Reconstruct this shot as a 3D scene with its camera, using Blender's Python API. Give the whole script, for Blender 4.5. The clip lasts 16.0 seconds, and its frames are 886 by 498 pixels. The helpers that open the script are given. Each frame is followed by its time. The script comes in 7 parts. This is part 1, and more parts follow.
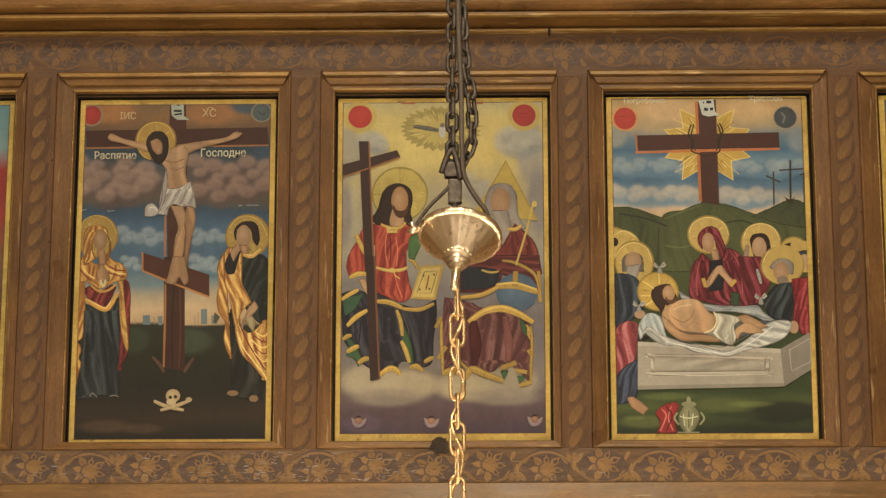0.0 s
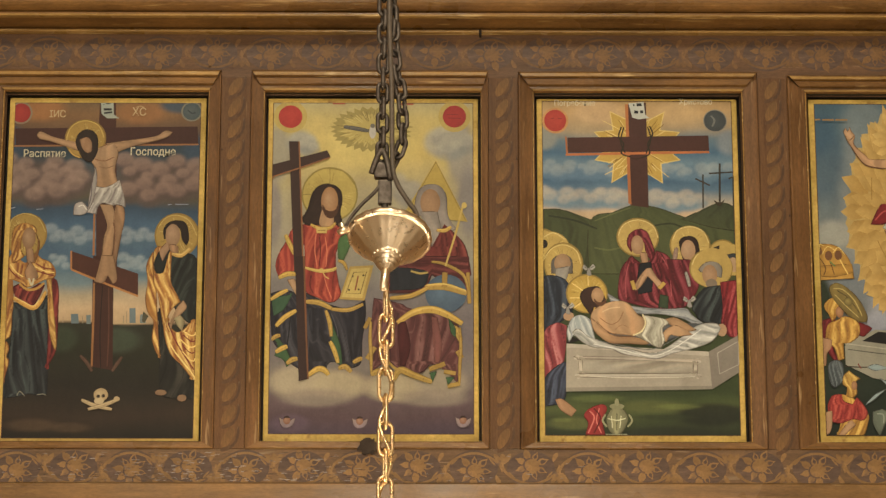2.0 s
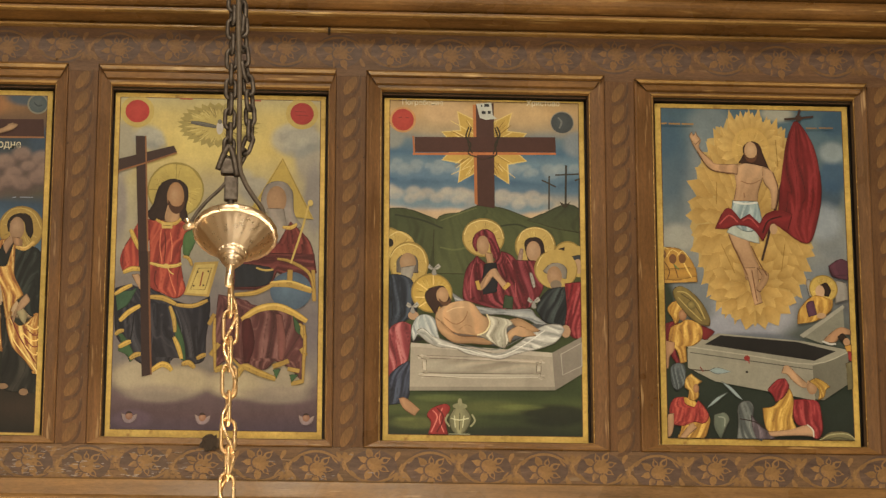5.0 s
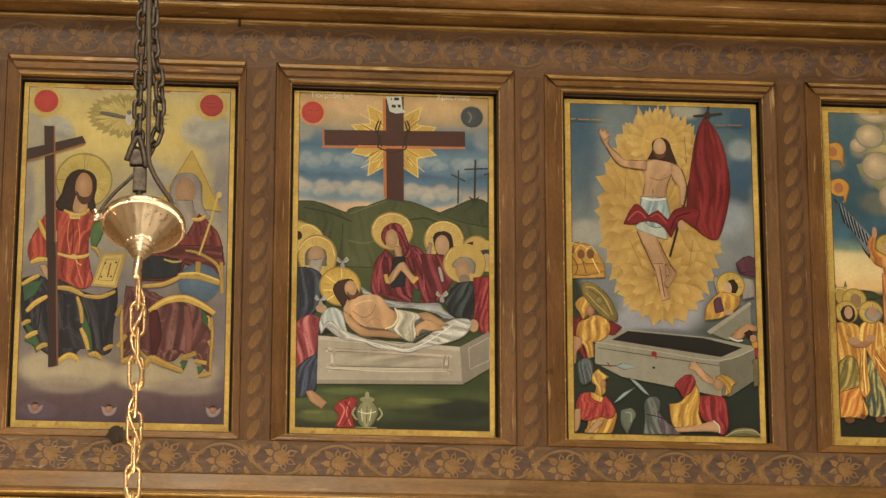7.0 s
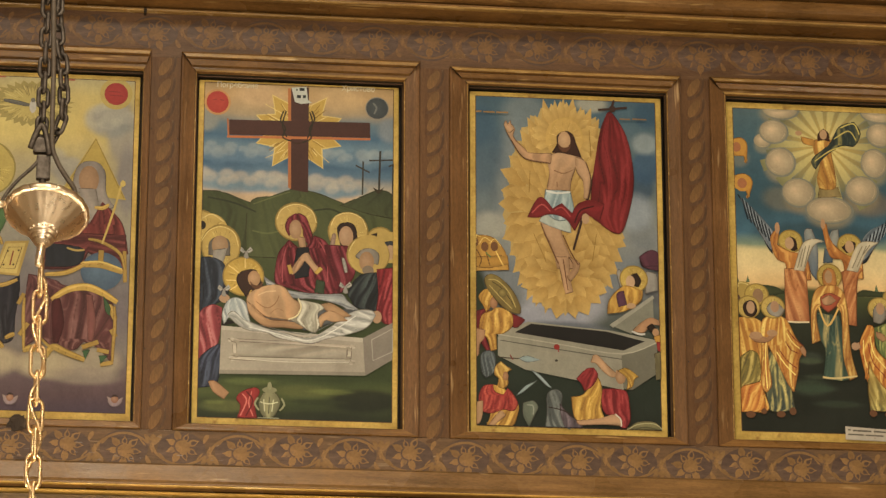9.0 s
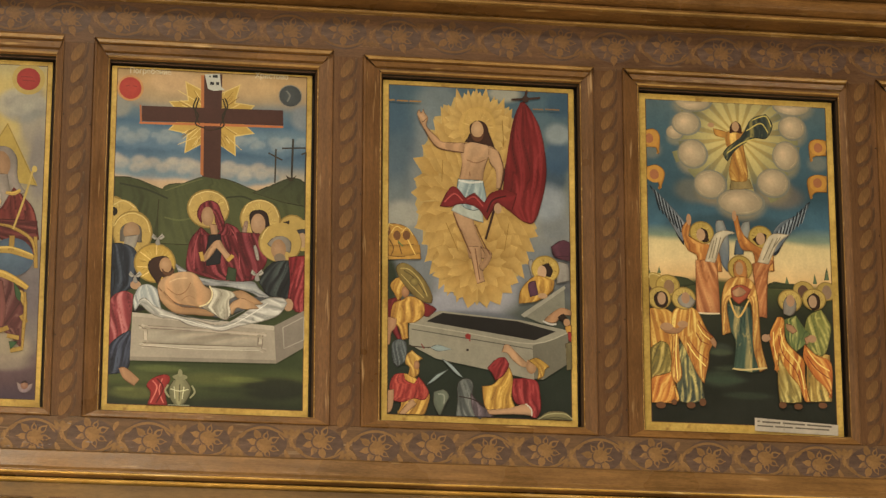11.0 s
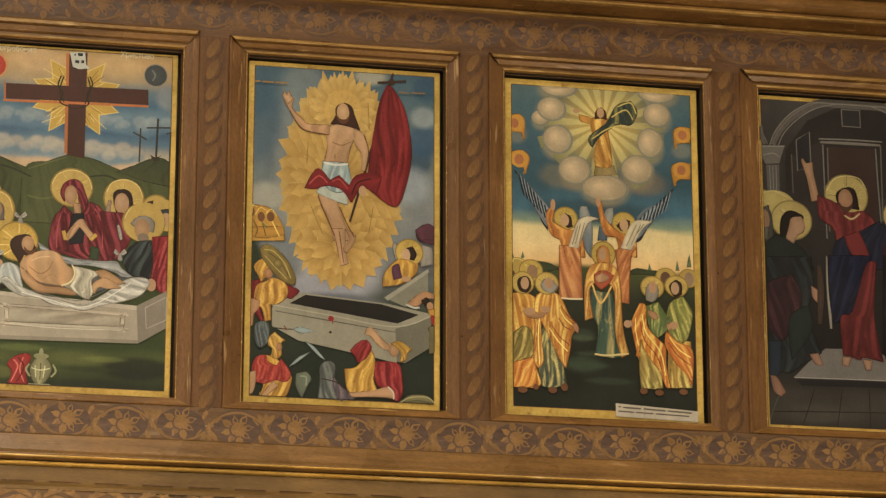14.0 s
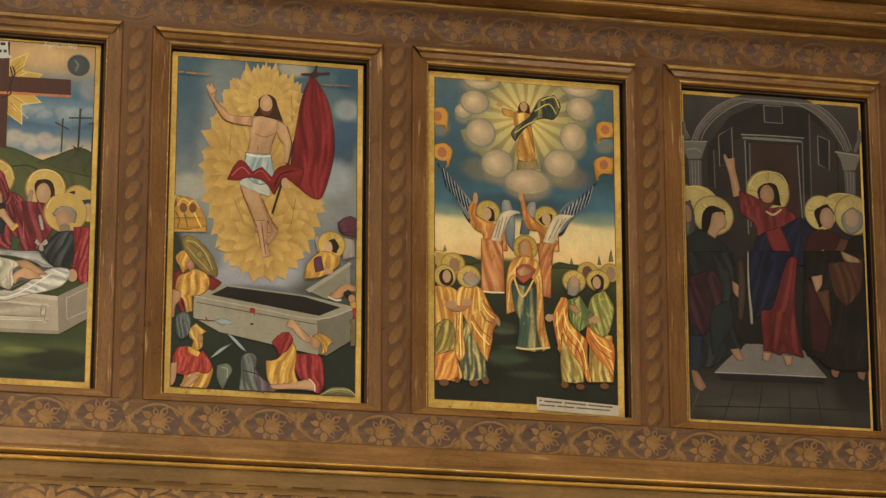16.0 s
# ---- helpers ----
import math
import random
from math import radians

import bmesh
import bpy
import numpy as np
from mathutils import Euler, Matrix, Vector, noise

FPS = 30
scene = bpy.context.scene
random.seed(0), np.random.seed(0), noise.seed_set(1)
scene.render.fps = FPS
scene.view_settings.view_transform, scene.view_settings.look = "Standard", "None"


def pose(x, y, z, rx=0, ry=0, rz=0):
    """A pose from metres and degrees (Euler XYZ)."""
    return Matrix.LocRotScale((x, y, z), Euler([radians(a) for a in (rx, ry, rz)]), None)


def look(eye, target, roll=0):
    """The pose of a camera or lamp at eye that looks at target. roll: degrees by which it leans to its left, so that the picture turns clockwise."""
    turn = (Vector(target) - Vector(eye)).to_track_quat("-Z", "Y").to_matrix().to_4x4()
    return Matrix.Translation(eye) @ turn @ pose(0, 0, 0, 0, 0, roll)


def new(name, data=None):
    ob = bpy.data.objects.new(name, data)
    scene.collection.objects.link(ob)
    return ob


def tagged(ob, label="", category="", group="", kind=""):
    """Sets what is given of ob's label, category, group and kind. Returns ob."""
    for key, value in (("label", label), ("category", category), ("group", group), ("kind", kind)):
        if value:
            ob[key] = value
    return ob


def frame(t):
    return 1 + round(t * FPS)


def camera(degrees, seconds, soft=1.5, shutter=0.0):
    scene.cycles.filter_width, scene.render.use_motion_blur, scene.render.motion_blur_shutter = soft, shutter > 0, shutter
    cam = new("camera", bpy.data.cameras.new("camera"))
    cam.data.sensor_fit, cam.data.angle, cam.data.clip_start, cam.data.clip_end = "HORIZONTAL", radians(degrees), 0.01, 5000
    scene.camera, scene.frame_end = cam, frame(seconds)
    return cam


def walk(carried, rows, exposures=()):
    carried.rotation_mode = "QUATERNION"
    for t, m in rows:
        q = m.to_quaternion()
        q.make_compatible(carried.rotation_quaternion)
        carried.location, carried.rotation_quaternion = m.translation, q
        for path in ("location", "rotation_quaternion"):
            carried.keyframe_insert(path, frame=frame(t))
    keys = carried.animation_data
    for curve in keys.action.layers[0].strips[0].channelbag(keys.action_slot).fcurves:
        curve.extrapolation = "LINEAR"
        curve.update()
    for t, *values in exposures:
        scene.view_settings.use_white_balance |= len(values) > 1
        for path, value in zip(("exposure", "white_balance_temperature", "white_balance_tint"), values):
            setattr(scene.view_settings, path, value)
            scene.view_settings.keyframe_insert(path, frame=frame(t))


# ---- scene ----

# ---- camera: a tripod pan, turning where it stands ----
EYE = (0.0, 0.0, 1.6)
cam = camera(15.79, 16.0, soft=1.4)
PAN = [
    (0.0, -0.977, 17.968), (0.5, -0.733, 17.992), (1.0, -0.422, 17.990), (1.5, -0.088, 17.991), (2.0, 0.352, 17.984),
    (2.5, 0.892, 17.979), (3.0, 1.485, 17.981), (3.5, 1.976, 17.981), (6.0, 4.166, 17.911), (6.5, 4.636, 17.874),
    (7.0, 4.983, 17.842), (7.5, 5.326, 17.812), (8.0, 5.799, 17.767), (8.5, 6.332, 17.711), (9.0, 6.792, 17.690),
    (11.5, 8.930, 17.424), (12.0, 9.440, 17.357), (12.5, 9.851, 17.278), (13.0, 10.243, 17.217), (13.5, 10.595, 17.184),
    (14.0, 11.000, 17.182), (14.5, 11.316, 17.184), (15.0, 11.719, 17.172), (15.5, 12.133, 17.121), (16.0, 12.459, 17.054),
]
walk(cam, [(t, pose(*EYE, 90 + up, 0, -yaw)) for t, yaw, up in PAN])

# ---- light: unseen warm lamps added around the nave, dim closed church ----
scene.view_settings.exposure = 0.0
world = bpy.data.worlds.new("nave_air")
scene.world = world
world.use_nodes = True
world.node_tree.nodes["Background"].inputs[0].default_value = (1.0, 0.86, 0.68, 1)
world.node_tree.nodes["Background"].inputs[1].default_value = 0.05


def lamp(name, at, target, size, watts, colour):
    data = bpy.data.lights.new(name, "AREA")
    data.shape, data.size, data.energy, data.color = "DISK", size, watts, colour
    ob = new(name, data)
    ob.matrix_world = look(at, target)
    return ob


# unseen main light from the front, its place assumed
lamp("unseen_front_light", (-0.2, 1.0, 3.5), (0.2, 6.0, 3.5), 1.2, 35, (1.0, 0.82, 0.58))
# fill added low on the right to lift the screen's lower part
lamp("added_low_right_fill", (2.6, 2.6, 2.3), (1.2, 6.0, 3.0), 0.5, 25, (1.0, 0.82, 0.59))
# unseen light from the left, with no opening behind it
lamp("unseen_left_light", (-3.4, -0.5, 5.4), (-0.4, 6.0, 3.5), 1.2, 43, (1.0, 0.90, 0.76))
# wide light added behind the camera to brighten the brass canopy
lamp("added_back_fill", (0.0, -4.85, 1.7), (0.0, 6.0, 1.7), 3.2, 160, (1.0, 0.88, 0.70))
# fill added overhead to light the floor that the brass reflects
lamp("added_top_fill", (0.0, 1.5, 6.9), (0.0, 1.5, 0.0), 1.6, 200, (1.0, 0.84, 0.62))
# bulbs of the hanging lamp, on its arms below the brass chain
for k in range(6):
    bulb = bpy.data.lights.new("bulb_light", "POINT")
    bulb.energy, bulb.color, bulb.shadow_soft_size = 4.2, (1.0, 0.78, 0.50), 0.03
    new("bulb_light", bulb).location = (-0.063 + 0.30 * math.cos(k * 1.0472 + 0.3), 5.0 + 0.30 * math.sin(k * 1.0472 + 0.3), 2.52)

# ---- materials ----


def material(name, build):
    m = bpy.data.materials.new(name)
    m.use_nodes = True
    build(m.node_tree, m.node_tree.nodes["Principled BSDF"])
    return m


def node(tree, kind, **settings):
    n = tree.nodes.new(kind)
    for key, value in settings.items():
        if key in n.inputs:
            n.inputs[key].default_value = value
    return n


def grain(tree, scale, stretch, detail=6.0, rough=0.6):
    """Noise in world-size object coordinates, stretched along an axis."""
    co = node(tree, "ShaderNodeTexCoord")
    mp = node(tree, "ShaderNodeMapping", Scale=stretch)
    tree.links.new(co.outputs["Object"], mp.inputs["Vector"])
    nz = node(tree, "ShaderNodeTexNoise", Scale=scale, Detail=detail, Roughness=rough)
    tree.links.new(mp.outputs["Vector"], nz.inputs["Vector"])
    return nz


def ramp(tree, source, stops):
    r = node(tree, "ShaderNodeValToRGB")
    while len(r.color_ramp.elements) < len(stops):
        r.color_ramp.elements.new(0.5)
    for e, (p, c) in zip(r.color_ramp.elements, stops):
        e.position, e.color = p, (*c, 1)
    tree.links.new(source, r.inputs["Fac"])
    return r


def mixed(tree, a, b, fac, blend="MIX"):
    m = tree.nodes.new("ShaderNodeMix")
    m.data_type, m.blend_type = "RGBA", blend
    for socket, v in ((m.inputs[0], fac), (m.inputs[6], a), (m.inputs[7], b)):
        if isinstance(v, bpy.types.NodeSocket):
            tree.links.new(v, socket)
        else:
            socket.default_value = v if isinstance(v, float) else (*v, 1)
    return m.outputs[2]


def bump(tree, bsdf, height, strength, distance):
    b = node(tree, "ShaderNodeBump", Strength=strength, Distance=distance)
    tree.links.new(height, b.inputs["Height"])
    tree.links.new(b.outputs["Normal"], bsdf.inputs["Normal"])


def painted_wood(name, dark, light, wear, stretch, rough=0.42, scuff=0.62):
    """Old painted and varnished joinery: streaks along the board, blotches, scuffed pale spots."""
    def build(tree, bsdf):
        streak = grain(tree, 26.0, stretch)
        blotch = grain(tree, 5.0, (1, 1, 1), 3.0)
        spots = grain(tree, 60.0, (stretch[0] * 0.6, 1, stretch[2] * 0.6), 2.0)
        base = ramp(tree, streak.outputs["Fac"], [(0.3, dark), (0.7, light)]).outputs["Color"]
        fade = ramp(tree, blotch.outputs["Fac"], [(0.3, (0.72, 0.72, 0.74)), (0.72, (1.18, 1.15, 1.1))]).outputs["Color"]
        base = mixed(tree, base, fade, 1.0, "MULTIPLY")
        fine = grain(tree, 170.0, (stretch[0] * 0.5 + 0.4, 1, stretch[2] * 0.5 + 0.4), 3.0, 0.7)
        grit = ramp(tree, fine.outputs["Fac"], [(0.3, (0.80, 0.79, 0.78)), (0.5, (1.0, 1.0, 1.0)), (0.72, (1.18, 1.16, 1.13))]).outputs["Color"]
        base = mixed(tree, base, grit, 1.0, "MULTIPLY")
        worn = ramp(tree, spots.outputs["Fac"], [(scuff, (0, 0, 0)), (scuff + 0.12, (1, 1, 1))]).outputs["Color"]
        tree.links.new(mixed(tree, base, wear, worn), bsdf.inputs["Base Color"])
        gloss = ramp(tree, blotch.outputs["Fac"], [(0.3, (rough - 0.1,) * 3), (0.7, (rough + 0.14,) * 3)])
        tree.links.new(gloss.outputs["Color"], bsdf.inputs["Roughness"])
        bsdf.inputs["Specular IOR Level"].default_value = 0.22
        bump(tree, bsdf, fine.outputs["Fac"], 0.3, 0.0012)
    return material(name, build)


ALONG, UPRIGHT = (0.25, 1, 3.0), (3.0, 1, 0.25)
frieze_ground = painted_wood("frieze_ground_paint", (0.096, 0.053, 0.029), (0.158, 0.090, 0.048), (0.24, 0.16, 0.09), ALONG, 0.4, 0.66)
worn_ground = painted_wood("worn_frieze_paint", (0.104, 0.064, 0.036), (0.180, 0.112, 0.060), (0.26, 0.19, 0.12), ALONG, 0.38, 0.64)
ochre_stencil = painted_wood("ochre_stencil_paint", (0.136, 0.077, 0.034), (0.222, 0.128, 0.054), (0.12, 0.072, 0.046), (1, 1, 1), 0.4, 0.56)
medallion_paint = painted_wood("purple_brown_medallion_paint", (0.074, 0.049, 0.040), (0.122, 0.081, 0.063), (0.18, 0.125, 0.08), ALONG, 0.4, 0.66)
lower_stencil = painted_wood("tan_frieze_stencil_paint", (0.185, 0.110, 0.045), (0.30, 0.182, 0.076), (0.13, 0.085, 0.055), (1, 1, 1), 0.36, 0.6)
moulding_paint = painted_wood("brown_moulding_paint", (0.132, 0.068, 0.023), (0.245, 0.132, 0.043), (0.40, 0.26, 0.10), ALONG, 0.27, 0.64)
ledge_paint = painted_wood("rubbed_ledge_paint", (0.145, 0.081, 0.030), (0.25, 0.142, 0.051), (0.36, 0.24, 0.11), ALONG, 0.30, 0.66)
# edge paint: real wear, made paler to carry the arris highlights
worn_lit_edge = painted_wood("worn_lit_edge_paint", (0.24, 0.14, 0.044), (0.41, 0.26, 0.088), (0.55, 0.38, 0.16), ALONG, 0.22, 0.58)
upright_paint = painted_wood("brown_upright_paint", (0.108, 0.055, 0.022), (0.185, 0.098, 0.039), (0.36, 0.24, 0.12), UPRIGHT, 0.34, 0.64)
column_paint = painted_wood("column_paint", (0.092, 0.046, 0.020), (0.146, 0.076, 0.032), (0.28, 0.19, 0.10), UPRIGHT, 0.42, 0.68)
# umber of the stencils; also laid as shade into the frame grooves
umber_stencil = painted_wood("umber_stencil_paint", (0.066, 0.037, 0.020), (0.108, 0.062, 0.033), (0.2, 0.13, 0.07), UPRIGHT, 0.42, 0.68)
fascia_paint = painted_wood("fascia_paint", (0.135, 0.083, 0.030), (0.215, 0.136, 0.050), (0.24, 0.16, 0.07), ALONG, 0.4, 0.66)
tan_stencil = painted_wood("tan_stencil_paint", (0.138, 0.076, 0.030), (0.200, 0.113, 0.043), (0.2, 0.12, 0.06), UPRIGHT, 0.45, 0.64)
gilt = painted_wood("dull_gilt", (0.52, 0.31, 0.07), (0.72, 0.48, 0.14), (0.78, 0.58, 0.26), ALONG, 0.26, 0.6)
# black painted as shade in the board gaps; also hook and nails
black_gap = painted_wood("gap_shade_and_iron_black", (0.020, 0.016, 0.012), (0.036, 0.028, 0.020), (0.05, 0.038, 0.028), UPRIGHT, 0.5, 0.7)
gilt_border = painted_wood("yellow_gilt_border", (0.44, 0.30, 0.075), (0.64, 0.48, 0.14), (0.32, 0.20, 0.06), (1, 1, 1), 0.30, 0.64)
plaster = painted_wood("nave_plaster", (0.50, 0.42, 0.32), (0.62, 0.54, 0.42), (0.4, 0.33, 0.25), (1, 1, 1), 0.8, 0.7)
# unseen floor, kept pale to brighten the canopy's reflection
floor_stone = painted_wood("floor_stone", (0.36, 0.31, 0.25), (0.48, 0.43, 0.35), (0.12, 0.1, 0.08), (1, 1, 1), 0.5, 0.7)

# ---- building helpers ----


def part(name, bm, mat, parent=None, label=""):
    mesh = bpy.data.meshes.new(name)
    bm.to_mesh(mesh)
    bm.free()
    for m in (mat if isinstance(mat, (list, tuple)) else [mat]):
        mesh.materials.append(m)
    ob = new(name, mesh)
    ob.parent = parent
    return tagged(ob, label)


def again(ob, m, parent):
    """One more piece on the same mesh."""
    o = new(ob.name.split(".")[0], ob.data)
    o.parent, o.matrix_basis = parent, m
    return o


def box(bm, x0, x1, y0, y1, z0, z1, bevel=0.0):
    made = bmesh.ops.create_cube(bm, size=1.0, matrix=Matrix.LocRotScale(((x0 + x1) / 2, (y0 + y1) / 2, (z0 + z1) / 2), None, (x1 - x0, y1 - y0, z1 - z0)))
    if bevel:
        edges = list({e for v in made["verts"] for e in v.link_edges})
        bmesh.ops.bevel(bm, geom=edges, offset=bevel, segments=2, affect="EDGES", profile=0.6)
    return bm


def run(bm, profile, x0, x1, steps=40, wobble=0.0008):
    """A moulding along x: the profile (y, z) swept, slightly uneven as hand-planed wood is."""
    rings = []
    for i in range(steps + 1):
        x = x0 + (x1 - x0) * i / steps
        d = wobble * noise.noise((x * 2.1, profile[0][1] * 7, 3.0))
        rings.append([bm.verts.new((x, y + d, z + d)) for y, z in profile])
    for a, b in zip(rings, rings[1:]):
        for j in range(len(profile) - 1):
            bm.faces.new((a[j], b[j], b[j + 1], a[j + 1]))
    for ring in (rings[0], rings[-1]):
        bm.faces.new(ring)
    bmesh.ops.recalc_face_normals(bm, faces=bm.faces)
    return bm


def arc(cy, cz, ry, rz, a0, a1, n=7):
    return [(cy + ry * math.cos(radians(a0 + (a1 - a0) * i / n)), cz + rz * math.sin(radians(a0 + (a1 - a0) * i / n))) for i in range(n + 1)]


def empty(name, at, label, category, group="", kind=""):
    ob = new(name)
    ob.location = at
    return tagged(ob, label, category, group, kind)


# ---- the plan: wall of icons along x, its boards at y = 6 ----
WALL, FACE = 6.0, 5.964
X0, X1 = -2.4, 4.4
LOW, HIGH = 3.148, 3.862
OUT_LOW, OUT_HIGH = 3.127, 3.911
BOARD = 5.984

# closed nave around the camera, unseen and assumed plain; it bounces the light
def slab(name, x0, x1, y0, y1, z0, z1, mat, label):
    ob = part(name, box(bmesh.new(), x0, x1, y0, y1, z0, z1), mat)
    return tagged(ob, label, name.split("_")[0], kind="structure")


slab("floor", -6.2, 6.2, -5.2, 7.2, -0.2, 0.0, floor_stone, "unseen stone floor of the nave, pale for the brass to reflect")
slab("ceiling", -6.2, 6.2, -5.2, 7.2, 7.0, 7.2, plaster, "plain warm plaster ceiling")
slab("wall_east", -6.2, 6.2, 6.9, 7.2, 0.0, 7.0, plaster, "plain plaster wall behind the icon screen")
slab("wall_west", -6.2, 6.2, -5.2, -4.9, 0.0, 7.0, plaster, "plain warm plaster wall")
slab("wall_south", 5.9, 6.2, -4.9, 6.9, 0.0, 7.0, plaster, "plain warm plaster wall")
slab("wall_north", -6.2, -5.9, -4.9, 6.9, 0.0, 7.0, plaster, "plain warm plaster wall")

# icon screen: carcass, friezes, cornice, ledge, posts
screen = empty("icon_screen", (0, 0, 0), "brown painted wooden church screen with stencilled ornament", "screen", kind="structure")
part("backing", box(bmesh.new(), X0, X1, 6.012, 6.05, 0.4, 4.6), black_gap, screen)
part("lower_wall", box(bmesh.new(), X0, X1, 5.99, 6.011, 0.0, 2.9), upright_paint, screen)
part("upper_frieze", box(bmesh.new(), X0, X1, FACE, 6.01, OUT_HIGH - 0.016, 3.992, 0.001), frieze_ground, screen, "dark brown frieze with ochre vine stencil")
part("lower_frieze", box(bmesh.new(), X0, X1, FACE, 6.01, 3.063, OUT_LOW + 0.004, 0.001), worn_ground, screen, "scuffed brown frieze with ochre vine stencil")
S = FACE
part("cornice", run(bmesh.new(), [(6.01, 3.988), (S - 0.008, 3.988)] + arc(S - 0.008, 3.992, 0.005, 0.004, 270, 90, 6) + [(S - 0.004, 3.998), (S - 0.048, 4.004)]
     + arc(S - 0.056, 4.008, 0.005, 0.0045, 330, 90, 7) + [(S - 0.050, 4.0145)] + arc(S - 0.050, 4.034, 0.024, 0.019, 270, 90, 10) + [(S - 0.062, 4.055), (S - 0.072, 4.056)]
     + arc(S - 0.072, 4.060, 0.005, 0.004, 250, 90, 5) + [(S - 0.075, 4.066), (S - 0.11, 4.10), (S - 0.13, 4.104), (S - 0.13, 4.2), (6.01, 4.2)], X0, X1), moulding_paint, screen, "stepped brown cornice with a deep soffit")
part("cornice_bead", run(bmesh.new(), [(S + 0.002, 3.9935)] + arc(S - 0.0115, 3.9905, 0.0034, 0.0030, 90, 270, 6) + [(S + 0.002, 3.9875)], X0, X1), worn_lit_edge, screen, "rubbed yellowish bead under the cornice, its highlight painted in")
# second bead draws the highlight along the cornice lip
part("cornice_bead", run(bmesh.new(), [(S - 0.05, 4.0075)] + arc(S - 0.0595, 4.0050, 0.003, 0.0025, 90, 270, 6) + [(S - 0.05, 4.0025)], X0, X1), worn_lit_edge, screen, "rubbed yellowish bead under the cornice, its highlight painted in")
part("upper_wall", box(bmesh.new(), X0, X1, 5.94, 6.01, 4.2, 4.6), column_paint, screen)
part("ledge", run(bmesh.new(), [(6.01, 3.064), (S - 0.004, 3.064), (S - 0.010, 3.060), (S - 0.018, 3.028)] + arc(S - 0.016, 3.020, 0.006, 0.005, 160, 280, 6) + [(S - 0.004, 3.012), (6.01, 3.012)], X0, X1), ledge_paint, screen, "plain sloping brown ledge")
part("gilt_bead", run(bmesh.new(), [(6.0, 3.011)] + arc(S - 0.004, 3.0055, 0.006, 0.0034, 90, 280, 8) + [(6.0, 3.002)], X0, X1), gilt, screen, "thin bright gilt bead")
part("gilt_fillet", run(bmesh.new(), [(S - 0.008, 3.0185)] + arc(S - 0.0205, 3.0165, 0.0022, 0.0018, 90, 270, 6) + [(S - 0.008, 3.0145)], X0, X1), gilt, screen, "thin bright gilt line")
part("lower_fascia", run(bmesh.new(), [(6.01, 3.0), (S + 0.002, 3.0), (S + 0.004, 2.97), (S - 0.002, 2.962), (S - 0.002, 2.955), (6.01, 2.955)], X0, X1), fascia_paint, screen)
part("bottom_frieze", box(bmesh.new(), X0, X1, S + 0.002, 6.01, 2.6, 2.9545), worn_ground, screen)


def leaf(bm, x, z, w, h, turn, flip=1):
    """A curling acanthus lobe."""
    pts = []
    for i in range(17):
        a = i / 16
        r = math.sin(math.pi * a) ** 0.6
        pts.append((w * (a - 0.5) * 2, h * r * (1 + 0.18 * math.sin(a * 19))))
    c, q = math.cos(turn), math.sin(turn)
    lift = -0.00008 * (len(bm.faces) + 1)
    bm.faces.new([bm.verts.new((x + flip * (c * u - q * v), lift, z + q * u + c * v)) for u, v in pts])


def volute(bm, f):
    """A leafy scroll that rises from the middle and curls outward."""
    n = 22
    path = [(f * (0.044 - 0.040 * math.cos(0.32 * i) * (1 - i / 30)), -0.052 + 0.036 * math.sin(0.32 * i) * (1 - i / 30)) for i in range(n)]
    left, right = [], []
    for i, (x, z) in enumerate(path):
        a, b = path[max(i - 1, 0)], path[min(i + 1, n - 1)]
        dx, dz = b[0] - a[0], b[1] - a[1]
        q, w = math.hypot(dx, dz), 0.0085 * (1 - 0.6 * i / n) * (1 + 0.3 * math.sin(i * 1.9))
        left.append(bm.verts.new((x - dz / q * w, -0.0001 * f, z + dx / q * w)))
        right.append(bm.verts.new((x + dz / q * w, -0.0001 * f, z - dx / q * w)))
    for i in range(n - 1):
        bm.faces.new((left[i], right[i], right[i + 1], left[i + 1]))


for k in range(-6, 18):
    lb = bmesh.new()
    for f in (-1, 1):
        volute(lb, f)
        leaf(lb, f * 0.030, -0.012, 0.020, 0.011, 0.35, f)
        leaf(lb, f * 0.066, -0.016, 0.020, 0.012, -0.45, f)
        leaf(lb, f * 0.080, -0.050, 0.018, 0.013, -1.2, f)
        leaf(lb, f * 0.020, -0.085, 0.034, 0.018, 0.9, f)
    leaf(lb, 0, -0.030, 0.009, 0.022, 0)
    spray = part("leaf_spray", lb, lower_stencil, screen)
    spray.location = (0.02 + 0.178 * k, S + 0.0012, 2.958)
    # thin darker dashes along the foot of the fascia
    part("fascia_dash", box(bmesh.new(), 0.178 * k - 0.05, 0.178 * k + 0.012, S - 0.0006, S + 0.01, 2.9716, 2.9725), upright_paint, screen)
    part("fascia_dash", box(bmesh.new(), 0.178 * k + 0.04, 0.178 * k + 0.10, S - 0.0006, S + 0.01, 2.9716, 2.9725), upright_paint, screen)


def post(cx):
    bm = box(bmesh.new(), cx - 0.0295, cx + 0.0295, FACE + 0.0005, 6.01, OUT_LOW + 0.0045, OUT_HIGH - 0.0045, 0.001)
    return part("post", bm, column_paint, screen)


POSTS = [-1.976, -1.440, -0.904, -0.3755, 0.1565, 0.6935, 1.2235, 1.7525, 2.284, 2.816, 3.348]
for cx in POSTS:
    post(cx)


def teardrop(bm, pts, y):
    bm.faces.new([bm.verts.new((x, y, z)) for x, z in pts])


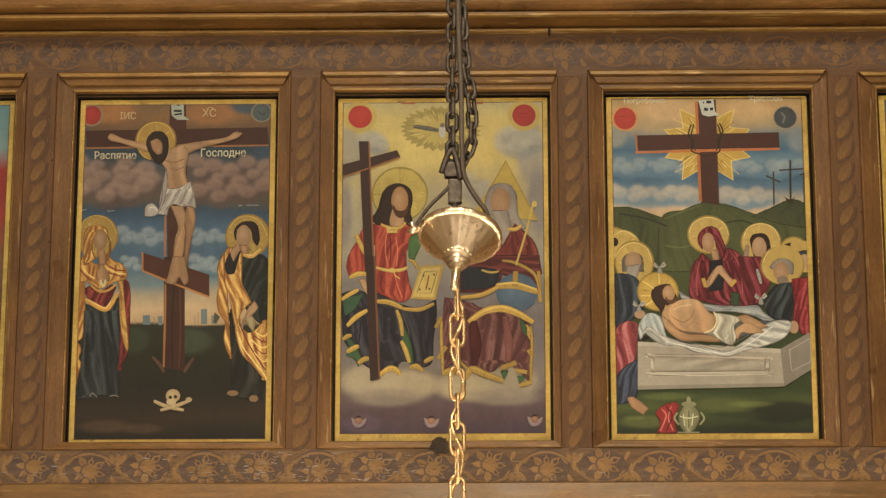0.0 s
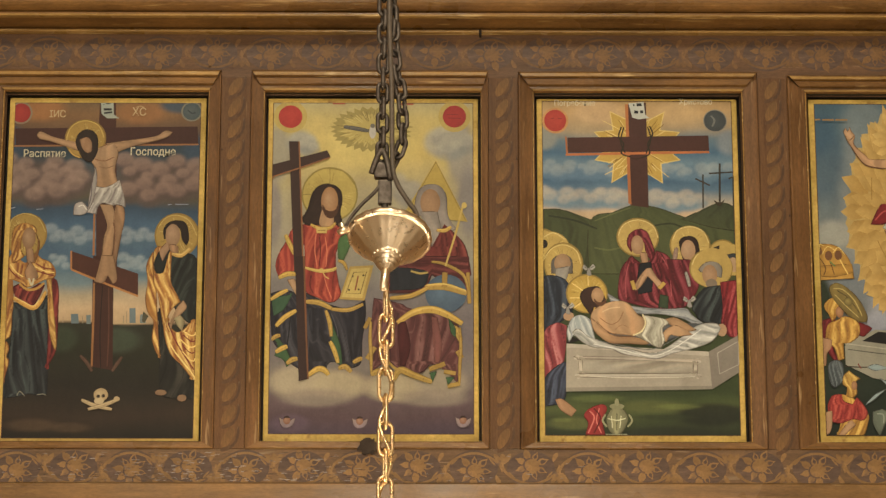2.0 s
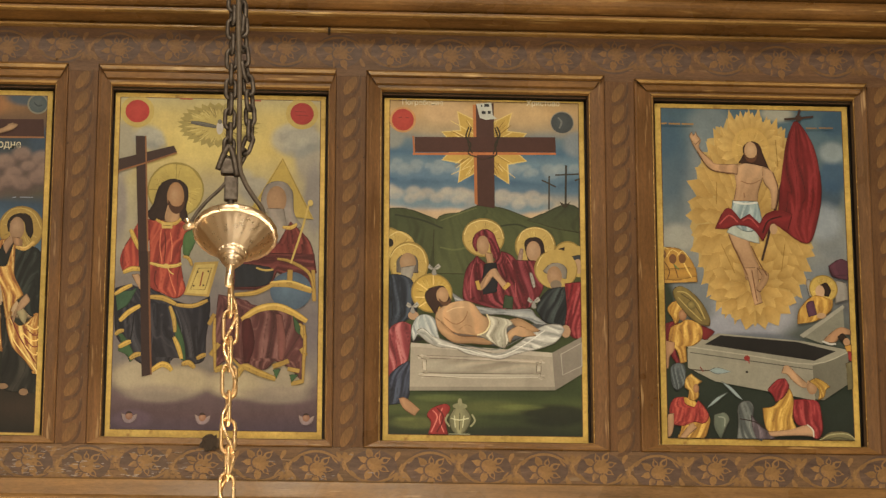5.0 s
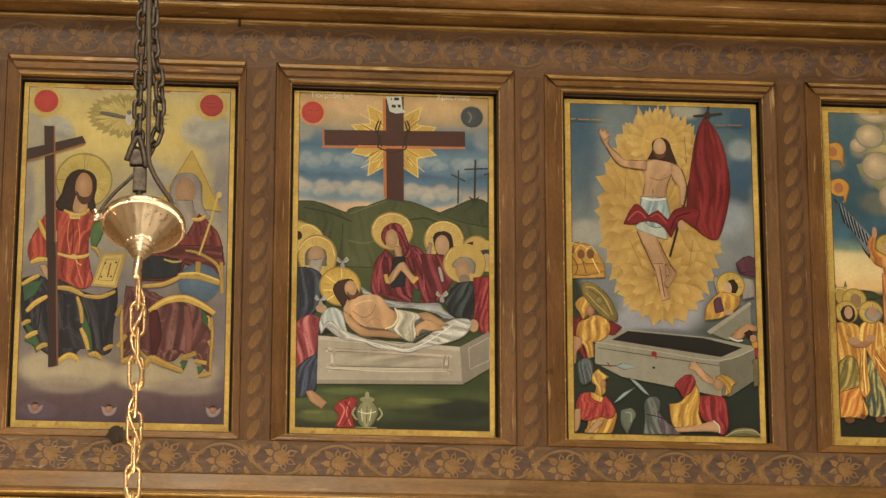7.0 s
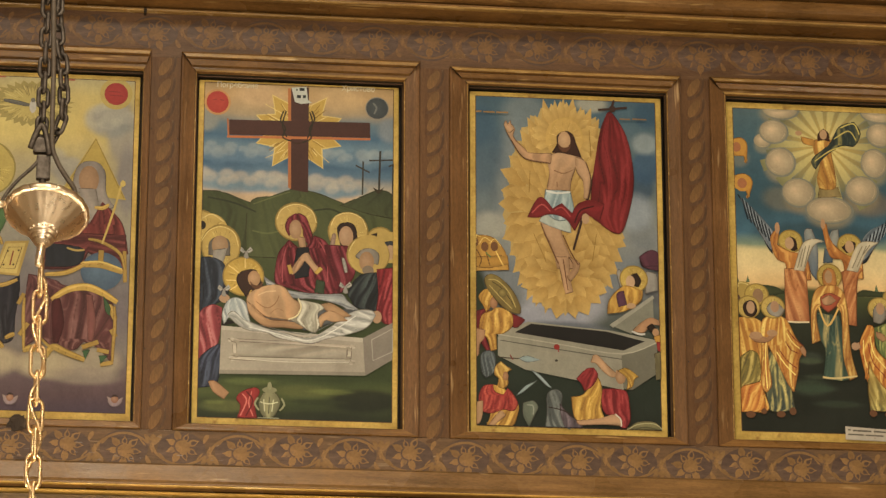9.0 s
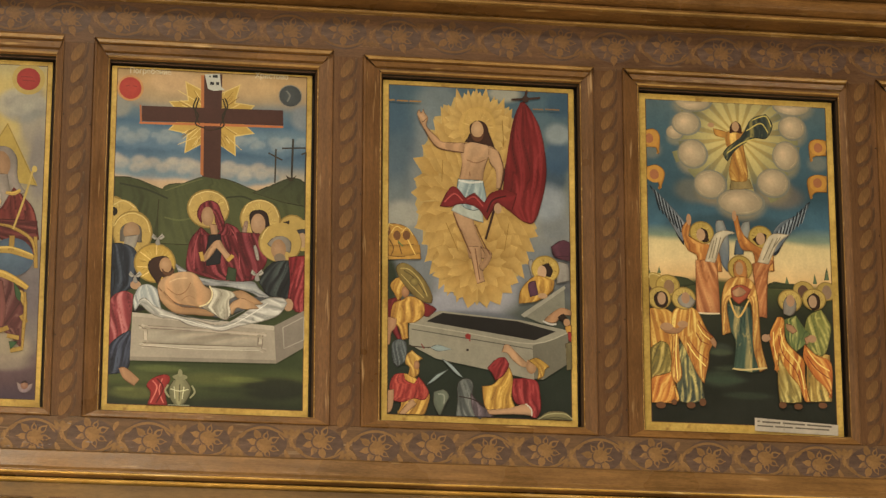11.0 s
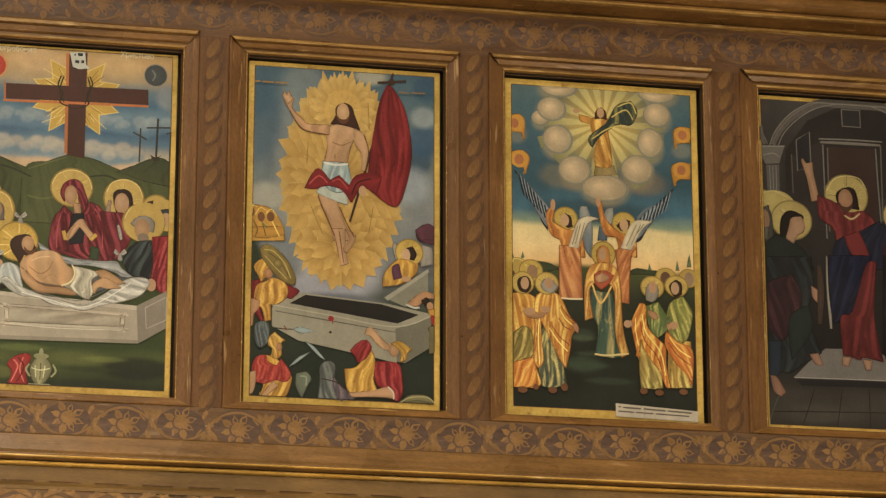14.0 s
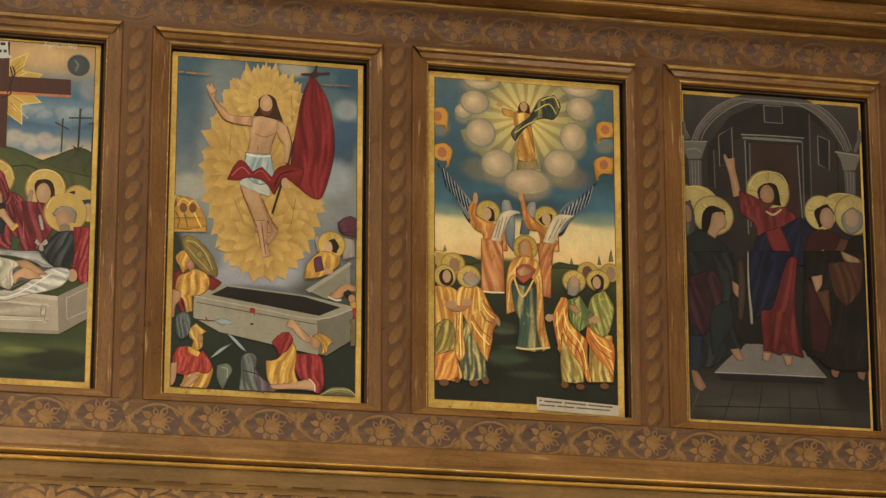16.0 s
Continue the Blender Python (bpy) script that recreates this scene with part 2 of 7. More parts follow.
def drop_outline(cx, cz, w, h, lean, n=18):
    """A leaning teardrop, pointed at the top."""
    out = []
    for i in range(n):
        a = 2 * math.pi * i / n
        r = (1 - math.sin(a)) / 2
        x, z = w * math.cos(a) * (0.35 + 0.65 * r ** 0.7), h * math.sin(a)
        out.append((cx + x + lean * z, cz + z))
    return out


def ribbon(bm, pts, width, y=0.0, taper=True):
    n, left, right = len(pts), [], []
    for i, (x, z) in enumerate(pts):
        a, b = pts[max(i - 1, 0)], pts[min(i + 1, n - 1)]
        dx, dz = b[0] - a[0], b[1] - a[1]
        s = math.hypot(dx, dz) or 1
        w = width / 2 * ((0.35 + 0.65 * math.sin(math.pi * (i + 0.6) / (n + 0.2))) if taper else 1)
        left.append(bm.verts.new((x - dz / s * w, y, z + dx / s * w)))
        right.append(bm.verts.new((x + dz / s * w, y, z - dx / s * w)))
    for i in range(n - 1):
        bm.faces.new((left[i], right[i], right[i + 1], left[i + 1]))


# painted rope of leaning leaves up each post, each in the hook of the next
shade_bm, drop_bm = bmesh.new(), bmesh.new()


def widening(bm, pts, widths):
    n, left, right = len(pts), [], []
    for i, ((x, z), w) in enumerate(zip(pts, widths)):
        a, b = pts[max(i - 1, 0)], pts[min(i + 1, n - 1)]
        dx, dz = b[0] - a[0], b[1] - a[1]
        q = math.hypot(dx, dz)
        left.append(bm.verts.new((x - dz / q * w / 2, 0, z + dx / q * w / 2)))
        right.append(bm.verts.new((x + dz / q * w / 2, 0, z - dx / q * w / 2)))
    for i in range(n - 1):
        bm.faces.new((left[i], right[i], right[i + 1], left[i + 1]))


widening(shade_bm, [(0.0155, 0.0235), (0.0160, 0.015), (0.0152, 0.005), (0.0120, -0.006), (0.0060, -0.0145), (-0.0020, -0.0195), (-0.0100, -0.0220), (-0.0170, -0.0250)],
         [0.0045, 0.0055, 0.0055, 0.0055, 0.0060, 0.0072, 0.0085, 0.0050])
teardrop(drop_bm, [(0.0105 * math.copysign(abs(math.cos(a)) ** 1.15, math.cos(a)) + 0.42 * 0.0200 * math.sin(a) - 0.0015, 0.0200 * math.sin(a) + 0.001) for a in [2 * math.pi * i / 20 for i in range(20)]], 0)
shade = part("rope_shade", shade_bm, umber_stencil, screen)
drop = part("rope_drop", drop_bm, tan_stencil, screen)
PITCH = 0.0452
first = True
for cx in POSTS[1:-1]:
    for k in range(17):
        z = 3.152 + PITCH * k + 0.008 * noise.noise((cx * 5, 1.0, 2.0))
        j = 0.0012 * noise.noise((cx * 9, k * 3.3, 0))
        ms = Matrix.LocRotScale((cx + j + 0.001, FACE - 0.0002 - 0.00002 * k, z), Euler((0, j * 30, 0)), None)
        md = Matrix.LocRotScale((cx - 0.001 + j, FACE - 0.0008, z), Euler((0, j * 40, 0)), (1 + j * 40, 1, 1 - j * 30))
        if first:
            shade.matrix_basis, drop.matrix_basis, first = ms, md, False
        else:
            again(shade, ms, screen)
            again(drop, md, screen)


# vine stencil of the friezes: rosettes under and over a rolling stem, buds and trefoils where it crosses
def petal(r, a, w, shrink=1.0):
    c, s = math.cos(a), math.sin(a)
    pts = [(0.42, -0.6), (0.58, -1.0), (0.76, -0.85), (0.9, -0.35), (1.06, 0.0), (0.9, 0.35), (0.76, 0.85), (0.58, 1.0), (0.42, 0.6)]
    mid = 0.72
    return [(r * (c * (mid + (u - mid) * shrink) - s * v * w * shrink), r * (s * (mid + (u - mid) * shrink) + c * v * w * shrink)) for u, v in pts]


def rosette(bm, r, n):
    for k in range(n):
        a, k2 = 2 * math.pi * k / n + 0.2, 1 + 0.12 * math.sin(k * 2.4)
        teardrop(bm, petal(r * k2, a, 0.20), -0.0001 * (k % 2))
    teardrop(bm, [(r * 0.50 * math.cos(i / 16 * 6.2832), r * 0.46 * math.sin(i / 16 * 6.2832)) for i in range(16)], -0.0005)


def petal_hollows(bm, r, n):
    for k in range(n):
        a, k2 = 2 * math.pi * k / n + 0.2, 1 + 0.12 * math.sin(k * 2.4)
        pts = petal(r * k2, a, 0.20, 0.55)
        if math.cos(a - 0.4) > 0.1:
            teardrop(bm, [(x + 0.0006, z - 0.0004) for x, z in pts], -0.0003)


def core(bm):
    ribbon(bm, [(0.0140 * math.cos(radians(a)), 0.0132 * math.sin(radians(a))) for a in range(110, 300, 14)], 0.0034)


def stem(bm, step):
    """Half a roll of the stem: over one rosette and down between it and the next."""
    ribbon(bm, [(-step / 2 + step * i / 22, 0.0365 * math.copysign(abs(math.cos(math.pi * (i / 22 - 0.5))) ** 0.62, 1) - 0.004) for i in range(23)], 0.0052, 0.0, False)
    # trefoil that opens above the crossing, bud below it
    for lean, w, h in ((-0.55, 0.0055, 0.0115), (0.0, 0.0060, 0.0095), (0.55, 0.0055, 0.0115)):
        outline = [(0.5 * step + lean * 0.016 + w * math.cos(a) + lean * h * math.sin(a), 0.0225 - 0.004 * abs(lean) + h * math.sin(a)) for a in [6.28319 * i / 14 for i in range(14)]]
        teardrop(bm, outline, -0.00006 * (2 + lean))
    ribbon(bm, [(step / 2 - 0.0006, 0.016), (step / 2 + 0.0008, 0.004), (step / 2 - 0.001, -0.008)], 0.0042, -0.00002)
    teardrop(bm, drop_outline(step / 2 - 0.009, -0.024, 0.0062, 0.0100, -0.35, 14), -0.0001)
    for x, z, lean in ((-0.036, 0.016, 0.9), (0.035, 0.014, -0.8)):
        teardrop(bm, drop_outline(x, z, 0.0032, 0.0085, lean, 12), -0.00012)


def frieze_stencil(z, x0, step, odd, paint):
    rb, hb, sb, cb, gb = bmesh.new(), bmesh.new(), bmesh.new(), bmesh.new(), bmesh.new()
    teardrop(gb, [(0.0465 * math.cos(6.28319 * i / 28), 0.0355 * math.sin(6.28319 * i / 28)) for i in range(28)], 0)
    rosette(rb, 0.0325, 8)
    petal_hollows(hb, 0.0325, 8)
    stem(sb, step)
    core(cb)
    pieces = [part("rosette", rb, paint, screen), part("petal_hollow", hb, medallion_paint, screen), part("vine_scroll", sb, paint, screen), part("rosette_heart", cb, medallion_paint, screen), part("medallion", gb, medallion_paint, screen)]
    started = False
    for k in range(-19, 27):
        up = 1 if k % 2 == odd else -1
        x = x0 + step * k + 0.003 * noise.noise((k * 1.7, z, 2.0))
        dz = 0.005 * up + 0.002 * noise.noise((k * 2.3, z, 5.0))
        turn = Euler((0, 0.9 * noise.noise((k * 1.3, z * 4.0, 1)) + (0.4 if up > 0 else 0.0), 0))
        places = [Matrix.LocRotScale((x, FACE - 0.0006, z + dz), turn, None), Matrix.LocRotScale((x, FACE - 0.0008, z + dz), turn, None),
                  Matrix.LocRotScale((x0 + step * k, FACE - 0.0004 - 0.0001 * (k % 3), z), None, (1, 1, -0.92 * up)), Matrix.LocRotScale((x, FACE - 0.0016, z + dz), turn, None), Matrix.Translation((x0 + step * k, FACE - 0.00018, z - 0.001 * up))]
        for ob, m in zip(pieces, places):
            if started:
                again(ob, m, screen)
            else:
                ob.matrix_basis = m
        started = True


frieze_stencil(3.947, 0.021, 0.1105, 0, ochre_stencil)
frieze_stencil(3.093, 0.096, 0.1098, 1, lower_stencil)


# icon frames: four mitred members each, filling the space between board and posts
FRAME = [(0.0, 0.0), (0.0, 0.0225), (0.05, 0.0235), (0.05, 0.034), (0.12, 0.0385), (0.22, 0.0385), (0.27, 0.0320), (0.36, 0.0325), (0.42, 0.0385), (0.66, 0.0410), (0.70, 0.0385), (0.76, 0.0445), (0.9, 0.0455), (1.0, 0.041), (1.02, 0.030)]


STILE = [(0.0, 0.0), (0.0, 0.0225), (0.045, 0.0235), (0.045, 0.034), (0.09, 0.0365), (0.14, 0.0365), (0.17, 0.0355), (0.24, 0.0358), (0.55, 0.0375), (0.60, 0.0378), (0.80, 0.0385), (0.88, 0.0395), (0.96, 0.0395), (1.0, 0.0375), (1.02, 0.030)]


# paint of each strip of the moulding: 0 body, 1 painted gap shade, 2 rubbed edge with painted highlight, 3 painted
# groove shade
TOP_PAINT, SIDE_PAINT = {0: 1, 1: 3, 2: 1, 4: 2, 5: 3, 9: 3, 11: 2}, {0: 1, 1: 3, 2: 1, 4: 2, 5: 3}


def icon_frame(parent, before, after, drop, xl, xr):
    wl, wr, wt, wb = xl - (before + 0.030), (after - 0.030) - xr, OUT_HIGH - drop - HIGH - 0.004, LOW - OUT_LOW - 0.004
    inner = [(xl, LOW), (xr, LOW), (xr, HIGH), (xl, HIGH)]
    names, wide = ("bottom_rail", "right_stile", "top_rail", "left_stile"), (wb, wr, wt, wl)
    out = ((0, -1), (1, 0), (0, 1), (-1, 0))
    for i in range(4):
        (xa, za), (xb, zb) = inner[i], inner[(i + 1) % 4]
        bm, rings, n = bmesh.new(), [], 14
        (nx, nz), (px, pz), (qx, qz) = out[i], out[i - 1], out[(i + 1) % 4]
        for k in range(n + 1):
            ring, f = [], k / n
            for (w, d), (ws, ds) in zip(FRAME, STILE):
                d = ds if i != 2 else d
                w = ws if i != 2 else w
                a, e, g = w * wide[i], w * wide[i - 1], w * wide[(i + 1) % 4]
                ax, az, bx, bz = xa + nx * a + px * e, za + nz * a + pz * e, xb + nx * a + qx * g, zb + nz * a + qz * g
                d += (0.006 if i == 2 else 0.0) * w
                wob = 0.0005 * noise.noise((ax + bx * f, i * 3.1 + f * 4, w))
                ring.append(bm.verts.new((ax + (bx - ax) * f, WALL - d + wob, az + (bz - az) * f)))
            rings.append(ring)
        for p, q in zip(rings, rings[1:]):
            for j in range(len(FRAME) - 1):
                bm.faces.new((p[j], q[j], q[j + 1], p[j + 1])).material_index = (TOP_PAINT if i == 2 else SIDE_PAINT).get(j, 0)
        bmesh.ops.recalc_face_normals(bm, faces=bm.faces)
        part(names[i], bm, [moulding_paint if i % 2 == 0 else upright_paint, black_gap, worn_lit_edge, umber_stencil], parent)


# ---- icons ----
LAYER = 0.000007
TINT = (1.0, 1.10, 1.25)


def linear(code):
    """Pigment for a colour named as it looks in the lamplight, with any glare haze mixed in."""
    out = []
    for k in (1, 3, 5):
        c = int(code[k:k + 2], 16) / 255
        out.append(c / 12.92 if c < 0.04045 else ((c + 0.055) / 1.055) ** 2.4)
    r, g, l = (int(code[k:k + 2], 16) for k in (1, 3, 5))
    if 140 < r < 210 and 0.66 < g / r < 0.82 and 0.44 < l / r < 0.62:
        out = [out[0] * 0.95, out[1] * 1.02, out[2] * 1.10]  # flesh tones, cooler than the cloth
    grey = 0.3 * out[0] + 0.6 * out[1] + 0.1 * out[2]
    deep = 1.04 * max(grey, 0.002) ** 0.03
    # grey haze of glare on the varnish, mixed straight into the pigment
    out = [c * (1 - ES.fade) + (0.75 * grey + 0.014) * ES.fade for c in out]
    return np.array([min(0.92, (0.93 * c + 0.07 * grey) * g * deep + 0.004) for c, g in zip(out, TINT)] + [1.0]) * np.array((ES.depth, ES.depth, ES.depth, 1))


def toned(code, k):
    return "#" + "".join("%02x" % max(0, min(255, int(int(code[i:i + 2], 16) * f))) for i, f in zip((1, 3, 5), (k, k * 0.97, k * 0.94)))


def oil_build(tree, bsdf):
    at = node(tree, "ShaderNodeAttribute")
    at.attribute_name = "paint"
    brush = grain(tree, 55.0, (1, 1, 0.6), 5.0, 0.65)
    cloud = grain(tree, 9.0, (1, 1, 1), 4.0)
    fleck = grain(tree, 220.0, (1, 1, 1), 2.0)
    a = ramp(tree, brush.outputs["Fac"], [(0.25, (0.90, 0.90, 0.90)), (0.75, (1.10, 1.09, 1.08))]).outputs["Color"]
    b = ramp(tree, cloud.outputs["Fac"], [(0.3, (0.86, 0.85, 0.84)), (0.7, (1.12, 1.12, 1.1))]).outputs["Color"]
    c = ramp(tree, fleck.outputs["Fac"], [(0.3, (0.94, 0.94, 0.94)), (0.7, (1.06, 1.06, 1.05))]).outputs["Color"]
    col = mixed(tree, at.outputs["Color"], a, 1.0, "MULTIPLY")
    col = mixed(tree, col, b, 1.0, "MULTIPLY")
    col = mixed(tree, col, c, 1.0, "MULTIPLY")
    tree.links.new(col, bsdf.inputs["Base Color"])
    gloss = ramp(tree, cloud.outputs["Fac"], [(0.3, (0.34,) * 3), (0.7, (0.5,) * 3)])
    tree.links.new(gloss.outputs["Color"], bsdf.inputs["Roughness"])
    bsdf.inputs["Specular IOR Level"].default_value = 0.2
    bump(tree, bsdf, brush.outputs["Fac"], 0.12, 0.001)


oil = material("varnished_oil_paint", oil_build)


class Easel:
    thing = bm = colour = outline = None
    x0 = z0 = 0.0
    area = (0, 0, 1, 1)
    layer = 0
    name = ""
    tone_at = None
    depth = 1.0
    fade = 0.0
    bold = 1.0


ES = Easel()


def icon(x0, x1, label, side, top, foot, depth, fade=0.0, bold=1.0):
    """A painted board in its bay: gilt border, then the picture inside it, in millimetres from its lower left corner."""
    ES.thing = empty("icon_painting", (x0 - 0.0017 * x0, BOARD, 3.147), label, "icon", "row of icons")
    ES.area = (side, foot, (x1 - x0) * 1000 - side, 711.5 - top)
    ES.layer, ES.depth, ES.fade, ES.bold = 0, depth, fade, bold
    part("board", box(bmesh.new(), 0, x1 - x0, 0, 0.016, 0, 0.7115, 0.0015), gilt_border, ES.thing, "worn yellow gilt edge")
    inner = bmesh.new()
    ax, az, bx, bz = (v / 1000 for v in ES.area)
    ribbon(inner, [(ax, az), (ax, bz)], 0.0014, -0.0006, False)
    ribbon(inner, [(bx, az), (bx, bz)], 0.0014, -0.0006, False)
    ribbon(inner, [(ax, bz), (bx, bz)], 0.0014, -0.0006, False)
    ribbon(inner, [(ax, az), (bx, az)], 0.0014, -0.0006, False)
    part("border_line", inner, umber_stencil, ES.thing)


def part_of(name):
    done()
    ES.bm, ES.name = bmesh.new(), name
    ES.colour = ES.bm.loops.layers.float_color.new("paint")


def done():
    if ES.bm is not None and len(ES.bm.faces):
        part(ES.name if ES.name.startswith("painted") else "painted_" + ES.name, ES.bm, oil, ES.thing)
    ES.bm = None


def points(text):
    return [tuple(float(v) for v in p.split(",")) for p in text.split()]


def smooth(pts, closed=True, n=5):
    """A rounded path through the points that keeps their sharp corners."""
    out, m = [], len(pts)

    def sharp(i):
        if not closed and i in (0, m - 1):
            return False
        a, b, c = pts[(i - 1) % m], pts[i % m], pts[(i + 1) % m]
        ux, uz, vx, vz = b[0] - a[0], b[1] - a[1], c[0] - b[0], c[1] - b[1]
        return (ux * vx + uz * vz) < 0.34 * math.hypot(ux, uz) * math.hypot(vx, vz)

    for i in range(m if closed else m - 1):
        p = [pts[(i + k) % m] if closed else pts[min(max(i + k, 0), m - 1)] for k in (-1, 0, 1, 2)]
        if closed and sharp(i):
            p[0] = p[1]
        if closed and sharp((i + 1) % m):
            p[3] = p[2]
        for j in range(n):
            t = j / n
            out.append(tuple(0.5 * (2 * p[1][d] + (p[2][d] - p[0][d]) * t + (2 * p[0][d] - 5 * p[1][d] + 4 * p[2][d] - p[3][d]) * t * t
                                    + (3 * p[1][d] - p[0][d] - 3 * p[2][d] + p[3][d]) * t ** 3) for d in (0, 1)))
    return out if closed else out + [pts[-1]]


def clipped(pts):
    """The outline cut off at the picture's edge."""
    ax, az, bx, bz = ES.area
    for d, v, keep in ((0, ax, 1), (0, bx, -1), (1, az, 1), (1, bz, -1)):
        out = []
        for p, q in zip(pts, pts[1:] + pts[:1]):
            pin, qin = (p[d] - v) * keep >= 0, (q[d] - v) * keep >= 0
            if pin:
                out.append(p)
            if pin != qin:
                t = (v - p[d]) / (q[d] - p[d])
                out.append((p[0] + (q[0] - p[0]) * t, p[1] + (q[1] - p[1]) * t))
        pts = out
        if not pts:
            break
    return pts


def face(pts, shades, lift=0.0):
    """One flat patch of paint; shades gives a colour for each corner."""
    y = -0.0005 - LAYER * ES.layer - lift
    f = ES.bm.faces.new([ES.bm.verts.new((x / 1000, y, z / 1000)) for x, z in pts])
    for loop, c in zip(f.loops, shades):
        loop[ES.colour] = c
    f.normal_update()
    if f.normal.y > 0:
        f.normal_flip()


def patch(pts, code, code2=None):
    pts = clipped(pts)
    ES.outline = pts
    if len(pts) < 3:
        return
    ES.layer += 1
    a, b = linear(code), linear(code2 or code)
    lo, hi = min(p[1] for p in pts), max(p[1] for p in pts)
    ES.tone_at = lambda z: a + (b - a) * ((hi - z) / (hi - lo + 1e-6))
    face(pts, [a + (b - a) * ((hi - z) / (hi - lo + 1e-6)) for x, z in pts])


def poly(code, text, code2=None):
    patch(points(text), code, code2)


def fill(code, text, code2=None):
    """A rounded patch, modelled by a darker rim that is deepest away from the painted light."""
    pts = clipped(smooth(points(text)))
    ES.outline = pts
    n = len(pts)
    if n < 3:
        return
    area = sum(a[0] * b[1] - b[0] * a[1] for a, b in zip(pts, pts[1:] + pts[:1])) / 2
    around = sum(math.hypot(a[0] - b[0], a[1] - b[1]) for a, b in zip(pts, pts[1:] + pts[:1]))
    t, turn = min(6.0, 0.6 * abs(area) / around), 1 if area > 0 else -1
    ES.layer += 1
    a, b = linear(code), linear(code2 or code)
    lo, hi = min(p[1] for p in pts), max(p[1] for p in pts)
    tone = lambda z: a + (b - a) * ((hi - z) / (hi - lo + 1e-6))
    core, rim = [], []
    for i, (x, z) in enumerate(pts):
        p, q = pts[i - 2], pts[(i + 2) % n]
        dx, dz = q[0] - p[0], q[1] - p[1]
        s = math.hypot(dx, dz) or 1
        nx, nz = turn * dz / s, -turn * dx / s
        core.append((x - nx * t, z - nz * t))
        k = min(0.98, max(0.5, 0.74 + 0.24 * (-0.6 * nx + 0.8 * nz)))
        rim.append(tone(z) * np.array((k, k * 0.94, k * 0.9, 1)))
    ES.tone_at = tone
    face(pts, [tone(z) for x, z in pts])
    ES.layer += 1
    for i in range(n):
        j = (i + 1) % n
        if math.hypot(pts[i][0] - pts[j][0], pts[i][1] - pts[j][1]) > 1e-3:
            face([pts[i], pts[j], core[j], core[i]], [rim[i], rim[j], tone(core[j][1]), tone(core[i][1])], (i % 6) * 1.1e-6)
    if abs(area) > 120:
        ES.layer += 1
        ink = ES.tone_at((lo + hi) / 2) * np.array((0.34, 0.30, 0.28, 1))
        for i in range(n):
            j = (i + 1) % n
            dx, dz = pts[j][0] - pts[i][0], pts[j][1] - pts[i][1]
            q = math.hypot(dx, dz)
            if q > 1e-3 and not (i % 9 == 4):
                w = 0.45 + 0.35 * math.sin(i * 0.5)
                ox, oz = -dz / q * w, dx / q * w
                face([(pts[i][0] - ox, pts[i][1] - oz), (pts[j][0] - ox, pts[j][1] - oz), (pts[j][0] + ox, pts[j][1] + oz), (pts[i][0] + ox, pts[i][1] + oz)], [ink] * 4, (i % 6) * 1.1e-6)
    if abs(area) > 260:
        folds(0, toned(code, 1.12), toned(code, 0.84), 4.5, False)


def disc(code, x, z, rx, rz, rim=None):
    n = 28 if rx > 8 else 14
    ring = clipped([(x + rx * math.cos(6.28319 * i / n), z + rz * math.sin(6.28319 * i / n)) for i in range(n)])
    if len(ring) < 3:
        return
    ES.layer += 1
    if rim is None:
        face(ring, [linear(code)] * len(ring))
        return
    cx, cz = sum(p[0] for p in ring) / len(ring) - 0.25 * rx, sum(p[1] for p in ring) / len(ring) + 0.2 * rz
    for p, q in zip(ring, ring[1:] + ring[:1]):
        face([(cx, cz), p, q], [linear(code), linear(rim), linear(rim)])


def star(code, x, z, rx, rz, spikes, inner):
    pts = []
    for i in range(2 * spikes):
        a = math.pi * (i + 0.3 * noise.noise((i * 2.3, z, x))) / spikes + 1.5708
        r = (inner if i % 2 else 1.0) * (1 + 0.09 * noise.noise((i * 1.7, x, z)))
        pts.append((x + rx * r * math.cos(a), z + rz * r * math.sin(a)))
    patch(pts, code)


def radials(light, dark, x, z, rx, rz, count, start=0.35, wide=2.4):
    """Fine burnished strokes that radiate from a centre."""
    rng = random.Random(count + int(x + z))
    for i in range(count):
        a, r0, r1 = rng.uniform(0, 6.28319), rng.uniform(start, 0.7), rng.uniform(0.72, 0.93)
        stroke([(x + rx * r * math.cos(a), z + rz * r * math.sin(a)) for r in (r0, (r0 + r1) / 2, r1)], rng.uniform(0.35, 1.0) * wide, linear(light if i % 2 else dark), 0.2)


def rays(code, end, x, z, r, count, share, turn=0):
    """Beams that widen and grow dimmer from a bright centre, each by itself."""
    a0, a1 = linear(code), linear(end)
    rng = random.Random(count + turn)
    for i in range(count):
        a, h, q = 6.28319 * i / count + radians(turn), 3.1416 / count * share, r * rng.uniform(0.85, 1.1)
        part_of("light_ray")
        pts = clipped([(x, z), (x + q * math.cos(a - h), z + q * math.sin(a - h)), (x + q * math.cos(a + h), z + q * math.sin(a + h))])
        if len(pts) > 2:
            ES.layer += 1
            face(pts, [a0 + (a1 - a0) * min(1.0, math.hypot(px - x, pz - z) / q) for px, pz in pts])


